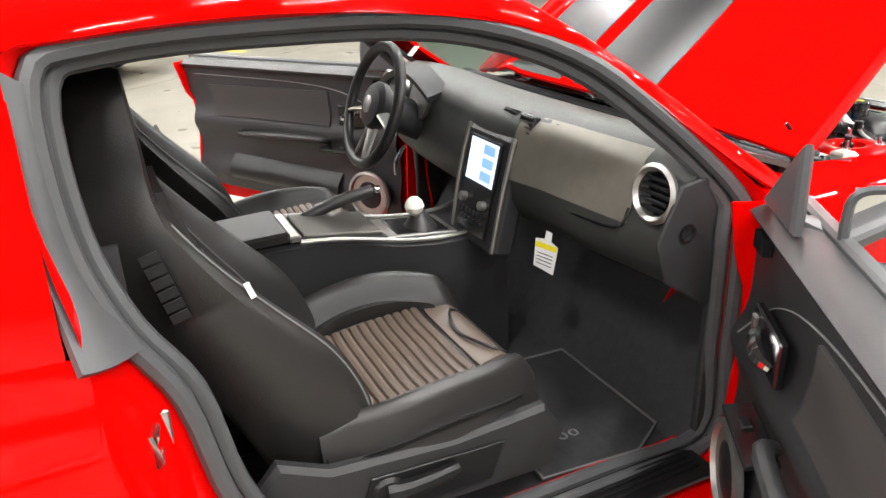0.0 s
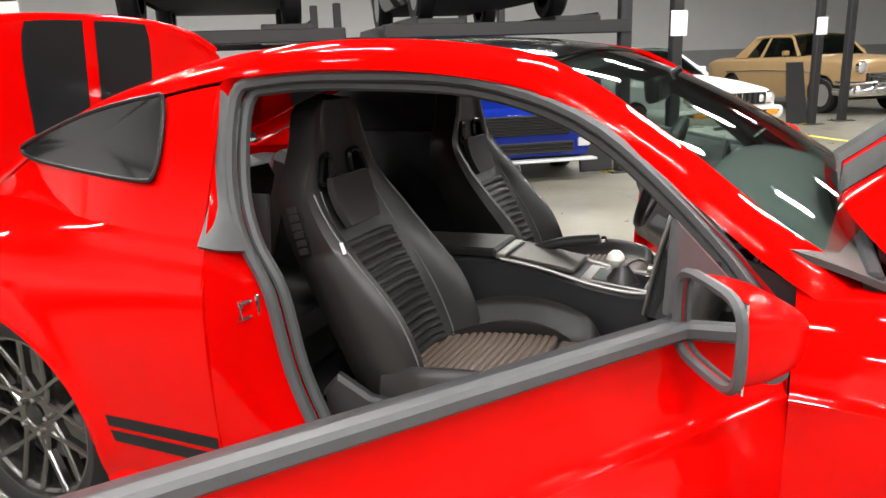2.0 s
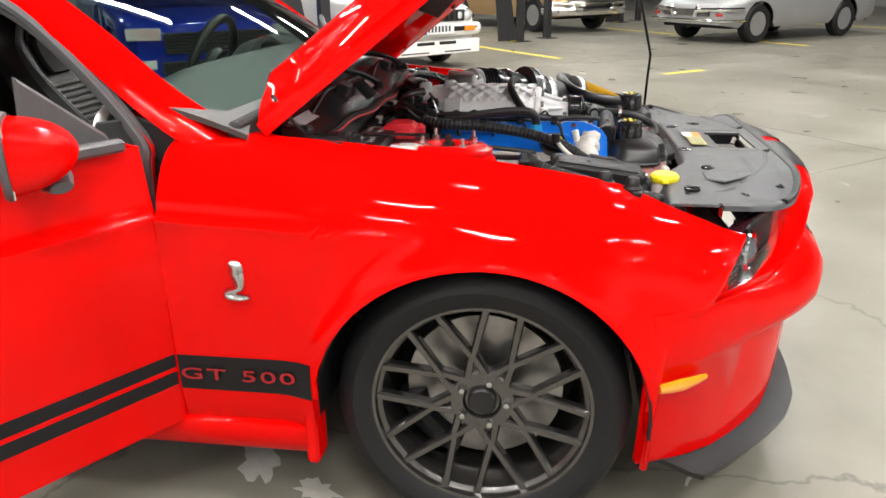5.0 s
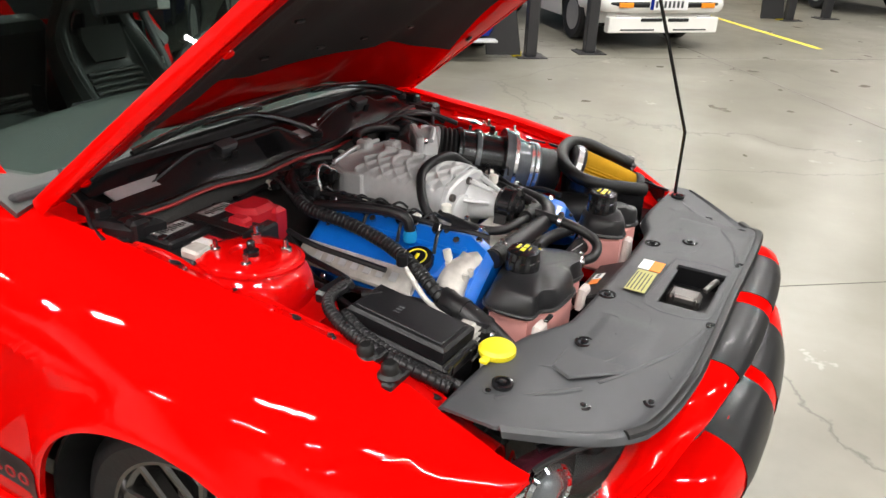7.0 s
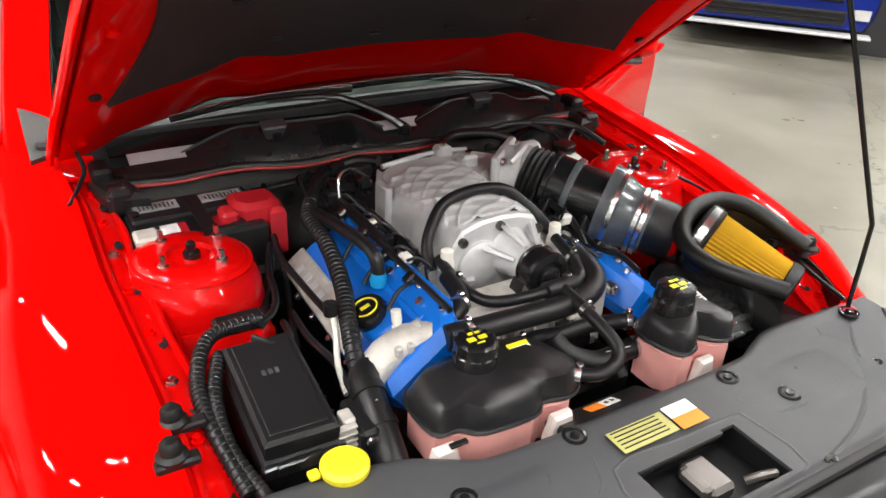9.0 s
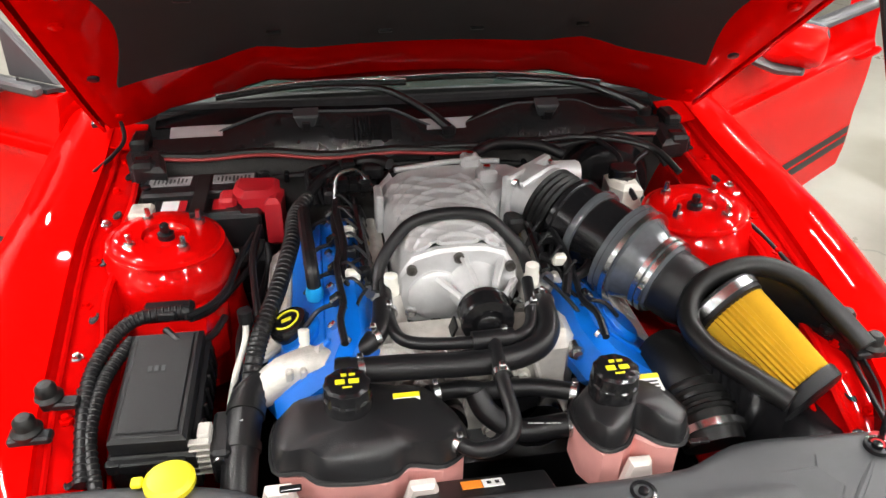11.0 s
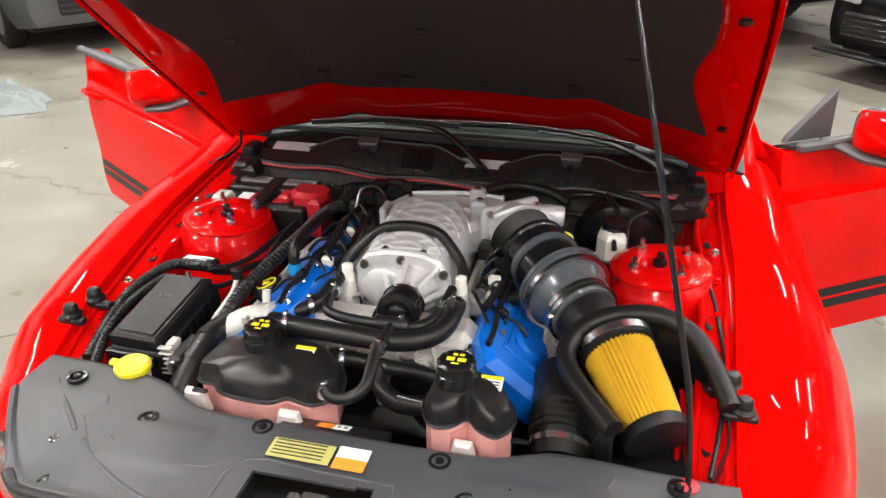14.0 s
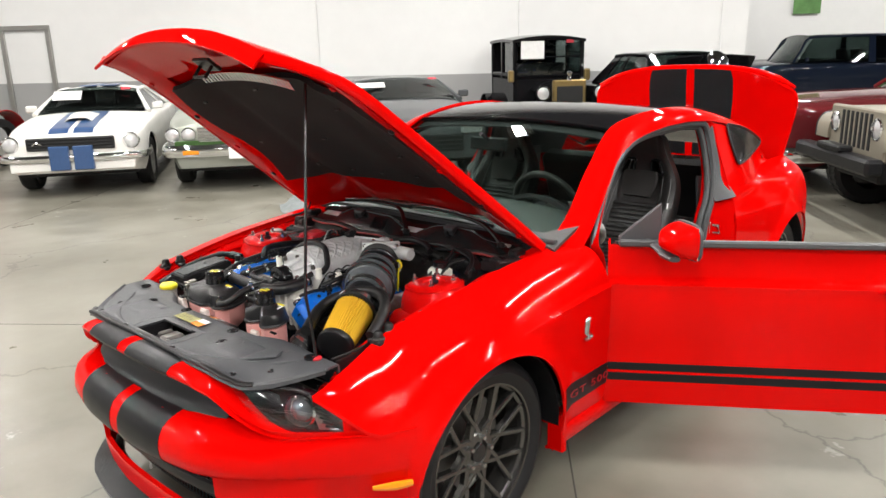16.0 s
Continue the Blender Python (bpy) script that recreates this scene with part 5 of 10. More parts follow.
for keys, u0, u1, v0, v1, n in ((WING_R, .56, .735, .10, .47, 17), (WING_L, .13, .42, .14, .47, 26), (WING_L, .46, .80, .18, .46, 28), (WING_L, .30, .90, .02, .12, 44)):
    for k in range(n):
        u = u0 + (u1 - u0) * (k + .5) / n
        part("vent_slat", Mesh().tube([wing_pt(keys, u, v) + Vector((0, .0022, .0012)) for v in (v0, (v0 + v1) / 2, v1)], .0021, 5, smooth=1), PLASTIC_G, cowl)
for x, keys in ((.258, WING_R), (-.300, WING_L)):
    hl = Vector((x, -.450, .984))
    part("cowl_notch", Mesh().prism([(-.028, 0), (.028, 0), (.016, -.040), (-.016, -.040)], .034, Matrix.Translation(hl + Vector((0, .032, .002))) @ pose(0, 0, 0, 70), .004), COVER, cowl, "grey notch in the cowl crest")
    part("notch_slot", Mesh().box((0, 0, 0), (.020, .024, .006), .002, Matrix.Translation(hl + Vector((0, .040, -.017))) @ pose(0, 0, 0, 70)), PLASTIC, cowl)
for sg in (1, -1):
    cc = Mesh().prism([(.555, -.322), (.632, -.338), (.655, -.42), (.648, -.50), (.59, -.50), (.575, -.42)], .050, Matrix.Translation((0, 0, .872)), .010).box((.605, -.35, .905), (.050, .035, .050), .010).box((.625, -.455, .930), (.040, .07, .03), .008)
    part("cowl_corner", cc if sg > 0 else cc.mirror(), PLASTIC, cowl)
    rcs = Mesh().box((.61, -.372, .9235), (.034, .028, .006), .002)
    part("corner_recess", rcs if sg > 0 else rcs.mirror(), PLASTIC_G, cowl)

for arm, blade in (([(-.065, -.412, .945), (-.02, -.445, .975), (.055, -.500, 1.004), (.12, -.520, 1.012), (.24, -.528, 1.012)], [(.02, -.535, 1.014), (.25, -.545, 1.014), (.46, -.525, .998)]),
                   ([(-.555, -.445, .955), (-.50, -.470, .980), (-.41, -.505, 1.004), (-.30, -.525, 1.014), (-.20, -.535, 1.018)], [(-.46, -.520, .998), (-.20, -.548, 1.018), (.08, -.548, 1.016)])):
    wp = thing("windscreen_wiper", "black windscreen wiper resting on the glass", "wiper", "wipers")
    part("arm", Mesh().tube(arm, [.012, .010, .009, .007, .005], 8), PLASTIC_G, wp)
    part("blade", Mesh().tube(blade, .0065, 6), RUBBER, wp)
    part("blade_spine", Mesh().tube([Vector(p) + Vector((0, .004, .010)) for p in blade], .003, 6), STEEL, wp)
    part("pivot_cap", Mesh().lathe([(.016, 0), (.016, .014), (.010, .020), (0, .021)], 16, pose(*arm[0]) @ pose(0, 0, -.012)), PLASTIC, wp)

# radiator cover plate
rc = thing("radiator_cover", "dark grey moulded radiator cover plate with clips", "radiator cover")


def rc_front(x):
    return lerp_table([(0, (.757,)), (.2, (.758,)), (.36, (.755,)), (.45, (.738,)), (.52, (.70,)), (.58, (.632,)), (.62, (.575,)), (.66, (.515,))], abs(x))[0]


def rc_rear(x):
    return lerp_table([(-.66, (.47,)), (-.53, (.462,)), (-.36, (.458,)), (-.26, (.495,)), (0, (.50,)), (.28, (.49,)), (.38, (.435,)), (.50, (.41,)), (.66, (.405,))], x)[0]


RX = sorted(set(span(-.655, .655, 61)) | {-.095, .105})


def rc_pt(x, v):
    y0, y1 = rc_rear(x), rc_front(x)
    y = y0 + (y1 - y0) * v
    z = .787 + .006 * math.cos(x * 3)
    for bx, by, w, hgt in ((.30, .60, .075, .006), (-.32, .60, .075, .006)):
        d = max(abs(x - bx) / w, abs(y - by) / .05)
        z += hgt * (1 / (1 + math.exp((d - 1) * 14)))
    z += .010 / (1 + math.exp(-(v - .93) * 60)) - .014 / (1 + math.exp(-(v - .985) * 200))
    z -= .022 * (1 / (1 + math.exp((v - .015) * 260)))
    z -= .034 * min(1, max(0, (abs(x) - .36) / .14)) ** 1.5 * min(1, max(0, (y - .50) / .16))
    return (x, y, z)


def rc_keep(x, v):
    y = rc_rear(x) + (rc_front(x) - rc_rear(x)) * v
    return not (-.10 < x < .11 and .617 < y < .722)


part("plate", Mesh().grid(rc_pt, RX, span(0, 1, 44), .006, keep=rc_keep, flip=True), COVER, rc, sharp=50)
well = Mesh().box((0, .66, .735), (.23, .13, .03), .004)
part("latch_well", well, PLASTIC, rc)
for x in (.115, -.105):
    part("well_cheek", Mesh().box((x, .66, .765), (.01, .13, .05), .002), PLASTIC, rc)
lt = Mesh().box((.0, .655, .765), (.05, .07, .03), .008).tube([(-.04, .69, .775), (-.06, .70, .785), (-.085, .705, .783)], .007, 8).box((.03, .66, .778), (.02, .05, .02), .005)
part("bonnet_latch", lt, DARKALU, rc, "steel bonnet latch")
for x, y in ((.348, .545), (.294, .588), (-.302, .570), (-.240, .607), (.55, .47), (.14, .52), (-.56, .50), (-.18, .53)):
    part("clip", Mesh().lathe([(.019, -.004), (.019, .003), (.014, .004), (.013, -.002), (.008, -.002), (.007, .005), (0, .006)], 20, pose(x, y, .797)), PLASTIC_G, rc)
part("front_beading", Mesh().tube([(x, rc_front(x) - .004, rc_pt(x, .97)[2] + .004) for x in span(-.53, .53, 31)], .010, 8, flat=.7), RUBBER, rc)
LABEL_Y = plain("faded_yellow_label", (.42, .40, .13), .5)


def rc_ridge(pts_, r=.0045):
    out = []
    for x, y in pts_:
        v = (y - rc_rear(x)) / (rc_front(x) - rc_rear(x))
        out.append(Vector(rc_pt(x, v)) + Vector((0, 0, .0028)))
    part("moulded_ridge", Mesh().tube(out, r, 8, smooth=3, flat=.9), COVER, rc)


for sg in (1, -1):
    rc_ridge([(sg * .145, .565), (sg * .19, .63), (sg * .34, .625), (sg * .42, .57), (sg * .46, .50)])
    rc_ridge([(sg * .15, .735), (sg * .26, .71), (sg * .36, .665), (sg * .44, .605)], .006)
    rc_ridge([(sg * .47, .585), (sg * .53, .53), (sg * .59, .475)], .006)
    rc_ridge([(sg * .22, .53), (sg * .24, .585), (sg * .38, .575)], .0035)
rc_ridge([(-.125, .60), (-.125, .725), (.0, .735), (.135, .725), (.135, .60), (.0, .598), (-.125, .60)], .005)
for sg in (1, -1):
    part("raised_pad", Mesh().prism([(sg * .20, .545), (sg * .27, .520), (sg * .45, .520), (sg * .47, .56), (sg * .40, .64), (sg * .24, .655)], .007, pose(0, 0, .789), .003), COVER, rc)
    part("raised_pad", Mesh().prism([(sg * .18, .695), (sg * .33, .685), (sg * .38, .715), (sg * .34, .735), (sg * .20, .738)], .006, pose(0, 0, .790), .0025), COVER, rc)
    for cx_, cy_ in ((.575, .455), (.50, .60), (.16, .742), (.44, .70)):
        part("clip", Mesh().lathe([(.014, -.003), (.014, .003), (.010, .004), (.006, .002), (.005, .006), (0, .007)], 16, pose(sg * cx_, cy_, rc_pt(sg * cx_, (cy_ - rc_rear(sg * cx_)) / (rc_front(sg * cx_) - rc_rear(sg * cx_)))[2] + .002)), PLASTIC_G, rc)
    part("cover_slot", Mesh().box((sg * .30, .452, .797), (.030, .010, .006), .002), PLASTIC_G, rc)
lab = thing("caution_label", "yellow and orange caution label stuck on the radiator cover", "label")
lm = pose(.018, .566, .8045, 0, 0, 0)
part("yellow_field", Mesh().box((.030, 0, 0), (.11, .044, .0012), .0003, lm), LABEL_Y, lab)
part("orange_field", Mesh().box((-.058, .012, 0), (.055, .026, .0012), .0003, lm), ORANGE, lab)
part("white_field", Mesh().box((-.058, -.013, 0), (.055, .026, .0012), .0003, lm), WHITE, lab)
for k in range(5):
    part("print_line", Mesh().box((.034, -.018 + k * .008, .0008), (.09, .0025, .0006), .0001, lm), PLASTIC, lab)

# ---- engine ----
eng = thing("engine", "supercharged engine with blue cam covers", "engine")
part("front_cover", Mesh().box((.02, .20, .74), (.40, .10, .22), .03), ALU_W, eng, "cast aluminium timing cover")


def cam_cover(sg):
    """A cam cover lying along the bank, in the bank's own axes, tilted outward."""
    B = pose(sg * .265, .03, .810 if sg > 0 else .775, 0, sg * 38, 0)
    mb = Mesh()
    out = [(-.098, -.20), (.078, -.20), (.093, .10), (.104, .20), (.07, .262), (-.075, .262), (-.108, .20)]
    if sg < 0:
        out = [(-x, y) for x, y in out][::-1]
    mb.prism(out, .085, B @ pose(0, 0, -.06), .018)
    host = part("cam_cover", mb, BLUE, eng, "blue painted cam cover")
    pl = Mesh().prism([(sg * .022, -.19), (sg * .082, -.19), (sg * .088, .13), (sg * .026, .13)], .012, B @ pose(0, 0, .022), .004)
    pt = part("coil_plate", pl, ALU_W, host, "cast aluminium coil cover plate")
    for k in range(7):
        part("raised_mark", Mesh().box((sg * .055, -.13 + k * .034, .036), (.022, .018, .003), .001, B), ALU, pt)
    for k in range(4):
        part("cover_bolt", Mesh().lathe([(.008, 0), (.008, .008), (0, .009)], 6, B @ pose(-sg * .07, -.16 + k * .11, .026)), STEEL, host)
    return B


def cover_detail(B, sg):
    """Perimeter bolts, a raised rib and coil leads on a cam cover."""
    for k in range(6):
        y = -.185 + k * .080
        part("cover_bolt", Mesh().lathe([(.007, 0), (.007, .010), (.005, .012), (0, .012)], 6, B @ pose(-sg * .088, y, .016)), STEEL, eng)
        part("cover_bolt", Mesh().lathe([(.007, 0), (.007, .010), (.005, .012), (0, .012)], 6, B @ pose(sg * .094, y, .008)), STEEL, eng)
    part("cover_rib", Mesh().box((-sg * .045, .0, .026), (.012, .40, .006), .002, B), BLUE, eng)
    part("cover_rib", Mesh().box((-sg * .010, .195, .026), (.10, .012, .008), .003, B), BLUE, eng)
    part("filler_neck", Mesh().lathe([(.042, 0), (.042, .014), (.034, .020), (0, .020)], 28, B @ pose(-sg * .0, .135, .018)), BLUE, eng)
    for k in range(4):
        y = -.165 + k * .095
        part("coil_lead", Mesh().tube([B @ Vector((-sg * .080, y, .030)), B @ Vector((-sg * .055, y + .012, .046)), B @ Vector((-sg * .020, y + .020, .040))], .0042, 7), HOSE, eng)
        part("coil_plug", Mesh().box((-sg * .085, y - .004, .034), (.024, .020, .018), .004, B), PLASTIC_G, eng)
    part("coil_loom", Mesh().tube([B @ Vector((-sg * .094, y, .034 + .006 * math.sin(y * 40))) for y in span(-.20, .24, 9)], .0062, 8), HOSE, eng)


BR = cam_cover(1)
cover_detail(BR, 1)
BL = cam_cover(-1)
cover_detail(BL, -1)
# ribs, bosses and bolts on the timing cover
for k in range(7):
    x = -.15 + k * .056
    part("cover_web", Mesh().tube([(x, .252, .66), (x * .75, .256, .76), (x * .6, .250, .845)], [.005, .006, .004], 6, smooth=2), ALU_W, eng)
for x, z in ((-.17, .82), (-.12, .70), (.19, .80), (.15, .69), (.02, .84), (-.03, .66), (.09, .78), (-.08, .78)):
    part("cover_boss", Mesh().lathe([(.014, -.01), (.014, .008), (.009, .009), (.009, .016), (0, .017)], 12, pose(x, .25, z, -90)), ALU_W if z < .8 else STEEL, eng)
oc = thing("oil_filler_cap", "black oil filler cap with a yellow symbol", "filler cap")
OCM = pose(.300, .145, .842, 0, 22, 0)
part("cap", Mesh().lathe([(.030, -.02), (.034, -.008), (.036, .004), (.033, .012), (0, .013)], 32, OCM, wave=lambda k, i: 1 + .04 * (k % 2) * (i in (1, 2))), PLASTIC_G, oc)
part("symbol_ring", Mesh().tube([OCM @ Vector((.022 * math.cos(a), .022 * math.sin(a), .0135)) for a in span(.6, 5.6, 16)], .0018, 5, smooth=1), YELLOW, oc)
part("symbol", Mesh().box((0, 0, .0135), (.018, .008, .002), .0005, OCM), YELLOW, oc)

sc = thing("supercharger", "cast aluminium supercharger with ribbed top", "supercharger")


def sc_sec(y, a):
    """The housing's section: a runs from the right flank over the top to the left."""
    w = math.pi * a
    c, s_ = math.cos(w), math.sin(w)
    hw = lerp_table([(-.20, (.115,)), (-.12, (.112,)), (.0, (.108,)), (.085, (.100,))], y)[0]
    x = hw * math.copysign(abs(c) ** .62, c)
    z = .845 + .105 * abs(s_) ** .62
    # diamond ribs over the top
    rib = 0.0
    if .20 < a < .80:
        d1 = abs(((y * 24 + a * 6.0) % 1) - .5)
        d2 = abs(((y * 24 - a * 6.0) % 1) - .5)
        rib = .0055 * min(1, max(0, 1.6 - min(d1, d2) / .09))
    return (x + .004, y, z + rib)


part("housing", Mesh().grid(sc_sec, span(-.165, .088, 84), span(0, 1, 84), .006, flip=False), ALU, sc, sharp=60)
part("housing_side", Mesh().box((.004, -.04, .82), (.214, .25, .07), .012), ALU, sc)
fp = [(.10, .80), (.112, .845), (.110, .897), (.087, .932), (.045, .944), (.0, .947), (-.04, .944), (-.078, .931), (-.10, .895), (-.104, .845), (-.09, .80), (-.03, .775), (.04, .775)]
part("front_plate", Mesh().prism(fp, .022, Matrix(((1, 0, 0, 0), (0, 0, 1, .085), (0, 1, 0, 0), (0, 0, 0, 1))), .006), ALU, sc)
part("cover_disc", Mesh().lathe([(.050, 0), (.050, .010), (.044, .014), (0, .015)], 36, pose(.045, .104, .855, -90)), ALU, sc)
for x, z in ((.088, .911), (.006, .930), (-.086, .905), (.083, .83), (-.085, .83), (.045, .80)):
    part("plate_bolt", Mesh().lathe([(.0095, 0), (.0095, .009), (.006, .009), (.005, .004), (0, .004)], 12, pose(x, .106, z, -90)), DARKALU, sc)
part("snout", Mesh().lathe([(.052, 0), (.042, .03), (.034, .06), (.031, .09)], 28, pose(-.022, .10, .868, -90)), ALU, sc)
for k in range(5):
    a = math.radians(20 + 55 * k)
    part("snout_rib", Mesh().tube([(-.022 + .075 * math.cos(a), .105, .875 + .055 * math.sin(a)), (-.022 + .035 * math.cos(a), .17, .875 + .035 * math.sin(a))], [.008, .005], 6, smooth=1), ALU, sc)
part("pulley", Mesh().lathe([(.020, 0), (.043, .0), (.045, .004), (.042, .008), (.042, .034), (.045, .038), (.043, .044), (.030, .048), (.022, .044), (.020, .052), (.014, .056), (0, .057)], 36, pose(-.022, .188, .878, -90)), PLASTIC_G, sc, "black drive pulley")
part("drive_belt", Mesh().grid(lambda a, y: (Vector((.030, .0, .872)).lerp(Vector((.085, 0, .72)), a) + Vector((0, y, 0))), span(0, 1, 6), [.196, .226], .004), RUBBER, sc, "ribbed black drive belt")
# rear body and elbow to the throttle body, on the left
part("rear_body", Mesh().prism([(.118, -.150), (.120, -.195), (.085, -.245), (.030, -.272), (-.10, -.275), (-.17, -.262), (-.215, -.215), (-.175, -.150), (-.12, -.120), (-.105, -.090)], .088, pose(0, 0, .838), .016), ALU, sc)
part("rear_lip", Mesh().prism([(.124, -.165), (.126, -.180), (.090, -.250), (.086, -.222)], .020, pose(0, 0, .905), .004), ALU, sc)
part("side_flange", Mesh().box((.122, -.150, .890), (.016, .055, .085), .004), ALU, sc)
part("rear_rail", Mesh().tube([(.080, -.245, .928), (-.05, -.268, .930), (-.15, -.262, .928)], .006, 6), ALU, sc)
for bx, by, bw, bh in ((-.085, -.262, .040, .034), (-.105, -.185, .042, .042)):
    part("top_boss", Mesh().box((bx, by, .930), (bw, .036, bh), .006), ALU, sc)
    part("boss_bolt", Mesh().lathe([(.008, 0), (.008, .006), (0, .007)], 6, pose(bx, by, .930 + bh / 2)), STEEL, sc)
tb = thing("throttle_body", "cast aluminium throttle body with black actuator", "throttle body")
TBM = pose(-.182, -.155, .905, 0, 0, 40)
part("flange", Mesh().box((0, 0, 0), (.150, .020, .125), .010, TBM), ALU, tb)
part("body", Mesh().lathe([(.060, -.01), (.064, .0), (.064, .050), (.070, .054), (.070, .064)], 32, TBM @ pose(0, 0, 0, -90)), ALU, tb)
for dx in (-.062, .062):
    for dz in (-.050, .050):
        part("flange_bolt", Mesh().lathe([(.008, 0), (.008, .010), (0, .011)], 6, TBM @ pose(dx, .010, dz, -90)), STEEL, tb)
part("casting_web", Mesh().tube([TBM @ Vector((-.06, .03, .045)), TBM @ Vector((0, .045, .066)), TBM @ Vector((.06, .03, .050))], .008, 6), ALU, tb)
part("motor", Mesh().lathe([(.026, 0), (.026, .055), (.022, .062), (0, .063)], 20, pose(-.245, -.195, .925, 0, -90, 0)), ALU, tb)
part("sensor", Mesh().box((-.150, -.085, .872), (.050, .045, .040), .006), PLASTIC, tb)
part("connector", Mesh().box((-.183, -.060, .866), (.036, .032, .030), .005), COVER, tb)
part("connector_tab", Mesh().box((-.180, -.043, .870), (.014, .006, .012), .002), REDCAP, tb)

SMOKE = plain("smoky_grey_rubber", (.075, .082, .090), .22, coat=.5, var=.3, scale=60)
intake = thing("air_intake_tube", "gloss black intake tube with rubber bellows and clamps", "intake tube")
IT = [Vector(p) for p in ((-.212, -.118, .905), (-.246, -.080, .897), (-.275, -.035, .885), (-.315, .02, .872), (-.345, .065, .866), (-.375, .110, .857), (-.412, .175, .848))]


def on_axis(p, d):
    return Matrix.Translation(p) @ d.to_track_quat("Z", "Y").to_matrix().to_4x4()


dirI = (IT[4] - IT[1]).normalized()
bel = [(.068, 0)]
for k in range(4):
    bel += [(.076, .004 + k * .013), (.070, .010 + k * .013)]
part("bellows", Mesh().lathe(bel, 36, on_axis(IT[0] + dirI * .005, dirI)), RUBBER, intake)
part("tube", Mesh().lathe([(.074, .0), (.079, .004), (.079, .014), (.075, .018), (.074, .055), (.074, .155)], 40, on_axis(IT[1] + dirI * .005, dirI)), PLASTIC_G, intake)
part("tube_band", Mesh().lathe([(.0755, -.004), (.081, -.003), (.083, .004), (.081, .011), (.0755, .012)], 40, on_axis(IT[1] + dirI * .062, dirI)), SMOKE, intake)
part("maf_coupler", Mesh().lathe([(.078, -.008), (.094, -.002), (.096, .006), (.094, .022), (.084, .028), (.078, .044), (.072, .060), (.070, .098)], 40, on_axis(IT[1] + dirI * .150, dirI)), SMOKE, intake, "smoky grey coupler")
for d, r in ((.146, .0955), (.170, .0955), (.222, .0735), (.236, .0730)):
    part("hose_clamp", Mesh().lathe([(r, -.005), (r + .003, -.005), (r + .003, .005), (r, .005)], 40, on_axis(IT[1] + dirI * d, dirI)), STEEL if d > .15 else SMOKE, intake)
part("clamp_screw", Mesh().box((0, 0, 0), (.012, .03, .012), .002, on_axis(IT[1] + dirI * .236, dirI) @ pose(-.076, 0, 0)), STEEL, intake)
part("filter_neck", Mesh().lathe([(.064, 0), (.064, .05), (.058, .07)], 36, on_axis(IT[1] + dirI * .24, dirI)), PLASTIC, intake)
breather = [(-.198, -.039, .862), (-.177, .044, .852), (-.217, .083, .852), (-.253, .062, .862), (-.259, .029, .872)]
part("breather_hose", Mesh().tube(breather, [.010 + .0 for _ in breather], 10), HOSE, intake)

flt = thing("air_filter", "yellow pleated conical air filter with black end cap", "air filter")
F0, F1 = Vector((-.452, .222, .848)), Vector((-.532, .385, .786))
dF = (F1 - F0).normalized()
NP = 44
part("pleats", Mesh().lathe([(.068, .0), (.066, .03), (.062, .10), (.056, .170)], NP * 2, on_axis(F0, dF), wave=lambda k, i: 1.0 if k % 2 else .90), FILTER, flt, sharp=20)
part("end_cap", Mesh().lathe([(.052, .166), (.060, .167), (.062, .174), (.060, .190), (.050, .194), (0, .192)], 40, on_axis(F0, dF)), PLASTIC, flt)
part("base_ring", Mesh().lathe([(.060, -.03), (.070, -.026), (.072, .004), (.066, .008)], 40, on_axis(F0, dF)), PLASTIC, flt)
part("filter_clamp", Mesh().lathe([(.0725, -.020), (.0745, -.020), (.0745, -.004), (.0725, -.004)], 40, on_axis(F0, dF)), STEEL, flt)

abox = thing("air_box", "black air box tray with a thick rubber edge seal", "air box")
SEALP = [(-.452, .430, .834), (-.412, .375, .842), (-.372, .318, .852), (-.358, .262, .866), (-.384, .212, .884), (-.440, .182, .902), (-.522, .175, .908), (-.588, .208, .892), (-.625, .268, .862), (-.648, .330, .836)]
part("edge_seal", Mesh().tube(SEALP, .0185, 12), RUBBER, abox, "fat black foam rubber seal")
wallp = spline([Vector(p) for p in SEALP], 4)
part("tray_wall", Mesh().grid(lambda i, v: wallp[int(i)] + Vector((0, 0, -.015 - .14 * v)), list(range(len(wallp))), [0, 1], .004), PLASTIC_G, abox)
part("tray_floor", Mesh().prism([(p.x, p.y) for p in wallp] + [(-.60, .46), (-.46, .47)], .006, pose(0, 0, .70)), PLASTIC_G, abox)
part("tray_side", Mesh().grid(lambda u, v: Vector(curve([(-.648, .330, .82), (-.645, .390, .80), (-.618, .450, .785)], u)) + Vector((0, 0, -.14 * v)), span(0, 1, 8), [0, 1], .004), PLASTIC_G, abox)
part("tray_base", Mesh().box((-.545, .395, .722), (.20, .18, .012), .004), PLASTIC_G, abox)
part("lower_duct", Mesh().tube([(-.345, .215, .76), (-.358, .28, .765), (-.365, .34, .75), (-.368, .40, .72)], [.052, .055, .052, .050], 22), RUBBER, abox)
for k in range(4):
    part("duct_rib", Mesh().lathe([(.053, -.004), (.058, 0), (.053, .004)], 28, on_axis(Vector((-.362, .315 + k * .016, .757 - k * .004)), Vector((-.02, 1, -.3)))), RUBBER, abox)
part("duct_clamp", Mesh().lathe([(.0545, -.006), (.0565, -.006), (.0565, .006), (.0545, .006)], 28, on_axis(Vector((-.366, .385, .735)), Vector((-.02, 1, -.4)))), STEEL, abox)

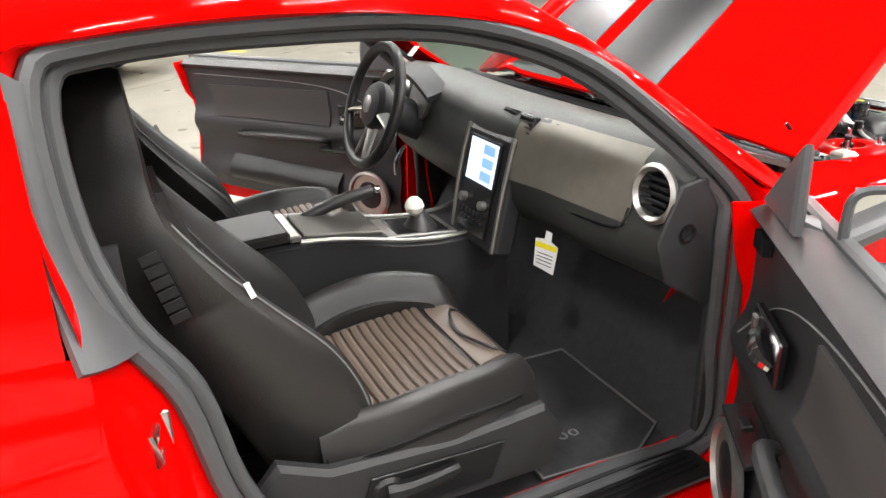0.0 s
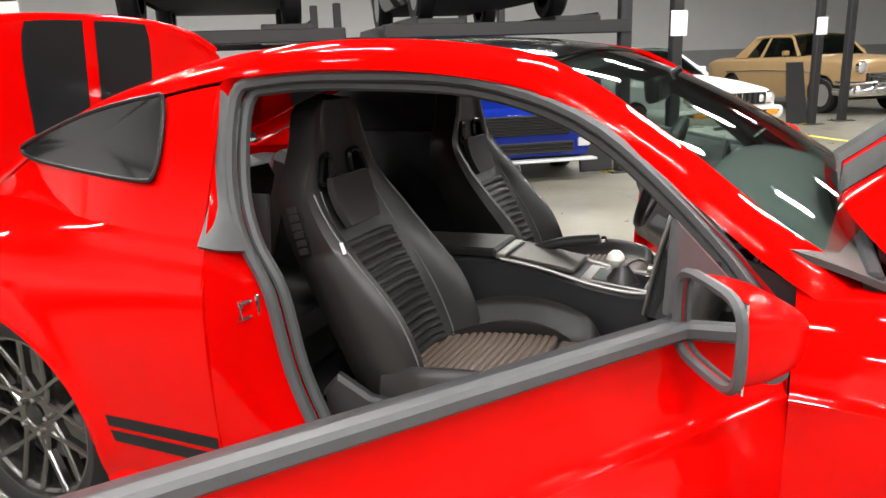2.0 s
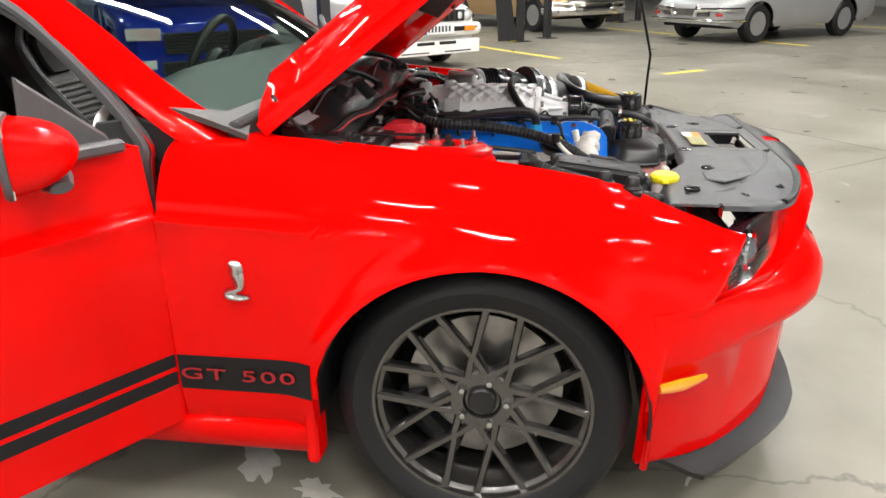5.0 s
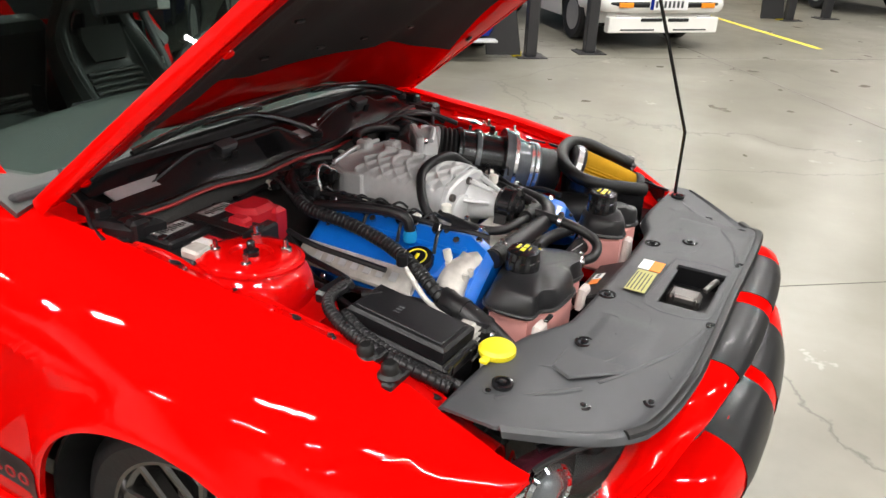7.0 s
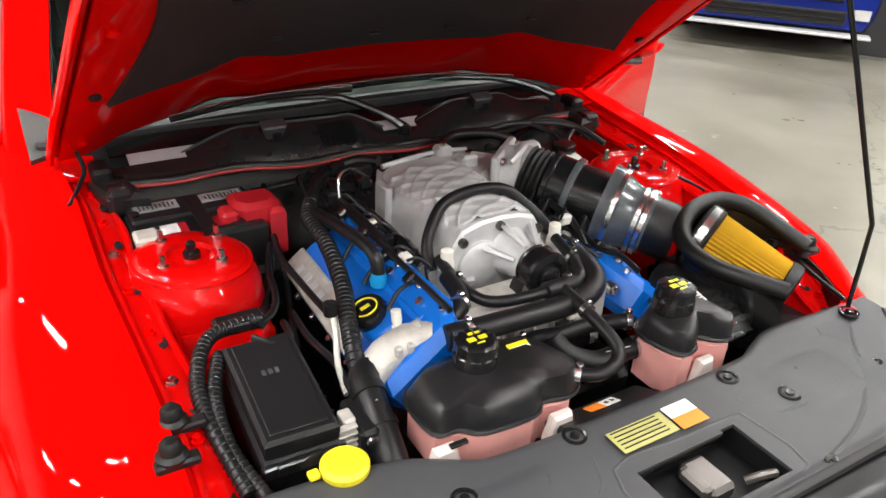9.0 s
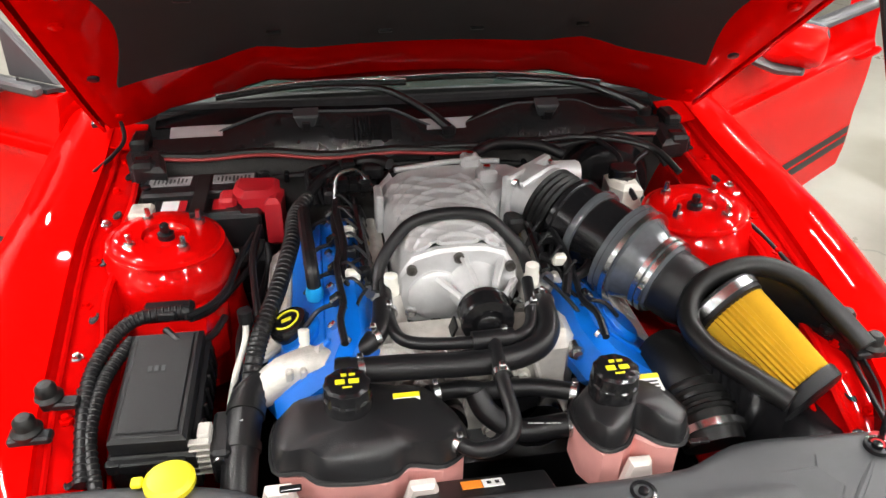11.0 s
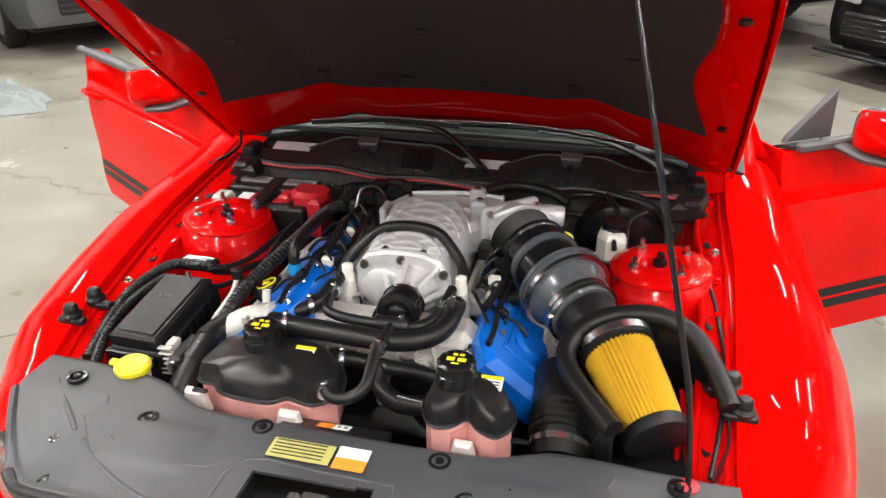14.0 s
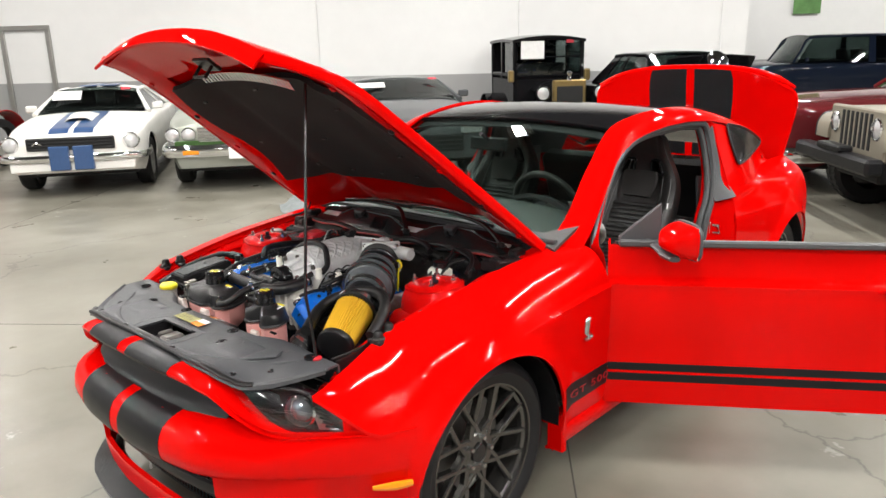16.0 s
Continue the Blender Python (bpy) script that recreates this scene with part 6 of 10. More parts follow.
# ---- coolant tanks ----
def tank(name, label, outline, z0, z1, z2, dome, capc, sym):
    t_ = thing(name, label, "coolant tank", "coolant tanks")
    part("lower_shell", Mesh().prism([(x * 1, y) for x, y in outline], z1 - z0, pose(0, 0, z0), .014), PINK, t_, "pale translucent lower half with pink coolant")
    up = Mesh()
    c = Vector((sum(p[0] for p in outline) / len(outline), sum(p[1] for p in outline) / len(outline), 0))
    ring = spline([Vector((x, y, 0)) for x, y in outline], 4, True)
    n = len(ring)
    lev = [(1.025, z1 - .004), (1.03, z1 + .006), (1.0, z1 + .018), (.95, z2 - .012), (.86, z2 - .003), (.6, z2 + dome), (.0, z2 + dome)]
    vs = [c + (p - c) * k + Vector((0, 0, z + .010 * math.sin(3 * math.atan2(p.y - c.y, p.x - c.x)) * (.3 < k < 1.02) * (k > .9))) for k, z in lev for p in ring]
    up.add(vs, [(i * n + j, i * n + (j + 1) % n, (i + 1) * n + (j + 1) % n, (i + 1) * n + j) for i in range(len(lev) - 1) for j in range(n)])
    part("upper_shell", up, TANK_B, t_, "satin black upper half", sharp=60)
    part("seam", Mesh().tube([c + (p - c) * 1.035 + Vector((0, 0, z1)) for p in ring], .005, 6, True, 1), TANK_B, t_)
    cm = pose(*capc)
    cp = part("cap", Mesh().lathe([(.036, -.03), (.036, -.004), (.033, -.002), (.033, .016), (.029, .020), (0, .021)], 40, cm, wave=lambda k, i: 1 + .05 * (k % 4 < 2) * (i in (2, 3))), PLASTIC_G, t_, "black pressure cap with yellow print")
    for dx, dy, w, h in ((-.010, -.002, .014, .010), (.010, -.002, .015, .009), (-.004, .012, .008, .006), (.008, .012, .009, .005), (0, -.014, .014, .003)):
        part("cap_print", Mesh().box((dx, dy, .0215), (w, h, .0012), .0003, cm @ pose(0, 0, 0, 0, 0, 180)), YELLOW, cp)
    return t_


OUT1 = [(.318, .330), (.270, .306), (.180, .300), (.095, .308), (.058, .350), (.048, .405), (.085, .440), (.135, .432), (.165, .452), (.250, .448), (.280, .425), (.318, .415)]
tk = tank("coolant_tank", "large coolant degas tank, black above and translucent pink below", OUT1, .705, .796, .842, .006, (.213, .352, .872), 1)
OUT2 = [(-.128, .372), (-.165, .345), (-.225, .345), (-.268, .375), (-.283, .425), (-.262, .462), (-.232, .455), (-.205, .430), (-.180, .455), (-.148, .458), (-.128, .420)]
tk2 = tank("coolant_tank", "small intercooler degas tank, black above and translucent pink below", OUT2, .705, .81, .852, .008, (-.177, .392, .885), 1)
for ob, x, y, z in ((tk, .127, .359, .8465), (tk2, -.238, .383, .858)):
    pm = pose(x, y, z, -8)
    part("mix_label", Mesh().box((0, 0, 0), (.040, .034, .0012), .0003, pm), WHITE, ob)
    part("label_head", Mesh().box((0, -.0125, .0008), (.040, .009, .001), .0002, pm), YELLOW, ob)
    for k in range(3):
        part("label_bar", Mesh().box((0, -.002 + k * .0065, .0008), (.030, .003, .0006), .0001, pm), PLASTIC, ob)
for x, y in ((.318, .432), (.118, .452)):
    part("tank_foot", Mesh().prism([(-.030, 0), (.030, 0), (.018, .045), (-.018, .045)], .02, Matrix(((1, 0, 0, x), (0, 0, 1, y), (0, 1, 0, .745), (0, 0, 0, 1))), .005), MILK, tk)
part("tank_foot", Mesh().prism([(-.028, 0), (.028, 0), (.016, .06), (-.016, .06)], .02, Matrix(((1, 0, 0, -.205), (0, 0, 1, .452), (0, 1, 0, .725), (0, 0, 0, 1))), .005), MILK, tk2)

# ---- hoses ----
def hose(name, label, pts, r, mat=HOSE, corr=0, seg=12):
    h = thing(name, label, "hose")
    P = [Vector(p) for p in pts]
    part("run", Mesh().tube(P, r, seg, smooth=6), mat, h)
    if corr:
        S = spline(P, 10)
        L = 0
        rings = Mesh()
        last = S[0]
        for a, b in zip(S, S[1:]):
            if (b - last).length > .0075 and (b - a).length > 1e-6:
                rings.lathe([(r * .98, -.0022), (r * 1.13, 0), (r * .98, .0022)], 12, on_axis(b, b - a))
                last = b
        part("corrugations", rings, mat, h)
    return h


def band(parent, p, d, r, mat=STEEL, w=.008):
    part("clamp", Mesh().lathe([(r, -w / 2), (r + .002, -w / 2), (r + .002, w / 2), (r, w / 2)], 20, on_axis(Vector(p), Vector(d))), mat, parent)


h = hose("radiator_hose", "thick black coolant crossover hose", [(.228, .287, .855), (.126, .298, .860), (-.006, .304, .860), (-.080, .287, .860), (-.119, .245, .865), (-.127, .165, .875)], .0205)
band(h, (.215, .289, .855), (1, 0, 0), .0205, RUBBER, .02)
h = hose("heater_hose", "slim black moulded coolant pipe", [(.134, .101, .885), (.135, .195, .872), (.107, .255, .872), (-.019, .268, .872), (-.075, .256, .872), (-.100, .212, .876), (-.111, .135, .89)], .0105)
h = hose("heater_hose", "black elbow hose at the thermostat housing", [(.231, .247, .850), (.181, .240, .860), (.153, .210, .870), (.144, .150, .875)], .0165)
h = hose("tank_hose", "black hose from the pipe tee to the large tank", [(-.023, .262, .875), (-.017, .361, .868), (-.020, .422, .848), (-.001, .445, .832), (.039, .444, .822), (.070, .411, .818)], .0115)
band(h, (.062, .425, .819), (.6, -.7, 0), .012)
part("tee", Mesh().tube([(.012, .268, .874), (-.055, .266, .874)], .016, 12, smooth=1), HOSE, h)
h = hose("lower_hose", "black braided hose between the tanks", [(.087, .299, .800), (.035, .284, .790), (-.010, .293, .790), (-.084, .296, .790), (-.151, .329, .800)], .015)
h = hose("lower_hose", "black elbow hose low between the tanks", [(.009, .300, .795), (-.008, .326, .770), (-.053, .352, .755), (-.104, .362, .765), (-.147, .368, .775)], .019)
band(h, (-.128, .366, .771), (-1, .1, .1), .0195)
letters("HOT TOP", .012, .0006, pose(-.085, .372, .785, -50, 0, 172), WHITE, h, "print")
h = hose("radiator_hose", "thick black upper radiator hose with white print", [(.338, .238, .800), (.364, .266, .800), (.372, .318, .788), (.378, .378, .758), (.382, .440, .712)], .0275)
band(h, (.369, .292, .795), (.1, .9, -.15), .028, RUBBER, .018)
band(h, (.375, .345, .775), (.1, .9, -.4), .028, RUBBER, .012)
for k in range(5):
    part("print_mark", Mesh().box((.372 + k * .002, .325 + k * .013, .813 - k * .007), (.004, .007, .001), .0002), WHITE, h)
h = hose("breather_line", "corrugated black breather hose along the cam cover", [(.232, -.256, .895), (.285, -.163, .888), (.296, -.047, .885), (.318, .075, .872), (.345, .165, .850), (.362, .230, .815), (.368, .275, .78)], .0145, corr=1)
h = hose("crossover_line", "black foam-sleeved line arching over the supercharger", [(.148, .100, .865), (.136, .060, .900), (.085, .022, .948), (.020, .018, .966), (-.051, .026, .962), (-.090, .045, .935), (-.118, .070, .905), (-.124, .118, .880)], .0115)
h = hose("wiring_conduit", "corrugated black wiring conduit beside the fuse box", [(.470, .085, .845), (.559, .105, .848), (.602, .185, .832), (.606, .273, .812), (.590, .39, .78)], .0115, corr=1)
h = hose("wiring_conduit", "corrugated black wiring conduit beside the fuse box", [(.556, .14, .835), (.586, .218, .822), (.592, .314, .80), (.57, .40, .775)], .0105, corr=1)
h = hose("battery_cable", "black ribbed battery cable beside the battery", [(.361, -.165, .83), (.372, -.150, .80), (.405, -.090, .785), (.445, .02, .80), (.47, .085, .83)], .0075)
h = hose("battery_cable", "thin black battery earth cable", [(.352, -.165, .82), (.352, -.130, .78), (.375, -.04, .75), (.40, .06, .74)], .0065)
h = hose("washer_line", "thin black washer hose by the bonnet hinge", [(.655, -.50, 1.02), (.662, -.47, .985), (.655, -.44, .945), (.675, -.40, .925), (.70, -.33, .92)], .0045)
h = hose("earth_cable", "thin black cable along the bulkhead", [(-.20, -.34, .925), (-.30, -.35, .915), (-.40, -.36, .925), (-.47, -.35, .93), (-.53, -.30, .915), (-.56, -.23, .89)], .0075)
h = hose("vacuum_line", "black vacuum hose along the bulkhead", [(-.10, -.30, .93), (-.16, -.335, .935), (-.25, -.33, .93), (-.31, -.30, .915)], .0125)
h = hose("vacuum_line", "thin black vacuum line by the brake reservoir", [(-.50, -.29, .915), (-.46, -.26, .90), (-.455, -.20, .87), (-.46, -.15, .84)], .006)
h = hose("vacuum_line", "thin black cable over the blue cam cover", [(-.15, .11, .875), (-.185, .165, .855), (-.215, .22, .82), (-.235, .30, .80)], .004)
h = hose("vacuum_line", "thin black cable along the red inner wing", [(-.60, -.16, .87), (-.635, -.05, .86), (-.645, .08, .85), (-.65, .22, .83), (-.63, .36, .80), (-.61, .46, .79)], .0045)

# thermostat housing
th = thing("thermostat_housing", "rough cast aluminium thermostat housing", "thermostat housing")
part("casting", Mesh().tube([(.355, .255, .795), (.31, .235, .808), (.265, .235, .825), (.228, .262, .845)], [.026, .034, .034, .024], 16), ALU_W, th, sharp=60)
part("casting_neck", Mesh().tube([(.28, .225, .815), (.238, .24, .85)], .022, 14, smooth=1), ALU_W, th)
part("sensor", Mesh().lathe([(.010, 0), (.010, .012), (.007, .014), (.009, .02), (.009, .04), (0, .041)], 12, pose(.275, .212, .835, 15)), WHITE_P, th)
for k in range(3):
    part("lug", Mesh().box((.30 - k * .022, .262, .835), (.012, .014, .02), .003), ALU_W, th)

# battery
bt = thing("battery", "black car battery with grey and red labels", "battery")
part("case", Mesh().box((.482, -.252, .785), (.255, .165, .165), .006), PLASTIC, bt)
part("lid", Mesh().box((.482, -.290, .875), (.235, .090, .022), .006), PLASTIC, bt)
part("lid_front", Mesh().box((.482, -.215, .862), (.18, .075, .020), .004), PLASTIC, bt)
for x in (.545, .415):
    part("warning_plate", Mesh().box((x, -.300, .8868), (.085, .040, .0014), .004), plain("grey_print_" + str(x)[2:], (.28, .28, .28), .5, scale=260, var=.7), bt)
part("tray", Mesh().box((.482, -.235, .745), (.285, .215, .10), .012), PLASTIC, bt)
part("strap", Mesh().box((.475, -.235, .8895), (.028, .165, .003), .001).box((.475, -.152, .855), (.028, .003, .07), .001), RUBBER, bt)
for x, w, mt in ((.536, .034, WHITE), (.512, .016, REDCAP), (.438, .028, REDCAP)):
    part("sticker", Mesh().box((x, -.215, .8728), (w, .045, .0012), .0003), mt, bt)
part("negative_clamp", Mesh().box((.585, -.185, .878), (.045, .05, .022), .006).box((.585, -.155, .862), (.028, .03, .03), .005), ALU_W, bt)
rcap = thing("battery_terminal_cover", "translucent red battery terminal cover", "terminal cover")
part("hood", Mesh().prism([(.322, -.255), (.412, -.262), (.418, -.205), (.395, -.175), (.340, -.175), (.318, -.20)], .055, pose(0, 0, .855), .012), REDCAP, rcap)
part("skirt", Mesh().prism([(.312, -.225), (.352, -.225), (.352, -.160), (.318, -.160)], .11, pose(0, 0, .79), .010), REDCAP, rcap)
part("finger", Mesh().box((.425, -.20, .885), (.035, .05, .03), .008), REDCAP, rcap)

bt.location = (.004, -.016, .008)
rcap.location = (.0, -.040, -.002)
# fuse box
fb = thing("fuse_box", "black engine bay fuse box", "fuse box")
part("lid", Mesh().prism([(.440, .130), (.552, .130), (.556, .345), (.446, .350)], .035, pose(0, 0, .792), .006), PLASTIC, fb)
part("lid_panel", Mesh().prism([(.452, .142), (.540, .142), (.544, .333), (.458, .337)], .004, pose(0, 0, .8265), .0015), PLASTIC, fb)
for k in range(3):
    part("lid_mark", Mesh().box((.492 + k * .010, .215, .8315), (.006, .012, .001), .0002), COVER, fb)
part("base", Mesh().prism([(.434, .124), (.558, .124), (.562, .352), (.438, .356)], .085, pose(0, 0, .71), .006), PLASTIC, fb)
for x, y, w in ((.51, .357, .07), (.465, .36, .028), (.552, .355, .024)):
    part("clip", Mesh().box((x, y, .782), (w, .012, .024), .003), PLASTIC_G, fb)
for k in range(7):
    part("side_rib", Mesh().box((.432, .14 + k * .030, .765), (.006, .006, .05), .001), PLASTIC_G, fb)
fb.matrix_basis = pose(0, .245, .835, -7) @ pose(0, -.232, -.823)
cn = thing("wiring_connector", "black multi-pin wiring connector", "connector")
part("shell", Mesh().box((.505, .078, .842), (.085, .035, .028), .006), PLASTIC_G, cn)
part("lock", Mesh().box((.505, .098, .848), (.03, .012, .016), .003), PLASTIC, cn)
md = thing("control_module", "small finned aluminium module on a black bracket", "module")
part("heat_sink", Mesh().box((.425, .335, .775), (.02, .03, .075), .003), ALU_W, md)
for k in range(6):
    part("fin", Mesh().box((.432, .355, .745 + k * .012), (.03, .012, .004), .001), ALU_W, md)
part("bracket", Mesh().box((.402, .33, .765), (.03, .09, .07), .006), PLASTIC, md)
part("bolt", Mesh().lathe([(.010, 0), (.010, .006), (0, .007)], 12, pose(.402, .378, .785, -90)), STEEL, md)
dp = thing("filler_tube", "white and black filler tube beside the fuse box", "tube")
part("stem", Mesh().tube([(.395, .27, .79), (.388, .22, .81), (.372, .175, .84), (.370, .155, .862)], .0055, 10), ALU_W, dp)
part("cap", Mesh().lathe([(.012, 0), (.012, .022), (0, .024)], 14, pose(.370, .15, .862)), PLASTIC, dp)

ws_ = thing("washer_filler", "yellow washer fluid filler cap", "filler cap")
part("cap", Mesh().lathe([(.032, -.012), (.035, -.006), (.035, .002), (.029, .008), (.013, .010), (0, .010)], 36, pose(.464, .418, .802)), YELLOW, ws_)
part("tab", Mesh().box((.508, .414, .800), (.016, .016, .010), .003), YELLOW, ws_)
part("neck", Mesh().lathe([(.03, -.10), (.03, -.012)], 20, pose(.464, .418, .802)), MILK, ws_)

br = thing("brake_reservoir", "milky white brake fluid reservoir with black cap", "reservoir")
part("bottle", Mesh().prism([(-.462, -.262), (-.395, -.262), (-.388, -.205), (-.41, -.178), (-.455, -.178)], .075, pose(0, 0, .815), .012), WHITE_P, br)
part("cap", Mesh().lathe([(.030, -.01), (.030, .016), (.027, .019), (0, .020)], 28, pose(-.427, -.236, .892), wave=lambda k, i: 1 + .03 * (k % 2)), PLASTIC_G, br)
bo = thing("brake_booster", "black brake servo drum on the bulkhead", "brake servo")
part("drum", Mesh().lathe([(.11, 0), (.115, .03), (.10, .06), (.06, .075), (0, .076)], 36, pose(-.44, -.40, .80, -90)), PLASTIC_G, bo)
dk = thing("dipstick", "yellow plastic ring of the engine dipstick", "dipstick")
part("ring", Mesh().tube([(-.318 + .016 * math.cos(a), -.115, .905 + .016 * math.sin(a)) for a in span(0, 6.28, 15)[:-1]], .004, 6, True, 2), YELLOW, dk)
part("stem", Mesh().tube([(-.318, -.115, .889), (-.315, -.11, .80)], .004, 6, smooth=1), YELLOW, dk)

# fuel rail, injectors and plugs between housing and right cam cover
for sg in (1, -1):
    fr_ = thing("fuel_rail", "black fuel rail with injectors and plugs", "fuel rail")
    part("rail", Mesh().tube([(sg * .172, -.20, .885), (sg * .165, -.05, .885), (sg * .160, .09, .872)], .0105, 10), PLASTIC_G, fr_)
    for k in range(4):
        y = -.165 + k * .075
        part("injector", Mesh().lathe([(.010, -.05), (.010, -.02), (.013, -.018), (.013, .012), (.009, .015)], 12, pose(sg * .165, y, .875, 0, sg * 18, 0)), PLASTIC, fr_)
        part("plug", Mesh().box((sg * .188, y + .012, .885), (.026, .018, .022), .004), WHITE_P if k % 2 else PLASTIC, fr_)
    part("manifold", Mesh().box((sg * .150, -.045, .825), (.06, .29, .06), .015), ALU_W, fr_)
    part("harness", Mesh().tube([(sg * .205, -.22, .895), (sg * .208, -.12, .90), (sg * .200, -.02, .892), (sg * .205, .07, .88), (sg * .18, .15, .86)], .0085, 8), HOSE, fr_)
    rng = random.Random(5 + sg)
    for k in range(7):
        y = -.20 + k * .05
        a = Vector((sg * (.20 + rng.uniform(-.012, .012)), y, .897))
        part("lead", Mesh().tube([a, a + Vector((-sg * .012, .02, .012)), a + Vector((-sg * .03, .03, -.005))], .0032, 6), HOSE, fr_)
jb = thing("vacuum_solenoids", "cluster of black solenoids and brackets behind the engine", "solenoid")
for k, (x, y, z, w) in enumerate(((.155, -.235, .905, .05), (.195, -.225, .912, .04), (.125, -.255, .925, .045), (.175, -.27, .93, .035), (.215, -.20, .90, .03), (.145, -.205, .92, .03))):
    part("solenoid", Mesh().box((x, y, z), (w, .032, .03), .006, None), PLASTIC_G if k % 2 else PLASTIC, jb)
part("solenoid_hose", Mesh().tube([(.09, -.24, .945), (.12, -.275, .94), (.17, -.29, .925), (.22, -.265, .915), (.26, -.21, .90)], .012, 10), HOSE, jb)
part("bracket", Mesh().tube([(.21, -.18, .90), (.20, -.20, .945), (.16, -.21, .95), (.13, -.19, .92)], .0035, 6), STEEL, jb)
bf = thing("fuel_line_fitting", "bright blue fuel line fitting", "fitting")
part("clip", Mesh().lathe([(.014, -.012), (.016, 0), (.013, .014)], 16, pose(.256, .098, .872)), plain("cyan_plastic", (.01, .28, .60), .35), bf)
part("hose", Mesh().tube([(.256, .098, .882), (.258, .085, .915), (.262, .03, .92), (.268, -.06, .91), (.272, -.15, .895)], .0125, 10), HOSE, bf)
for sg in (1, -1):
    cnx = thing("coolant_outlet", "milky plastic and cast outlet stub beside the supercharger", "outlet")
    part("stub", Mesh().lathe([(.014, -.05), (.014, .0), (.012, .004), (.012, .022), (.009, .024)], 16, pose(sg * .125, .115, .885)), WHITE_P, cnx)
    part("casting", Mesh().tube([(sg * .12, .13, .80), (sg * .125, .12, .84), (sg * .125, .115, .868)], [.026, .022, .016], 12), ALU_W, cnx)
    part("casting_bolt", Mesh().lathe([(.010, 0), (.010, .010), (0, .011)], 6, pose(sg * .095, .150, .848)), STEEL, cnx)
lb = thing("caution_label", "orange and white fan warning label between the tanks", "label")
lmm = pose(.030, .462, .772, 25)
part("shelf", Mesh().box((0, .005, -.012), (.20, .07, .02), .004, lmm), PLASTIC, lb)
part("orange_field", Mesh().box((.017, 0, 0), (.03, .024, .0014), .0003, lmm), ORANGE, lb)
part("white_field", Mesh().box((-.014, 0, 0), (.03, .024, .0014), .0003, lmm), WHITE, lb)
for x in (-.020, -.008):
    part("symbol", Mesh().box((x, 0, .001), (.006, .008, .0008), .0002, lmm), PLASTIC, lb)
# rubber stops on the wings
for sg in (1, -1):
    for y, z in ((.259, .842), (.318, .835)):
        rs = thing("bonnet_stop", "black rubber bonnet stop", "rubber stop", "bonnet stops")
        part("buffer", Mesh().lathe([(.020, -.012), (.022, 0), (.016, .006), (.015, .018), (.010, .024), (0, .025)], 18, pose(sg * (.655 if y < .3 else .67), y, z - .006)), RUBBER, rs)
        part("base", Mesh().box((sg * (.64 if y < .3 else .665), y + .008, z - .016), (.06, .022, .014), .004), PLASTIC, rs)
# idler pulleys low at the front of the engine
for x, z, r in ((-.06, .74, .045), (.07, .70, .055), (-.11, .68, .05)):
    ip = thing("idler_pulley", "black belt idler pulley", "pulley")
    part("rim", Mesh().lathe([(r * .3, 0), (r, 0), (r, .03), (r * .3, .03), (0, .034)], 28, pose(x, .25, z, -90)), PLASTIC_G, ip)

# spring clamps on the hose ends
cl_ = thing("hose_clamp_set", "bright spring clamps on the coolant hoses", "hose clamps")
for p, d, r in (((-.040, .264, .874), (1, 0, 0), .0125), ((.135, .175, .874), (0, 1, 0), .0125), ((-.105, .20, .876), (.2, 1, 0), .0125), ((-.124, .18, .873), (0, 1, 0), .0215), ((.19, .292, .857), (1, .1, 0), .0215),
                ((-.145, .326, .799), (1, -.5, 0), .016), ((.075, .296, .798), (1, .2, 0), .016), ((-.018, .345, .870), (0, 1, -.1), .0125), ((.165, .228, .866), (1, .6, 0), .0175), ((.060, .428, .819), (.6, -.7, 0), .013)):
    part("clamp", Mesh().lathe([(r, -.005), (r + .0022, -.005), (r + .0022, .005), (r, .005)], 18, on_axis(Vector(p), Vector(d))), STEEL, cl_)
    part("clamp_ear", Mesh().box((0, 0, r + .005), (.010, .012, .010), .002, Matrix.Translation(p)), STEEL, cl_)
# fasteners and a taped loom on the bulkhead lining
bh = thing("bulkhead_loom", "taped black loom clipped along the bulkhead lining", "wiring")
part("loom", Mesh().tube([(x, -.372 + .012 * math.sin(x * 9), .868 + .016 * math.sin(x * 7 + 1)) for x in span(-.50, .34, 15)], .008, 8), HOSE, bh)
for k in range(8):
    x = -.46 + k * .11
    part("loom_clip", Mesh().box((x, -.366 + .012 * math.sin(x * 9), .870 + .016 * math.sin(x * 7 + 1)), (.012, .020, .024), .003), PLASTIC_G if k % 3 else WHITE_P, bh)
    part("lining_stud", Mesh().lathe([(.013, -.004), (.013, .003), (.008, .006), (0, .006)], 14, pose(x + .05, -.380, .835 + .03 * (k % 2), -90)), PLASTIC, bh)
for k in range(10):
    x0 = .06 + .017 * k
    rr_ = random.Random(40 + k)
    part("lead", Mesh().tube([(x0, -.345, .885 + rr_.uniform(-.01, .02)), (x0 + rr_.uniform(-.03, .04), -.30, .905 + rr_.uniform(-.01, .02)), (x0 + rr_.uniform(-.02, .06), -.262, .898 + rr_.uniform(-.01, .02)), (x0 + rr_.uniform(0, .05), -.235, .875)], rr_.choice((.0028, .0038, .005)), 6), HOSE, bh)
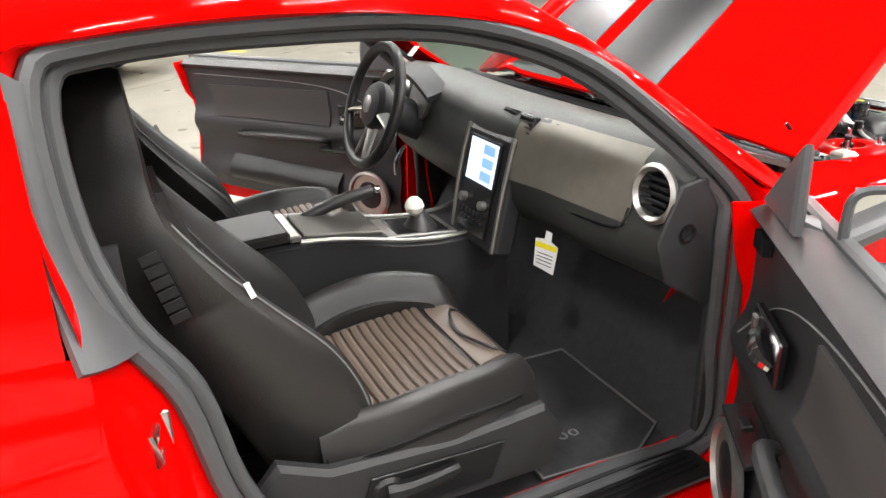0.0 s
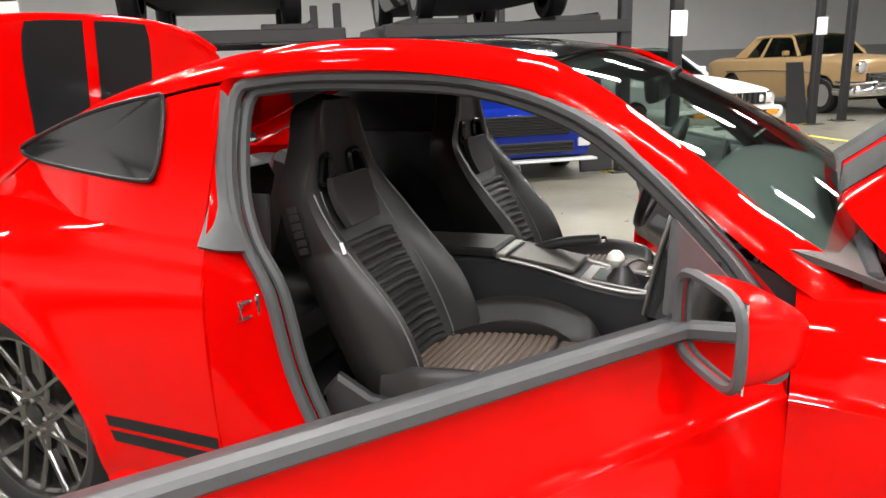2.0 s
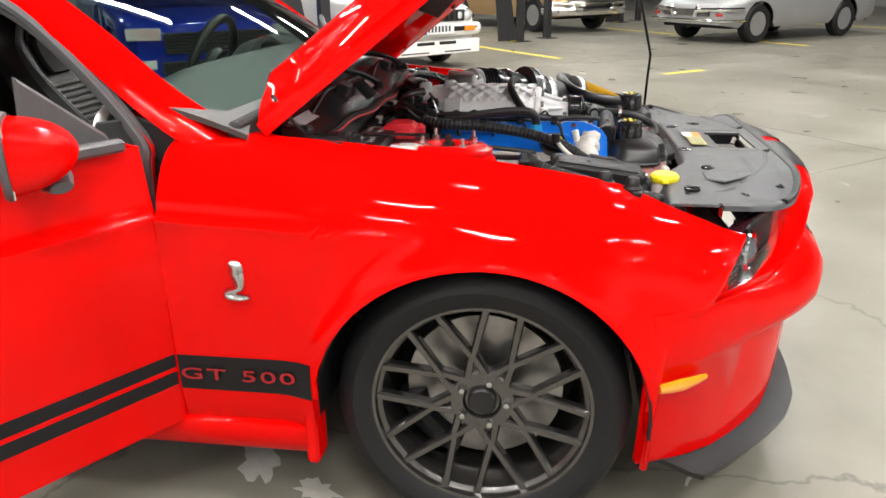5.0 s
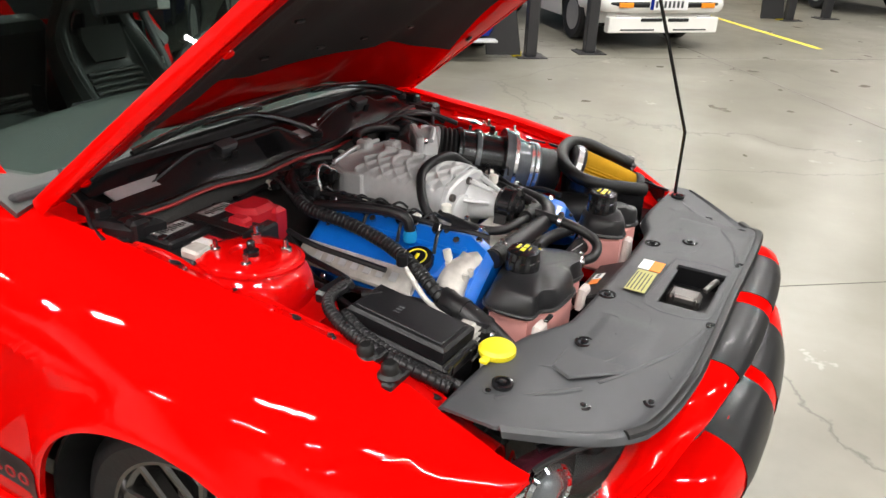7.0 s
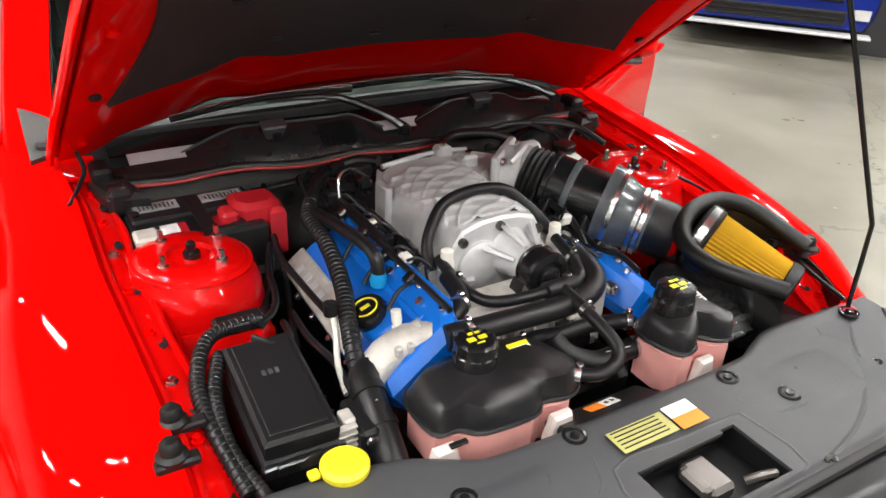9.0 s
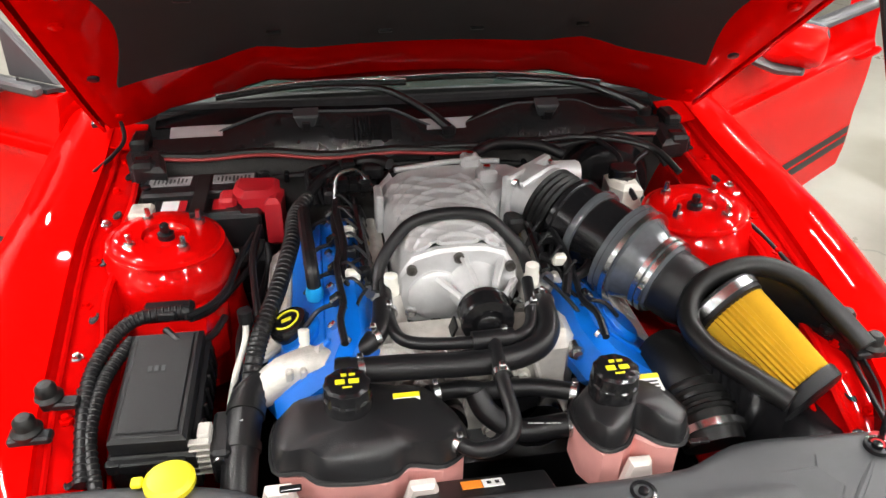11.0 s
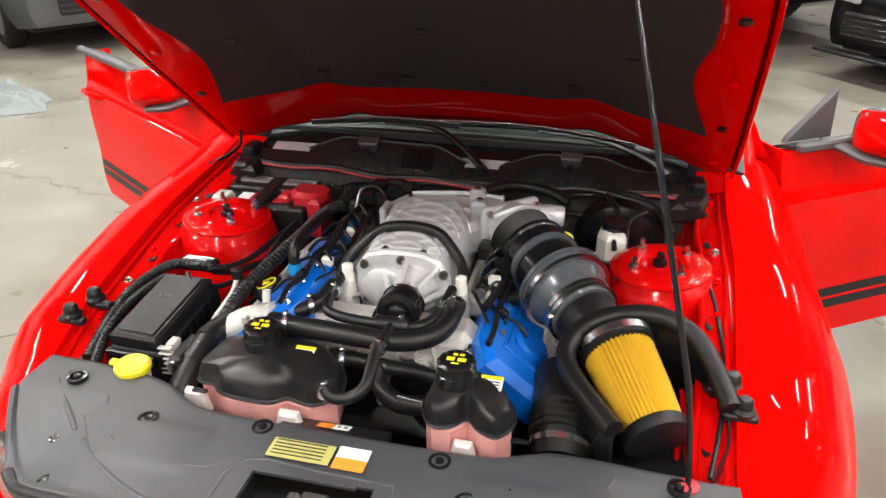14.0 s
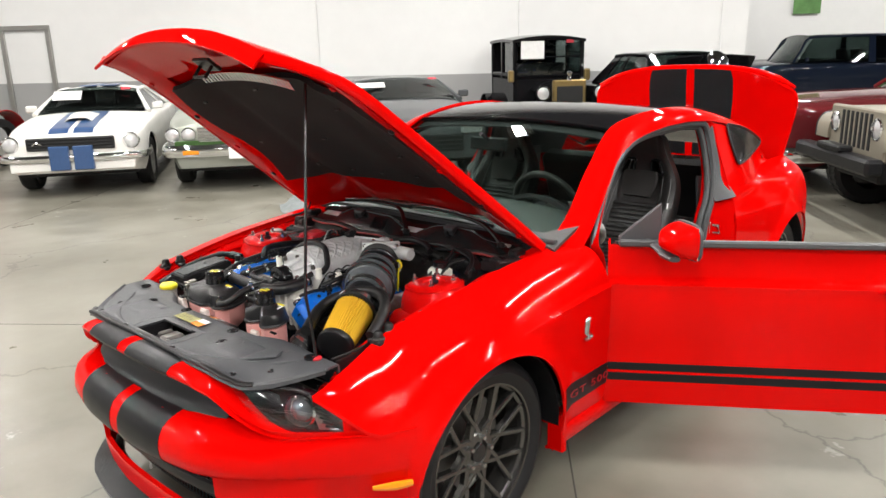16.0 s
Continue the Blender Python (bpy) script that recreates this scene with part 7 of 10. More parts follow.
# printed marks and studs on the battery
for k in range(9):
    part("print_bar", Mesh().box((.512 + .008 * (k % 9), -.300, .8880), (.004, .014 + .006 * (k % 3), .0008), .0002), PLASTIC, bt)
    part("print_bar", Mesh().box((.382 + .008 * (k % 9), -.300, .8880), (.004, .014 + .006 * ((k + 1) % 3), .0008), .0002), PLASTIC, bt)
for x in (.375, .59):
    part("vent_plug", Mesh().lathe([(.010, 0), (.010, .006), (0, .007)], 12, pose(x, -.275, .886)), PLASTIC_G, bt)
part("hold_down", Mesh().box((.475, -.148, .800), (.060, .012, .070), .004), PLASTIC_G, bt)
part("case_label", Mesh().box((.425, -.1475, .790), (.040, .001, .028), .0003), WHITE, bt)

# ---- fuel rails, injectors and loose wiring ----
random.seed(11)
GOLD = plain("brass_fitting", (.40, .30, .16), .35, metal=.8)
for sg in (1, -1):
    x0 = sg * .150
    rail_ = thing("fuel_rail", "brushed metal fuel rail with black injectors", "fuel rail", "fuel rails")
    part("rail_tube", Mesh().tube([(x0 + sg * .012, -.16, .862), (x0 + sg * .012, .10, .862)], .011, 10, smooth=1), SILVER_TRIM, rail_)
    for k in range(4):
        y = -.135 + k * .07
        inj = part("injector", Mesh().lathe([(.009, -.05), (.011, -.03), (.013, -.028), (.013, .0), (.009, .004), (.009, .016)], 14, pose(x0 + sg * .012, y, .852, 0, -sg * 24, 0)), GOLD if k % 2 else PLASTIC, rail_)
        part("connector", Mesh().box((0, 0, 0), (.024, .020, .018), .004, pose(x0 + sg * .034, y + .006, .852, 0, sg * 20, random.uniform(-20, 20))), PLASTIC_G if k % 3 else WHITE_P, inj)
wires = thing("wiring_loom", "thin black engine wiring looms", "wiring", "wiring looms")
for k in range(9):
    sg = 1 if k % 3 else -1
    y0 = -.17 + .035 * k
    pts_ = [(sg * (.155 + random.uniform(0, .03)), y0, .868 + random.uniform(-.006, .012)), (sg * (.185 + random.uniform(0, .02)), y0 + .04, .872 + random.uniform(-.01, .01)), (sg * (.175 + random.uniform(0, .02)), y0 + .085, .862 + random.uniform(-.01, .01)), (sg * (.20 + random.uniform(0, .04)), y0 + .12, .845 + random.uniform(-.01, .01))]
    part("wire", Mesh().tube(pts_, random.choice((.003, .004, .0055)), 7), HOSE, wires)
loom2 = thing("wiring_loom", "black wiring bundle before the bulkhead", "wiring", "wiring looms")
for k in range(7):
    pts_ = [(.10 + .02 * k, -.30 - .004 * k, .90 + random.uniform(-.01, .02)), (.14 + .02 * k, -.27 + random.uniform(-.02, .02), .915 + random.uniform(-.01, .02)), (.19 + .012 * k, -.235 + random.uniform(-.02, .02), .905), (.17 + .015 * k, -.19, .885)]
    part("wire", Mesh().tube(pts_, random.choice((.003, .0045, .006)), 7), HOSE, loom2)
for x, y, z, a in ((.165, -.275, .915, 20), (.215, -.25, .905, -30), (.13, -.245, .90, 60), (.24, -.29, .91, 10)):
    part("plug", Mesh().box((0, 0, 0), (.040, .026, .024), .005, pose(x, y, z, 12, 8, a)), PLASTIC_G, loom2)
loom3 = thing("wiring_loom", "black taped looms beside the strut tower", "wiring", "wiring looms")
for pts_ in ([(.475, .10, .845), (.44, .06, .835), (.415, .0, .83), (.40, -.08, .835), (.372, -.15, .85)], [(.50, .14, .85), (.47, .17, .845), (.435, .13, .82), (.42, .05, .80)], [(.355, .10, .83), (.365, .02, .84), (.372, -.08, .85), (.36, -.16, .86)], [(.39, .28, .80), (.385, .20, .80), (.392, .10, .79), (.385, .0, .78)]):
    part("wire", Mesh().tube(pts_, .0065, 8), HOSE, loom3)
loom4 = thing("wiring_loom", "thin black looms along the bulkhead lining", "wiring", "wiring looms")
for pts_ in ([(-.20, -.34, .925), (-.33, -.352, .935), (-.44, -.335, .93), (-.52, -.31, .915), (-.545, -.27, .89)], [(-.40, -.34, .93), (-.43, -.28, .915), (-.425, -.22, .89), (-.43, -.16, .87)], [(.10, -.37, .90), (.0, -.375, .915), (-.10, -.37, .92), (-.20, -.345, .92)]):
    part("wire", Mesh().tube(pts_, .0065, 8), HOSE, loom4)

# ---- cabin ----
tub = thing("cabin", "black carpeted cabin shell with dark trim", "car interior")
part("floor_pan", Mesh().box((0, -1.50, .30), (1.50, 1.80, .05), .01), CARPET, tub)
part("foot_wall", Mesh().grid(lambda x, v: (x, -.80 + .20 * v, .32 + .34 * v), span(-.74, .74, 6), span(0, 1, 6), .02), CARPET, tub)
part("front_wall", Mesh().box((0, -.57, .72), (1.46, .03, .50), .01), CARPET, tub)
part("rear_floor", Mesh().grid(lambda x, v: (x, -1.95 - .75 * v, .36 + .20 * v), span(-.72, .72, 6), span(0, 1, 6), .03, flip=True), CARPET, tub)
both("rear_side_trim", Mesh().grid(lambda y, v: (lerp_table([(0, (.745,)), (.5, (.735,)), (1, (.70,))], v)[0], y, .34 + .70 * v), span(-2.50, -1.86, 10), span(0, 1, 10), .012, flip=True), VINYL, tub)
both("upper_trim", Mesh().grid(lambda y, v: (pillar_x(y, .98 + (roof_half(y)[1] - 1.0) * v) - .04 - .05 * v, y, .98 + (roof_half(y)[1] - 1.0) * v), span(-2.70, -1.95, 10), span(0, 1, 6), .01, flip=True), VINYL, tub)
part("headlining", Mesh().grid(lambda y, s: Vector(roof_fn(y, s * .98)) + Vector((0, 0, -.035)), span(-2.45, -1.16, 14), span(-1, 1, 11), .008), plain("dark_headlining", (.03, .03, .032), .95), tub)
both("pillar_trim_front", Mesh().grid(lambda y, v: (roof_half(y)[0] - .028 - .05 * v, y, roof_half(y)[1] - .045 - .012 * v), span(-1.18, -.64, 12), span(0, 1, 4), .012, flip=True), VINYL, tub)
part("parcel_shelf", Mesh().box((0, -2.72, .93), (1.28, .44, .03), .01), CARPET, tub)
both("kick_panel", Mesh().box((.752, -.70, .55), (.02, .16, .42), .01), VINYL, tub)
both("sill_plate", Mesh().box((.795, -1.20, .342), (.13, .80, .016), .006), PLASTIC, tub, "black ribbed sill plate")
for k in range(5):
    both("sill_rib", Mesh().box((.765 + k * .016, -1.20, .352), (.006, .74, .006), .002), RUBBER, tub)

# rear bench
rbench = thing("rear_bench", "black leather rear bench with ribbed centres", "bench")
part("cushion", Mesh().box((0, -2.20, .52), (1.16, .48, .18), .06), LEATHER, rbench)
for sx in (-.32, .32):
    part("backrest", Mesh().box((0, 0, 0), (.54, .14, .56), .06, pose(sx, -2.46, .76, -18)), LEATHER, rbench)
    for k in range(9):
        part("rib", Mesh().tube([Vector((sx - .15, -2.375 - .0 - .011 * k, .58 + k * .034)), Vector((sx + .15, -2.375 - .011 * k, .58 + k * .034))], .013, 8, smooth=1), LEATHER, rbench)

# black leather with a bronze sheen put into its base colour
BROWN = plain("black_leather_sheen_tint", (0.11, 0.083, 0.066), 0.36, bumps=0.5, bscale=420, dist=0.001)


def bolster(pts, rs, flat=1.0):
    return Mesh().tube(pts, rs, 16, smooth=6, flat=flat)


def make_seat(sx, out, driver):
    """A bucket seat about x = sx; out is +1 where the door is at +x."""
    s_ = thing("bucket_seat", "black leather bucket seat with ribbed centre and winged headrest", "seat", "front seats")
    # backrest shell: a sheet whose width varies with height, dished between raised bolsters
    def axis(h):
        return curve([(-1.60, .52), (-1.645, .62), (-1.715, .76), (-1.79, .90), (-1.84, 1.03), (-1.845, 1.15), (-1.85, 1.25)], h)

    def hw(h):
        return lerp_table([(0, (.20,)), (.15, (.215,)), (.35, (.222,)), (.55, (.215,)), (.66, (.192,)), (.74, (.160,)), (.84, (.124,)), (.95, (.100,)), (1, (.075,))], h)[0]

    def bol(h):
        return lerp_table([(0, (.08,)), (.15, (.125,)), (.3, (.135,)), (.45, (.095,)), (.58, (.055,)), (.70, (.022,)), (1, (.015,))], h)[0]

    def front(h, c):
        y, z = axis(h)
        a = abs(c)
        w = hw(h)
        lift = bol(h) * (1 / (1 + math.exp(-(a - .66) * 16)) - .35 * max(0, a - .86) / .14)
        # forward is +y
        return Vector((sx + out * w * c, y + lift + .03, z + lift * .12))
    cs = span(-1, 1, 41)
    nb = 17

    def loop_pt(h, k):
        """Round the backrest: the front from one edge to the other, then the rear."""
        k = int(k) % (len(cs) + nb)
        if k < len(cs):
            return front(min(h, 1), cs[k])
        e = (k - len(cs) + 1) / (nb + 1)
        y, z = axis(min(h, 1))
        q = front(min(h, 1), 1 - 2 * e)
        edge = max(abs(1 - 2 * e) - .72, 0) / .28
        return Vector((sx + out * hw(h) * (1 - 2 * e) * (1.03 - .05 * edge), y - (.085 - .035 * h) * (1 - .55 * edge ** 2), z - .01))

    def shell_pt(h, k):
        if h > 1:
            c0 = loop_pt(1, 20).lerp(loop_pt(1, 49), .5) + Vector((0, 0, .022))
            return loop_pt(1, k).lerp(c0, (h - 1) * 25)
        return loop_pt(h, k)

    def hole(h, k):
        k = int(k)
        c = abs(cs[k] if k < len(cs) else 1 - 2 * (k - len(cs) + 1) / (nb + 1))
        return not (.685 < h < .775 and .30 < c < .68)
    part("backrest", Mesh().grid(shell_pt, span(0, 1, 41) + [1.012, 1.026, 1.04], list(range(len(cs) + nb + 1)), 0, keep=hole, flip=(out > 0)), LEATHER, s_, sharp=60)
    # ribbed insert
    for k in range(16):
        h = .08 + k * .0265
        pts = [front(h, c) + Vector((0, .004, 0)) for c in span(-.56, .56, 7)]
        part("rib", Mesh().tube(pts, .0112, 8, smooth=2), LEATHER, s_)
    # shoulder pad under the headrest
    pad = Mesh().grid(lambda h, c: front(h, c * (.50 - .16 * (1 - (h - .53) / .16) ** 2)) + Vector((0, .016, 0)), span(.53, .70, 10), span(-1, 1, 9), .02, flip=(out > 0))
    part("shoulder_pad", pad, SUEDE, s_, "grey suede shoulder pad")
    # harness slots edged in plastic
    for sgn in (-1, 1):
        ring = [front(h, sgn * c) + Vector((0, .006, 0)) for h, c in ((.685, .32), (.685, .62), (.73, .64), (.775, .58), (.775, .34), (.73, .30))]
        part("slot_frame", Mesh().tube(ring, .008, 6, True, 3), PLASTIC_G, s_)
    # seams
    for c in (-.63, .63, -.9, .9):
        part("seam", Mesh().tube([front(h, c) + Vector((0, .002, 0)) for h in span(.05, .66, 16)], .0022, 5, smooth=2), STITCH, s_)

    # cushion
    def cush(u, c):
        """u from back to front."""
        a = abs(c)
        w = lerp_table([(0, (.225,)), (.3, (.262,)), (.7, (.256,)), (1, (.215,))], u)[0]
        y = -1.60 + .47 * u
        lift = (.110 if c < 0 else .070) * math.exp(-((a - .84) / .15) ** 2) * math.sin(math.pi * (.20 + .70 * u)) ** .8
        z = .555 + .045 * u + lift - (.055 * max(0, (u - .88) / .12) ** 2) - (.085 * max(0, (a - .86) / .14) ** 2)
        return Vector((sx + out * w * c, y, z))
    part("cushion", Mesh().grid(cush, span(0, 1, 32), span(-1, 1, 45), .085, flip=(out > 0)), LEATHER, s_, sharp=60)
    part("cushion_front", Mesh().box((sx, -1.160, .515), (.40, .07, .12), .030), LEATHER, s_)
    for k in range(16):
        u = .04 + k * .046
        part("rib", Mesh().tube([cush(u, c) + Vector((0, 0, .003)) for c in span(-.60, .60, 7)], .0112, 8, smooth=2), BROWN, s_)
    thigh = Mesh().grid(lambda u, c: cush(.78 + .20 * u, c * .58) + Vector((0, 0, .006)), span(0, 1, 8), span(-1, 1, 13), .01, flip=(out > 0))
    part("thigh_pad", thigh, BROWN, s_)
    part("thigh_seam", Mesh().tube([cush(.97, -.45) + Vector((0, 0, .012)), cush(.88, -.42) + Vector((0, 0, .012)), cush(.82, 0) + Vector((0, 0, .012)), cush(.88, .42) + Vector((0, 0, .012)), cush(.97, .45) + Vector((0, 0, .012))], .004, 6), LEATHER, s_)
    # side panel, handle, frame
    sp = Mesh().prism([(-1.70, .40), (-1.14, .385), (-1.10, .47), (-1.15, .545), (-1.35, .535), (-1.60, .555), (-1.69, .60), (-1.735, .55)], .035, Matrix(((0, 0, out, sx + out * .232), (1, 0, 0, 0), (0, 1, 0, 0), (0, 0, 0, 1))), .010)
    part("side_panel", sp, VINYL, s_)
    part("panel_recess", Mesh().prism([(-1.56, .425), (-1.28, .42), (-1.25, .50), (-1.53, .515)], .006, Matrix(((0, 0, out, sx + out * .267), (1, 0, 0, 0), (0, 1, 0, 0), (0, 0, 0, 1))), .002), PLASTIC, s_)
    part("recline_boss", Mesh().lathe([(.034, 0), (.036, .008), (.030, .016), (0, .018)], 24, pose(sx + out * .266, -1.50, .472, 0, out * 90, 0)), PLASTIC, s_)
    hd = Mesh().tube([(sx + out * .275, -1.50, .475), (sx + out * .285, -1.45, .478), (sx + out * .285, -1.36, .486)], [.024, .018, .014], 10)
    part("recline_lever", hd, PLASTIC, s_)
    part("slide_rail", Mesh().box((sx + out * .17, -1.42, .365), (.04, .62, .07), .008).box((sx - out * .17, -1.42, .365), (.04, .62, .07), .008), PLASTIC, s_)
    part("side_tag", Mesh().box((0, 0, 0), (.004, .010, .030), .001, Matrix.Translation(front(.50, .93) + Vector((out * .004, .012, 0))) @ pose(0, 0, 0, 18)), WHITE, s_)
    return s_, front


seatR, frontR = make_seat(.455, 1, False)
seatL, frontL = make_seat(-.435, -1, True)
EMB = plain("dark_embossed_print", (.004, .004, .004), .6)
for k in range(6):
    part("side_mark", Mesh().box((0, 0, 0), (.002, .030, .017), .0006, pose(.668 + .0002 * k, -1.822 + .0055 * k, .995 - k * .0205, 14)), EMB, seatR, "dark embossed mark")

# centre console
con = thing("centre_console", "black centre console with silver trimmed gear surround", "console")
def con_z(y):
    return lerp_table([(-1.85, (.745,)), (-1.55, (.760,)), (-1.40, (.750,)), (-1.15, (.700,)), (-.98, (.70,)), (-.90, (.74,))], y)[0]


part("body", Mesh().grid(lambda y, v: (lambda p: (p[0] + .045, y, p[1]))(curve([(-.135, .33), (-.130, .50), (-.118, con_z(y) - .03), (-.105, con_z(y) - .004), (0, con_z(y)), (.105, con_z(y) - .004), (.118, con_z(y) - .03), (.130, .50), (.135, .33)], v)), span(-1.85, -.92, 26), span(0, 1, 33), .01, flip=True), VINYL, con)
part("armrest_lid", Mesh().box((0, 0, 0), (.19, .34, .030), .012, pose(.045, -1.66, .772, 1.5)), LEATHER, con)
part("silver_catch", Mesh().box((.045, -1.478, .768), (.185, .030, .018), .005), SILVER_TRIM, con)
part("sliding_lid", Mesh().box((0, 0, 0), (.17, .20, .014), .005, pose(.045, -1.355, .752, -8)), DARKALU, con)
for sx in (-.057, .147):
    part("silver_edge", Mesh().tube([(sx, y, con_z(y) + .006) for y in span(-1.47, -.96, 12)], .006, 8), SILVER_TRIM, con)
part("gear_surround", Mesh().box((0, 0, 0), (.15, .20, .012), .006, pose(.045, -1.14, .704, -6)), SILVER_TRIM, con, "brushed silver gear surround")
part("gear_well", Mesh().box((0, 0, 0), (.12, .15, .014), .004, pose(.050, -1.135, .706, -6)), PLASTIC_G, con)
part("gaiter", Mesh().lathe([(.05, 0), (.046, .012), (.030, .035), (.016, .055)], 14, pose(.070, -1.128, .700)), LEATHER, con)
gk = thing("gear_lever", "gear lever with a white ball knob", "gear lever")
part("stem", Mesh().tube([(.074, -1.13, .71), (.079, -1.142, .755)], .007, 10, smooth=1), CHROME, gk)
part("knob", Mesh().lathe([(0, -.026), (.012, -.023), (.021, -.014), (.026, 0), (.021, .014), (.012, .023), (0, .026)], 24, pose(.080, -1.145, .775)), WHITE_P, gk)
hb = thing("handbrake", "black leather handbrake lever with silver button", "handbrake")
part("grip", Mesh().tube([(-.03, -1.42, .755), (-.03, -1.32, .785), (-.03, -1.22, .80)], [.014, .017, .016], 12), LEATHER, hb)
part("button", Mesh().lathe([(.010, 0), (.010, .012), (0, .014)], 14, pose(-.03, -1.21, .80, -80)), CHROME, hb)
bk = thing("seat_belt_buckle", "black seat belt buckle with red button", "buckle")
part("stalk", Mesh().box((0, 0, 0), (.016, .035, .10), .005, pose(.222, -1.46, .575, -30)), PLASTIC, bk)
part("button", Mesh().box((0, 0, 0), (.018, .030, .022), .004, pose(.232, -1.437, .622, -30)), REDCAP, bk)

# dashboard
DASHTRIM = plain("satin_bronze_grey_trim", (.20, .185, .16), .30, metal=.2, bumps=.3, bscale=600)
dash = thing("dashboard", "dark grey soft dashboard with silver ringed vents", "dashboard")


def dash_pt(x, v):
    k = 1 - .10 * (abs(x) / .74) ** 2
    pr = [(-.62, .955), (-.70, .985), (-.80, 1.015), (-.875, 1.020), (-.915, .995), (-.930, .950), (-.945, .90), (-.955, .855), (-.940, .80), (-.88, .745), (-.80, .70)]
    p = curve(pr, v)
    notch = .024 * math.exp(-((x - .172) / .16) ** 4) * min(1, max(0, (v - .22) / .15))
    return (x, p[0] + .085 * (abs(x) / .74) ** 3 - notch * math.sin(min(1, v) * 3.14), p[1] - .02 * (abs(x) / .74) ** 4)


part("moulding", Mesh().grid(dash_pt, span(-.745, .745, 40), span(0, 1, 34), .012, flip=False), plain("soft_dash_vinyl", (.038, .041, .039), .42, bumps=.5, bscale=520), dash, sharp=60)
part("trim_panel", Mesh().grid(lambda x, v: Vector(dash_pt(x, .33 + .34 * v)) + Vector((0, -.010, .004)), span(.27, .64, 12), span(0, 1, 8), .004), DASHTRIM, dash, "bronze tinted trim panel")
part("panel_split", Mesh().tube([Vector(dash_pt(x, .525)) + Vector((0, -.011, 0)) for x in span(.28, .62, 8)], .0025, 5), PLASTIC_G, dash)


def round_vent(x, z, y):
    m = pose(x, y, z, 82)
    part("vent_ring", Mesh().lathe([(.050, -.01), (.060, 0), (.062, .010), (.054, .016), (.046, .008), (.044, -.01)], 32, m), SILVER_TRIM, dash, "silver vent ring")
    part("vent_core", Mesh().lathe([(.047, -.008), (.046, -.004), (0, -.004)], 28, m), PLASTIC_G, dash)
    for k in range(5):
        part("vent_blade", Mesh().box((0, -.030 + k * .015, .004), (.084 - .01 * abs(k - 2), .006, .010), .001, m), PLASTIC, dash)


round_vent(.695, .938, -.884)
round_vent(-.695, .938, -.884)
for x in (.205, .285):
    m = pose(x, -.925, 1.000, 70)
    part("centre_vent", Mesh().box((0, 0, 0), (.068, .050, .02), .006, m), PLASTIC_G, dash)
    for k in range(4):
        part("vent_blade", Mesh().box((0, -.018 + k * .012, .011), (.058, .004, .006), .001, m), PLASTIC, dash)
stackm = pose(.172, -.996, .845, 77)
part("centre_panel", Mesh().box((0, -.02, -.035), (.235, .31, .07), .018, stackm), VINYL, dash)
for ex in (-.112, .112):
    part("stack_edge", Mesh().tube([stackm @ Vector((ex, .13, -.004)), stackm @ Vector((ex * 1.02, 0, .002)), stackm @ Vector((ex * .96, -.16, -.004))], .006, 8), SILVER_TRIM, dash)
scrm = emit("display_glow", (.62, .72, .85), .9)
part("screen_bezel", Mesh().box((0, .045, .003), (.160, .128, .006), .004, stackm), PLASTIC_G, dash)
part("screen", Mesh().box((0, .047, .007), (.137, .108, .002), .0005, stackm), scrm, dash, "lit colour display screen")
scb = emit("display_tile", (.25, .45, .80), .6)
for k in range(3):
    part("screen_tile", Mesh().box((.03, .014 + k * .034, .0085), (.055, .024, .001), .0003, stackm), scb, dash)
part("radio_panel", Mesh().box((0, -.075, .003), (.150, .13, .008), .004, stackm), PLASTIC_G, dash)
for x in (-.05, .05):
    part("knob", Mesh().lathe([(.012, 0), (.012, .016), (.009, .018), (0, .018)], 18, stackm @ pose(x, -.055, .006)), SILVER_TRIM, dash)
for k in range(6):
    for j in range(2):
        part("button", Mesh().box((-.05 + k * .02, -.085 - j * .022, .008), (.014, .012, .006), .001, stackm), PLASTIC, dash)
# instrument binnacle
part("binnacle", Mesh().grid(lambda x, v: (x, -.90 - .07 * v, 1.0 + .065 * math.cos((x + .385) / .19 * 1.4) - .02 * v), span(-.575, -.195, 16), span(0, 1, 6), .02, flip=True), VINYL, dash)
for x in (-.30, -.47):
    gm = pose(x, -.935, .965, 74)
    part("gauge_ring", Mesh().lathe([(.055, 0), (.065, .004), (.066, .018), (.056, .020)], 32, gm), SILVER_TRIM, dash, "silver gauge ring")
    part("gauge_face", Mesh().lathe([(.056, .004), (0, .004)], 28, gm), PLASTIC_G, dash)
part("end_cap", Mesh().prism([(-.60, .72), (-.60, .93), (-.78, .985), (-.88, .97), (-.93, .86), (-.90, .77), (-.80, .70)], .012, Matrix(((0, 0, 1, .748), (1, 0, 0, 0), (0, 1, 0, 0), (0, 0, 0, 1))), .004), VINYL, dash)
part("end_hole", Mesh().lathe([(.018, 0), (.020, .004), (.015, .005), (.013, -.004), (0, -.004)], 20, pose(.760, -.86, .872, 0, 90, 0)), PLASTIC_G, dash)
part("glove_box_line", Mesh().tube([(.29, -.938, .85), (.45, -.942, .845), (.62, -.925, .85), (.65, -.915, .90)], .003, 5), PLASTIC_G, dash)
tagm = pose(.425, -.962, .738, 80, 0, 14) @ Matrix.Scale(1.05, 4)
tg = thing("airbag_notice_tag", "white and yellow notice tag hanging from the glove box", "tag")
part("card", Mesh().prism([(-.030, -.045), (.030, -.052), (.034, .012), (.012, .020), (.012, .040), (-.006, .042), (-.008, .022), (-.034, .018)], .0012, tagm), WHITE, tg)
part("yellow_band", Mesh().box((0, .006, .0016), (.062, .012, .0008), .0002, tagm), YELLOW, tg)
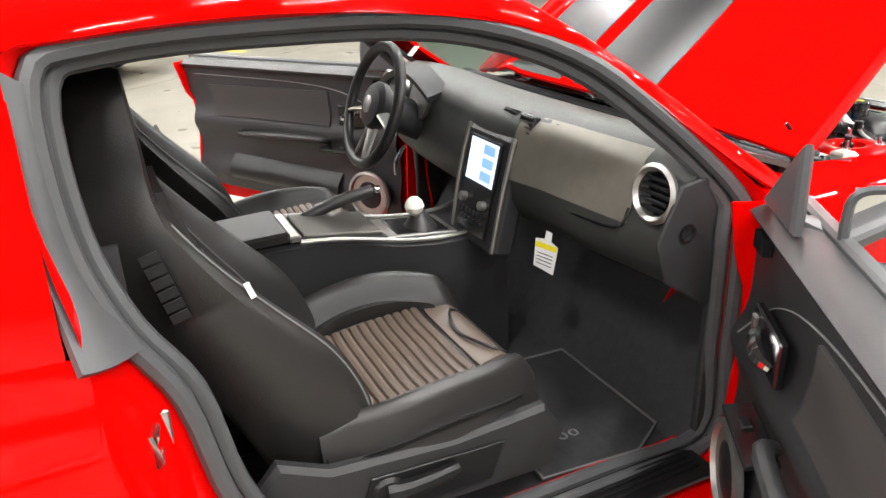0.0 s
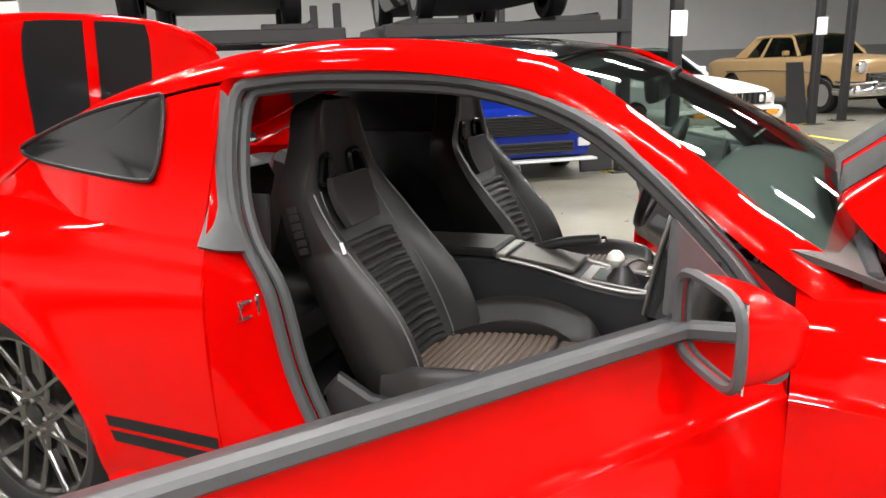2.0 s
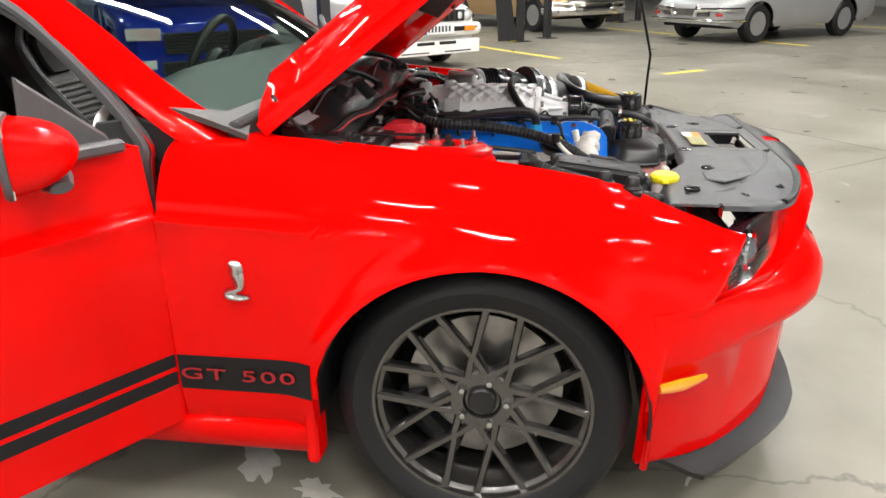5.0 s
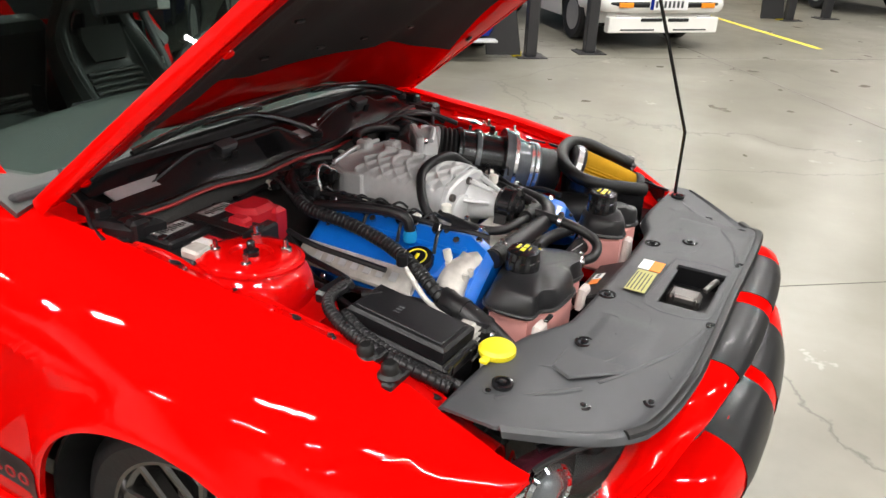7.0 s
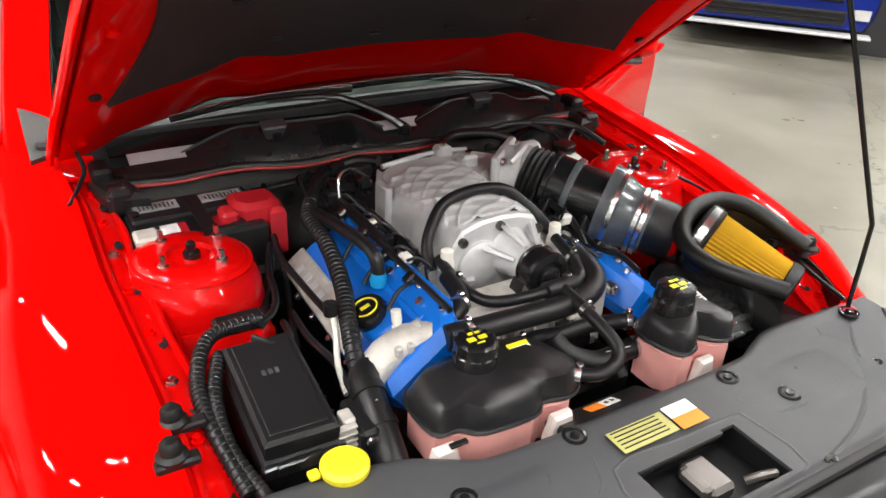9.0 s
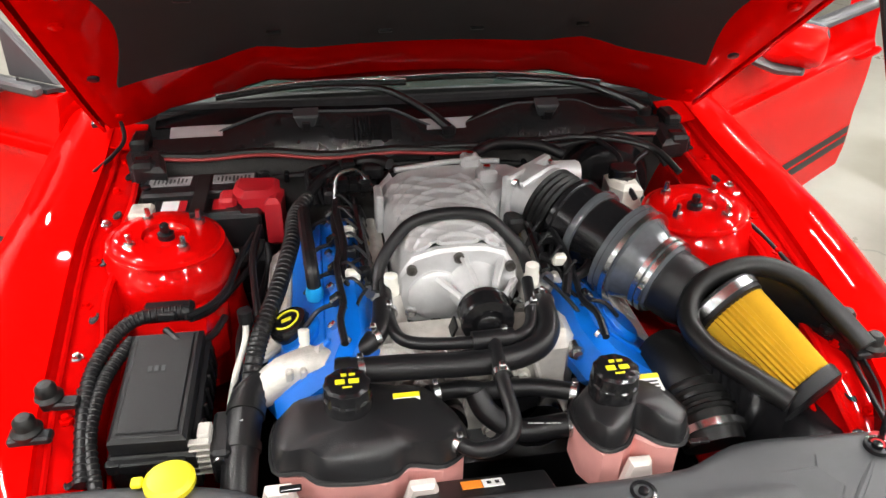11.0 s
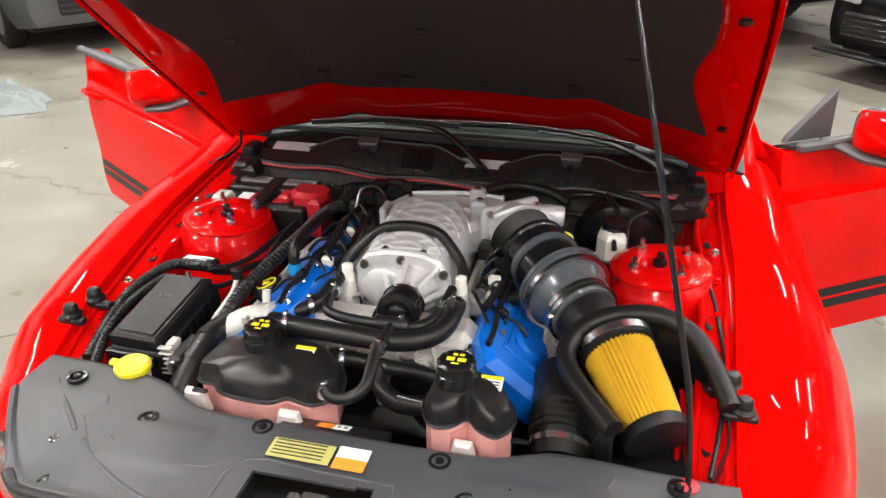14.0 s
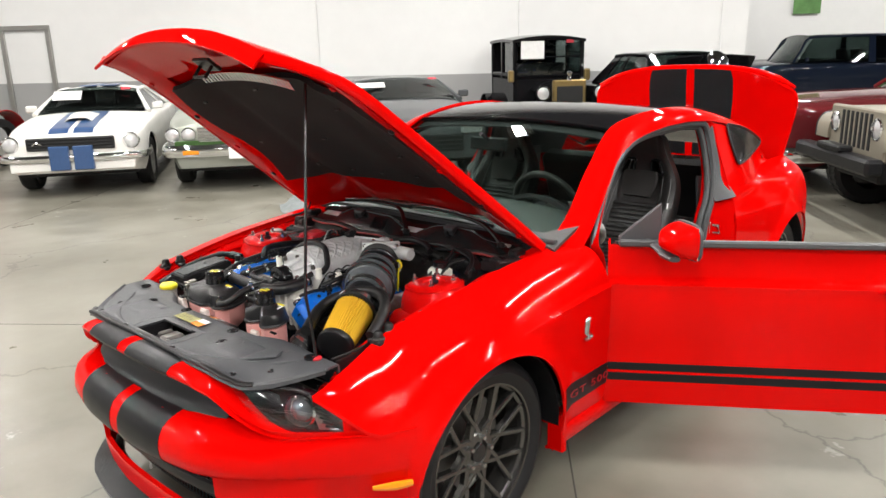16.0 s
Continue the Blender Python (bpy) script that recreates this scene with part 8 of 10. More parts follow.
for k in range(4):
    part("print_bar", Mesh().box((0, -.012 - k * .008, .0016), (.046, .002, .0006), .0001, tagm), COVER, tg)
swm = pose(-.330, -1.090, .962, 70)
sw = thing("steering_wheel", "leather rimmed steering wheel with silver badge", "steering wheel")
part("rim", Mesh().tube([swm @ Vector((.178 * math.cos(a), .178 * math.sin(a), 0)) for a in span(0, 2 * math.pi, 37)[:-1]], .0165, 12, True, 1), LEATHER, sw)
for a in (-.25, math.pi + .25, -math.pi / 2 - .22, -math.pi / 2 + .22):
    part("spoke", Mesh().tube([swm @ Vector((.05 * math.cos(a), .05 * math.sin(a), -.015)), swm @ Vector((.17 * math.cos(a), .17 * math.sin(a), 0))], [.022, .013], 8, smooth=1, flat=.5), SILVER_TRIM, sw)
part("airbag_pad", Mesh().lathe([(.070, -.03), (.074, -.006), (.062, .010), (.03, .018), (0, .019)], 28, swm), VINYL, sw)
part("badge", Mesh().lathe([(.026, .014), (.027, .020), (.02, .023), (0, .024)], 20, swm), SILVER_TRIM, sw)
part("column", Mesh().tube([swm @ Vector((0, 0, -.03)), swm @ Vector((0, -.02, -.22))], [.055, .06], 14, smooth=1), VINYL, sw)
part("keys", Mesh().tube([(-.27, -1.02, .84), (-.265, -1.05, .80), (-.262, -1.055, .755)], [.006, .014, .010], 8, flat=.4), STEEL, sw)
mat = thing("floor_mat", "black carpet floor mat with grey piping", "floor mat")
part("carpet", Mesh().prism([(.25, -1.14), (.70, -1.14), (.72, -.90), (.66, -.80), (.27, -.80)], .014, pose(0, 0, .328), .005), CARPET, mat)
part("piping", Mesh().tube([(.25, -1.14, .343), (.70, -1.14, .343), (.72, -.90, .343), (.66, -.80, .343), (.27, -.80, .343)], .0035, 6, True, 1), STITCH, mat)
letters("GT 500", .034, .001, pose(.60, -1.07, .3435, 0, 0, 90) @ Matrix.Diagonal((1.6, 1, 1, 1)), STITCH, mat, label="grey woven model lettering", spacing=1.1)
vm = thing("rear_view_mirror", "black interior rear view mirror", "mirror")
part("housing", Mesh().box((0, 0, 0), (.22, .035, .065), .016, pose(0, -1.06, 1.245, 8)), PLASTIC, vm)
part("stem", Mesh().tube([(0, -1.06, 1.26), (0, -1.0, 1.30)], .010, 8, smooth=1), PLASTIC, vm)
st = thing("windscreen_sticker", "small white sticker inside the windscreen", "sticker")
part("paper", Mesh().box((0, 0, 0), (.028, .001, .045), .0003, pose(-.640, -.815, 1.062, -50, 0, 14)), WHITE, st)

# ---- the other vehicles in the hall ----
A_AX, B_AX = Vector((.616, -.788, 0)), Vector((.788, .616, 0))


def facing(cx, cy, d):
    """A pose at (cx, cy) with the nose towards d."""
    return pose(cx, cy, 0, 0, 0, math.degrees(math.atan2(-d.x, d.y)))


PW = paint("white_car_paint", (.78, .77, .73), coat=.6)
PBLU = paint("blue_car_paint", (.006, .02, .22), .2, .8)
PSIL = paint("silver_car_paint", (.42, .42, .42), .6, .6)
PGRN = paint("silver_green_paint", (.36, .375, .33), .4, .6)
PGRN_D = paint("green_car_paint", (.05, .10, .035), .2, .6)
PGRY = paint("grey_car_paint", (.10, .105, .11), .4, .8)
PBLK = paint("black_car_paint", (.008, .008, .009), 0, .9)
PTAN = paint("tan_car_paint", (.36, .24, .12), .2, .6)
PMAR = paint("maroon_car_paint", (.09, .012, .014), .2, .8)
PBEI = paint("beige_car_paint", (.33, .30, .24), .3, .5)
PNAVY = paint("navy_car_paint", (.012, .018, .035), .2, .8)
STR_B = plain("blue_stripe_paint", (.03, .075, .19), .35, coat=.4)
LAMP = plain("lamp_reflector", (.75, .75, .76), .12, metal=.6, coat=1.0)
UNDER = plain("dark_underbody", (.012, .012, .012), .8)
RIMSIL = plain("silver_alloy_rim", (.5, .5, .5), .3, metal=.8)
PAPER = plain("white_paper_sheet", (.82, .82, .80), .8)
REDTAG = plain("red_print", (.6, .03, .05), .5)
CARSEAT = plain("dark_car_seat", (.035, .033, .032), .6)
CARGLASS = glass("car_glass", (.42, .47, .46))


class Car:
    """A parked car of the given proportions; y is forward, the middle of its length at 0."""

    def __init__(self, name, label, at, L, W, H, wb, fo, R, hood, cowl, deck, tail, ys, paint_, zb=.24, group="parked cars", cat="car", flat=.5, rim=None, belt=.88, roof=.66, bulge=.05):
        self.t = thing(name, label, cat, group, at)
        self.L, self.W, self.H, self.R, self.paint, self.zb, self.bulge = L, W, H, R, paint_, zb, bulge
        h = L / 2
        self.h = h
        yc, yr1, yr2, yd = [h - k for k in ys]
        self.ys = (yc, yr1, yr2, yd)
        self.yf, self.yr = h - fo, h - fo - wb
        self.top = [(-h, (tail,)), (-h + .25, (deck - .02,)), (yd - .05, (deck,)), ((yc + yd) / 2, ((deck + cowl) / 2,)), (yc, (cowl,)), ((yc + h) / 2, ((cowl + hood) / 2 + .012,)), (h - .10, (hood,)), (h, (hood - .05,))]
        self.plan = [(-h, (.84,)), (-h + .4, (.965,)), (-.2 * h, (1.0,)), (.4 * h, (.995,)), (h - .45, (.96,)), (h - .12, (.90,)), (h, (.85,))]
        self.make_body()
        self.make_cabin(belt, roof)
        self.make_wheels(rim or RIMSIL)

    def zt(self, y):
        return lerp_table(self.top, y)[0]

    def hw(self, y):
        return lerp_table(self.plan, y)[0] * self.W / 2

    def sect(self, y, v):
        w, zt = self.hw(y), self.zt(y)
        zs, zb = zt - .075, self.zb
        e = max(0, abs(y) - self.h + .5) / .5
        zb += .07 * e
        cr = .045
        return curve([(w * .93, zb), (w * .985, zb + .26 * (zs - zb)), (w, zb + .58 * (zs - zb)), (w * .985, zs - .02), (w * .93, zs + .05), (w * .72, zt + .4 * cr), (w * .38, zt + cr * .85), (0, zt + cr)], v)

    def make_body(self):
        ar = self.R + .055

        def lo_of(y):
            az = 0
            for yc in (self.yf, self.yr):
                d = abs(y - yc)
                if d < ar:
                    az = max(az, self.R + math.sqrt(ar * ar - d * d))
            if az <= self.zb:
                return 0.0
            a, b = 0.0, .6
            for _ in range(16):
                m = (a + b) / 2
                a, b = (m, b) if self.sect(y, m)[1] < az else (a, m)
            return a
        ys = span(-self.h, self.h, 44)
        for yc in (self.yf, self.yr):
            ys += [yc + ar * math.cos(math.pi * k / 14) * .9995 for k in range(15)]
        ys = sorted(set(round(y, 4) for y in ys))
        los = {y: lo_of(y) for y in ys}

        def fn(y, v):
            x, z = self.sect(y, los[y] + (1 - los[y]) * v)
            return (x, y, z)
        mb = Mesh().grid(fn, ys, span(0, 1, 20), .015)
        m2 = mb.mirror()
        mb.add(m2.v, m2.f)
        # closed nose and tail
        for y, sg in ((self.h, 1), (-self.h, -1)):
            half = [self.sect(y, v) for v in span(0, 1, 16)]
            ring = [(x, z) for x, z in half] + [(-x, z) for x, z in half[::-1][1:]]
            zc = (half[0][1] + half[-1][1]) / 2
            rows = [(0, 0), (.12, .45), (.3, .75), (.6, .95), (1.0, 1.0)]
            n = len(ring)
            vs = [(x * (1 - t), y + sg * self.bulge * b, zc + (z - zc) * (1 - t)) for t, b in rows for x, z in ring]
            fs = [(i * n + j, (i + 1) * n + j, (i + 1) * n + (j + 1) % n, i * n + (j + 1) % n) for i in range(len(rows) - 1) for j in range(n)]
            mb.add(vs, [f if sg > 0 else f[::-1] for f in fs])
        self.body = part("body", mb, self.paint, self.t, sharp=40)
        part("underbody", Mesh().box((0, 0, (self.zb + .52) / 2), (self.W * .84, self.L * .92, .52 - self.zb), .02), UNDER, self.t)

    def make_cabin(self, belt, roof):
        yc, yr1, yr2, yd = self.ys
        H, t = self.H, self.t
        wb_, wr = self.W / 2 * belt, self.W / 2 * roof
        zc, zd = self.zt(yc) + .01, self.zt(yd) + .01
        lo = lambda u: Vector((wb_ * (1 - .06 * max(0, u - .6)), yc - .02 + (yd - yc + .02) * u, zc + (zd - zc) * u))
        hi = lambda u: Vector((wr, yr1 + (yr2 - yr1) * u, H - .055 - .03 * (2 * u - 1) ** 2))
        roofm = Mesh().grid(lambda u, s: Vector((hi(u).x * s, hi(u).y, hi(u).z + .055 * (1 - abs(s) ** 2.5))), span(0, 1, 14), span(-1, 1, 15), .02, flip=False)
        part("roof", roofm, self.paint, t, sharp=50)
        ws_ = part("windscreen", Mesh().grid(lambda v, s: Vector((lo(0).x * .93 * s, yc + .10 * (1 - s * s), zc + .035 * (1 - s * s))).lerp(Vector((wr * .98 * s, yr1 - .01, H - .055 + .04 * (1 - abs(s) ** 2.5))), v), span(0, 1, 7), span(-1, 1, 11), .005, flip=True), CARGLASS, t)
        ws_.visible_shadow = False
        rw_ = part("rear_window", Mesh().grid(lambda v, s: Vector((lo(1).x * .90 * s, yd - .05 * (1 - s * s), zd + .03 * (1 - s * s))).lerp(Vector((wr * .98 * s, yr2 + .01, H - .085 + .05 * (1 - abs(s) ** 2.5))), v), span(0, 1, 7), span(-1, 1, 11), .005), CARGLASS, t)
        rw_.visible_shadow = False
        for sg in (1, -1):
            fx = lambda mb: mb if sg > 0 else mb.mirror()
            part("side_window", fx(Mesh().grid(lambda u, v: lo(u).lerp(hi(u), v) - Vector((.006, 0, 0)), span(.03, .97, 9), span(0, 1, 5), .005, flip=True)), CARGLASS, t).visible_shadow = False
            part("front_pillar", fx(Mesh().tube([lo(0), lo(0).lerp(hi(0), .5) + Vector((.004, .01, 0)), hi(0), hi(.25), hi(.5), hi(.75), hi(1)], [.034, .03, .03, .03, .03, .03, .034], 8, smooth=3)), self.paint, t)
            part("centre_pillar", fx(Mesh().grid(lambda u, v: lo(u).lerp(hi(u), v) + Vector((.004, 0, 0)), span(.53, .58, 3), span(0, 1, 5), .02, flip=True)), self.paint, t)
            part("rear_pillar", fx(Mesh().grid(lambda u, v: lo(u).lerp(hi(u), v) + Vector((.006, 0, 0)), span(.80, 1.02, 6), span(0, 1, 6), .03, flip=True)), self.paint, t)
            part("door_mirror", fx(Mesh().box((0, 0, 0), (.15, .08, .10), .03, pose(self.W / 2 * .99, yc - .28, zc + .07))), self.paint, t)
        part("dashboard", Mesh().box((0, yc - .22, zc - .01), (wb_ * 1.75, .40, .06), .02), UNDER, t)
        # dark sheet at belt height, standing for the shaded cabin below
        part("dark_cabin_sheet", Mesh().box((0, (yc + yd) / 2, min(zc, zd) + .052), (wb_ * 1.8, (yc - yd) * .96, .012), .004), UNDER, t)
        for sg in (1, -1):
            part("seat", Mesh().box((0, 0, 0), (.44, .12, min(.34, (H - zc) * .9)), .05, pose(sg * wb_ * .48, (yr1 + yr2) / 2 + .02, zc + .12, -12)), CARSEAT, t)
        part("steering_wheel", Mesh().tube([pose(wb_ * -.46, yc - .55, zc + .06, 60) @ Vector((.17 * math.cos(a), .17 * math.sin(a), 0)) for a in span(0, 6.283, 17)[:-1]], .013, 6, True, 1), UNDER, t)

    def make_wheels(self, rim):
        R, r = self.R, self.R * .62
        X = Matrix(((0, 0, 1, 0), (0, 1, 0, 0), (-1, 0, 0, 0), (0, 0, 0, 1)))
        hw = .10
        ty = Mesh().lathe([(r, -hw), (R - .03, -hw * 1.05), (R, -hw * .7), (R, hw * .7), (R - .03, hw * 1.05), (r, hw * .95), (r - .01, hw * .6)], 36, X, closed=True)
        rm = Mesh().lathe([(r + .004, hw * .93), (r - .012, hw * .90), (r - .02, hw * .5), (.09, hw * .35), (.06, hw * .75), (0, hw * .8)], 28, X)
        for k in range(5):
            a = k * 2 * math.pi / 5
            rm.box((0, 0, 0), (.03, .06, r - .08), .006, pose(hw * .66, math.sin(a) * (r / 2 + .03), math.cos(a) * (r / 2 + .03), -math.degrees(a)))
        for y in (self.yf, self.yr):
            for sg in (1, -1):
                m = pose(sg * (self.hw(y) - hw - .02), y, R, 0, 0, 0 if sg > 0 else 180)
                w = part("wheel", ty.moved(m), TYRE, self.t)
                part("rim", rm.moved(m), rim, w)

    # fittings laid on the nose
    def fy(self, x, z, up=.0):
        w = self.hw(self.h)
        k = min(1, max(abs(x) / w, 0))
        return self.h + self.bulge * (1 - k ** 3) + up

    def lamp(self, x, z, r, ring=None, ry=1.0):
        for sg in (1, -1):
            m = pose(sg * x, self.fy(x, z), z, -90) @ Matrix.Diagonal((1, ry, 1, 1))
            o = part("headlamp", Mesh().lathe([(r * 1.2, -.05), (r * 1.2, .012), (r * 1.08, .024), (r, .012)], 24, m), ring or CHROME, self.t)
            part("lens", Mesh().lathe([(r, .010), (r * .8, .028), (r * .4, .040), (0, .044)], 24, m), LAMP, o)

    def rect(self, name, x, z, w, h, mat, up=.01, d=.03, label="", both_=True, yaw=0):
        for sg in ((1, -1) if both_ and x else (1,)):
            part(name, Mesh().box((0, 0, 0), (w, d, h), min(.01, h * .3), pose(sg * x, self.fy(x, z, up), z, 0, 0, -sg * yaw)), mat, self.t, label)

    def bar(self, name, z, r, mat, flat=2.0, wrap=.45, out=.09, w=None, back=False, label=""):
        s, h = (-1 if back else 1), self.h
        w = w or self.W / 2
        pts = [(-w * 1.0, h - wrap), (-w * .985, h - .06), (-w * .80, h + out * .62), (-w * .35, h + out), (w * .35, h + out), (w * .80, h + out * .62), (w * .985, h - .06), (w * 1.0, h - wrap)]
        part(name, Mesh().tube([(x, s * y, z) for x, y in pts], r, 10, smooth=3, flat=flat), mat, self.t, label)

    def grille(self, z, w, h, n, mat, upright=False, back=UNDER, x=0, up=.012):
        part("grille", Mesh().box((x, self.fy(x, z, up - .02), z), (w, .05, h), .01), back, self.t)
        for k in range(n):
            if upright:
                px = x - w / 2 + (k + .5) * w / n
                part("grille_slat", Mesh().box((px, self.fy(px, z, up + .008), z), (w / n * .4, .02, h * .94), .003), mat, self.t)
            else:
                pz = z - h / 2 + (k + .5) * h / n
                part("grille_slat", Mesh().box((x, self.fy(x, pz, up + .008), pz), (w * .98, .02, h / n * .45), .003), mat, self.t)

    def stripes(self, mat, x0, x1, y0=None, y1=None):
        for sg in (1, -1):
            def fn(y, x):
                w = self.hw(y)
                a, b = 0.5, 1.0
                for _ in range(16):
                    m = (a + b) / 2
                    a, b = (m, b) if self.sect(y, m)[0] > x else (a, m)
                return (sg * x, y, self.sect(y, a)[1] + .006)
            part("hood_stripe", Mesh().grid(fn, span(y0 if y0 is not None else self.ys[0] + .10, self.h - .01, 14), span(x0, x1, 4), .003, flip=sg > 0), mat, self.t)
            yr1, yr2 = self.ys[1], self.ys[2]
            part("roof_stripe", Mesh().box((sg * (x0 + x1) / 2, (yr1 + yr2) / 2, self.H + .004), (x1 - x0, (yr1 - yr2) * .94, .012), .003), mat, self.t)

    def paper(self, sx=.4, w=.34, h=.22):
        yc, yr1 = self.ys[0], self.ys[1]
        zc = self.zt(yc)
        ang = math.degrees(math.atan2(self.H - zc, yc - yr1))
        part("price_sheet", Mesh().box((0, 0, 0), (w, h, .003), .001, pose(sx, yc + (yr1 - yc) * .60 + .06, zc + (self.H - zc) * .60 + .035, 180 - ang)), PAPER, self.t, "white paper sheet behind the windscreen")
        part("price_tag", Mesh().box((0, 0, 0), (.13, .06, .003), .001, pose(-sx * 1.15, yc + (yr1 - yc) * .82 + .05, zc + (self.H - zc) * .80 + .035, 180 - ang)), REDTAG, self.t, "small red tag")

    def tail(self, z, w, h, x):
        for sg in (1, -1):
            part("tail_lamp", Mesh().box((sg * x, -self.fy(x, z) - .005, z), (w, .03, h), .01), REDTAG, self.t)


NA = -A_AX
# white fastback with blue stripes
c = Car("classic_fastback", "white classic fastback with two blue stripes parked by the wall", pose(9.38, -3.26, 0, 0, 0, 56), 4.61, 1.73, 1.30, 2.74, .83, .325, .80, .93, .93, .86, (1.42, 2.02, 3.0, 4.15), PW, roof=.64)
c.grille(.675, 1.02, .155, 4, UNDER)
part("grille_badge", Mesh().tube([(.33, c.fy(.2, .68, .03), .68), (.40, c.fy(.2, .68, .03), .70), (.44, c.fy(.2, .68, .03), .67)], .014, 6), CHROME, c.t, "small chrome horse-shaped badge")
c.lamp(.70, .68, .085)
c.bar("front_bumper", .50, .022, CHROME, 2.0)
c.rect("valance", 0, .39, 1.45, .10, PW, .0)
for sg in (1, -1):
    part("nose_stripe", Mesh().box((sg * .14, c.fy(.1, .4, .026), .50), (.23, .10, .30), .01), STR_B, c.t)
c.rect("turn_lamp", .60, .375, .10, .05, AMBER, .02)
c.stripes(STR_B, .03, .26)
c.paper(.36, .38, .22)
part("hood_scoop", Mesh().grid(lambda u, s: (s * .17, c.ys[0] + .35 + .55 * u, c.zt(c.ys[0] + .35 + .55 * u) + .05 + .075 * math.sin(u * 2.2 + .2) * (1 - abs(s) ** 4)), span(0, 1, 8), span(-1, 1, 9), .01, flip=True), PW, c.t, "white hood scoop")
# silver-green muscle car
c = Car("muscle_car", "silver and green muscle car with chrome bumper and hood scoop", pose(8.16, -5.04, 0, 0, 0, 54), 5.15, 1.94, 1.36, 2.95, .92, .35, .90, 1.0, .98, .92, (1.65, 2.35, 3.45, 4.05), PGRN, roof=.66)
c.grille(.735, 1.05, .20, 5, CHROME, back=SILVER_TRIM)
c.lamp(.83, .735, .078)
c.lamp(.635, .735, .078)
c.bar("front_bumper", .535, .035, CHROME, 2.3, label="heavy chrome front bumper")
c.rect("valance", 0, .635, 1.62, .06, PGRN_D, .01)
c.rect("turn_lamp", .62, .52, .20, .055, AMBER, .075)
c.rect("number_plate", 0, .50, .32, .15, WHITE, .095)
part("hood_scoop", Mesh().box((0, c.ys[0] + .72, c.zt(c.ys[0] + .7) + .085), (.78, .62, .13), .05), STRIPE, c.t, "matt black hood scoop")
c.paper(.4, .3, .22)
# grey modern coupe
c = Car("grey_coupe", "dark grey modern coupe parked by the wall", pose(6.4, -6.6, 0, 0, 0, 54), 4.7, 1.9, 1.31, 2.72, .92, .34, .78, .98, .99, .90, (1.35, 2.1, 3.0, 4.2), PGRY, roof=.68)
c.grille(.52, 1.1, .22, 4, UNDER)
c.rect("headlamp", .68, .70, .34, .12, LAMP, .0, .06, yaw=18)
c.paper(.45, .42, .16)
# black modern saloon nose
c = Car("black_coupe", "glossy black modern coupe with low wide grille", facing(-4.5, -6.66, B_AX), 4.75, 1.92, 1.36, 2.75, .92, .345, .80, 1.0, 1.0, .92, (1.35, 2.1, 3.05, 4.2), PBLK, zb=.19, roof=.68)
c.grille(.45, 1.3, .20, 5, PLASTIC_G)
c.rect("headlamp", .70, .69, .36, .13, LAMP, .0, .06, yaw=18)
c.rect("splitter", 0, .22, 1.66, .03, PLASTIC, .02, .14)
# blue modern coupe
c = Car("blue_coupe", "deep blue modern coupe with black grille", facing(-7.3, -4.8, B_AX), 4.78, 1.92, 1.37, 2.72, .95, .345, .80, 1.0, 1.0, .95, (1.42, 2.15, 3.1, 4.15), PBLU, zb=.19, roof=.68)
c.grille(.60, 1.10, .21, 7, PLASTIC_G)
c.grille(.36, 1.2, .12, 3, PLASTIC_G)
c.rect("headlamp", .74, .70, .34, .12, LAMP, .0, .06, yaw=20)
c.rect("splitter", 0, .225, 1.66, .025, ALU, .03, .16, "pale grey lower lip")
c.rect("fog_lamp", .72, .40, .14, .09, LAMP, .02)
# white eighties saloon
c = Car("classic_saloon", "white boxy eighties saloon with black grille and fog lamps", pose(-9.5, -2.95, 0, 0, 0, -46), 4.35, 1.67, 1.37, 2.56, .80, .31, .82, .94, .95, .93, (1.35, 1.95, 3.05, 3.62), PW, roof=.70)
c.grille(.70, 1.05, .15, 12, PLASTIC_G, True)
for sg in (1, -1):
    part("kidney", Mesh().tube([(sg * .035, c.fy(0, .7, .04), .63), (sg * .035, c.fy(0, .7, .04), .775), (sg * .125, c.fy(0, .7, .04), .775), (sg * .125, c.fy(0, .7, .04), .63)], .009, 6, True, 1), CHROME, c.t, "chrome grille surround")
c.lamp(.60, .70, .068)
c.lamp(.44, .70, .060)
c.bar("front_bumper", .52, .055, PW, 1.5, out=.10)
c.bar("bumper_strip", .535, .028, PLASTIC, 1.2, out=.145, wrap=.40, w=c.W / 2 * 1.01)
c.rect("turn_lamp", .54, .53, .18, .06, AMBER, .13)
c.rect("spoiler", 0, .30, 1.46, .18, PW, .03, .12)
c.rect("fog_lamp", .54, .36, .19, .10, LAMP, .08)
c.rect("spoiler_slot", .18, .36, .28, .04, UNDER, .085)
c.rect("spoiler_slot", .35, .245, .45, .018, UNDER, .085)
c.rect("number_plate", 0, .545, .50, .13, WHITE, .135, .012)
for k in range(7):
    c_x = -.17 + k * .056
    part("plate_bar", Mesh().box((c_x, c.fy(0, .5, .145), .545), (.030, .004, .075), .001), COVER, c.t)
part("plate_band", Mesh().box((.225, c.fy(0, .5, .1445), .545), (.045, .004, .125), .001), PBLU, c.t)
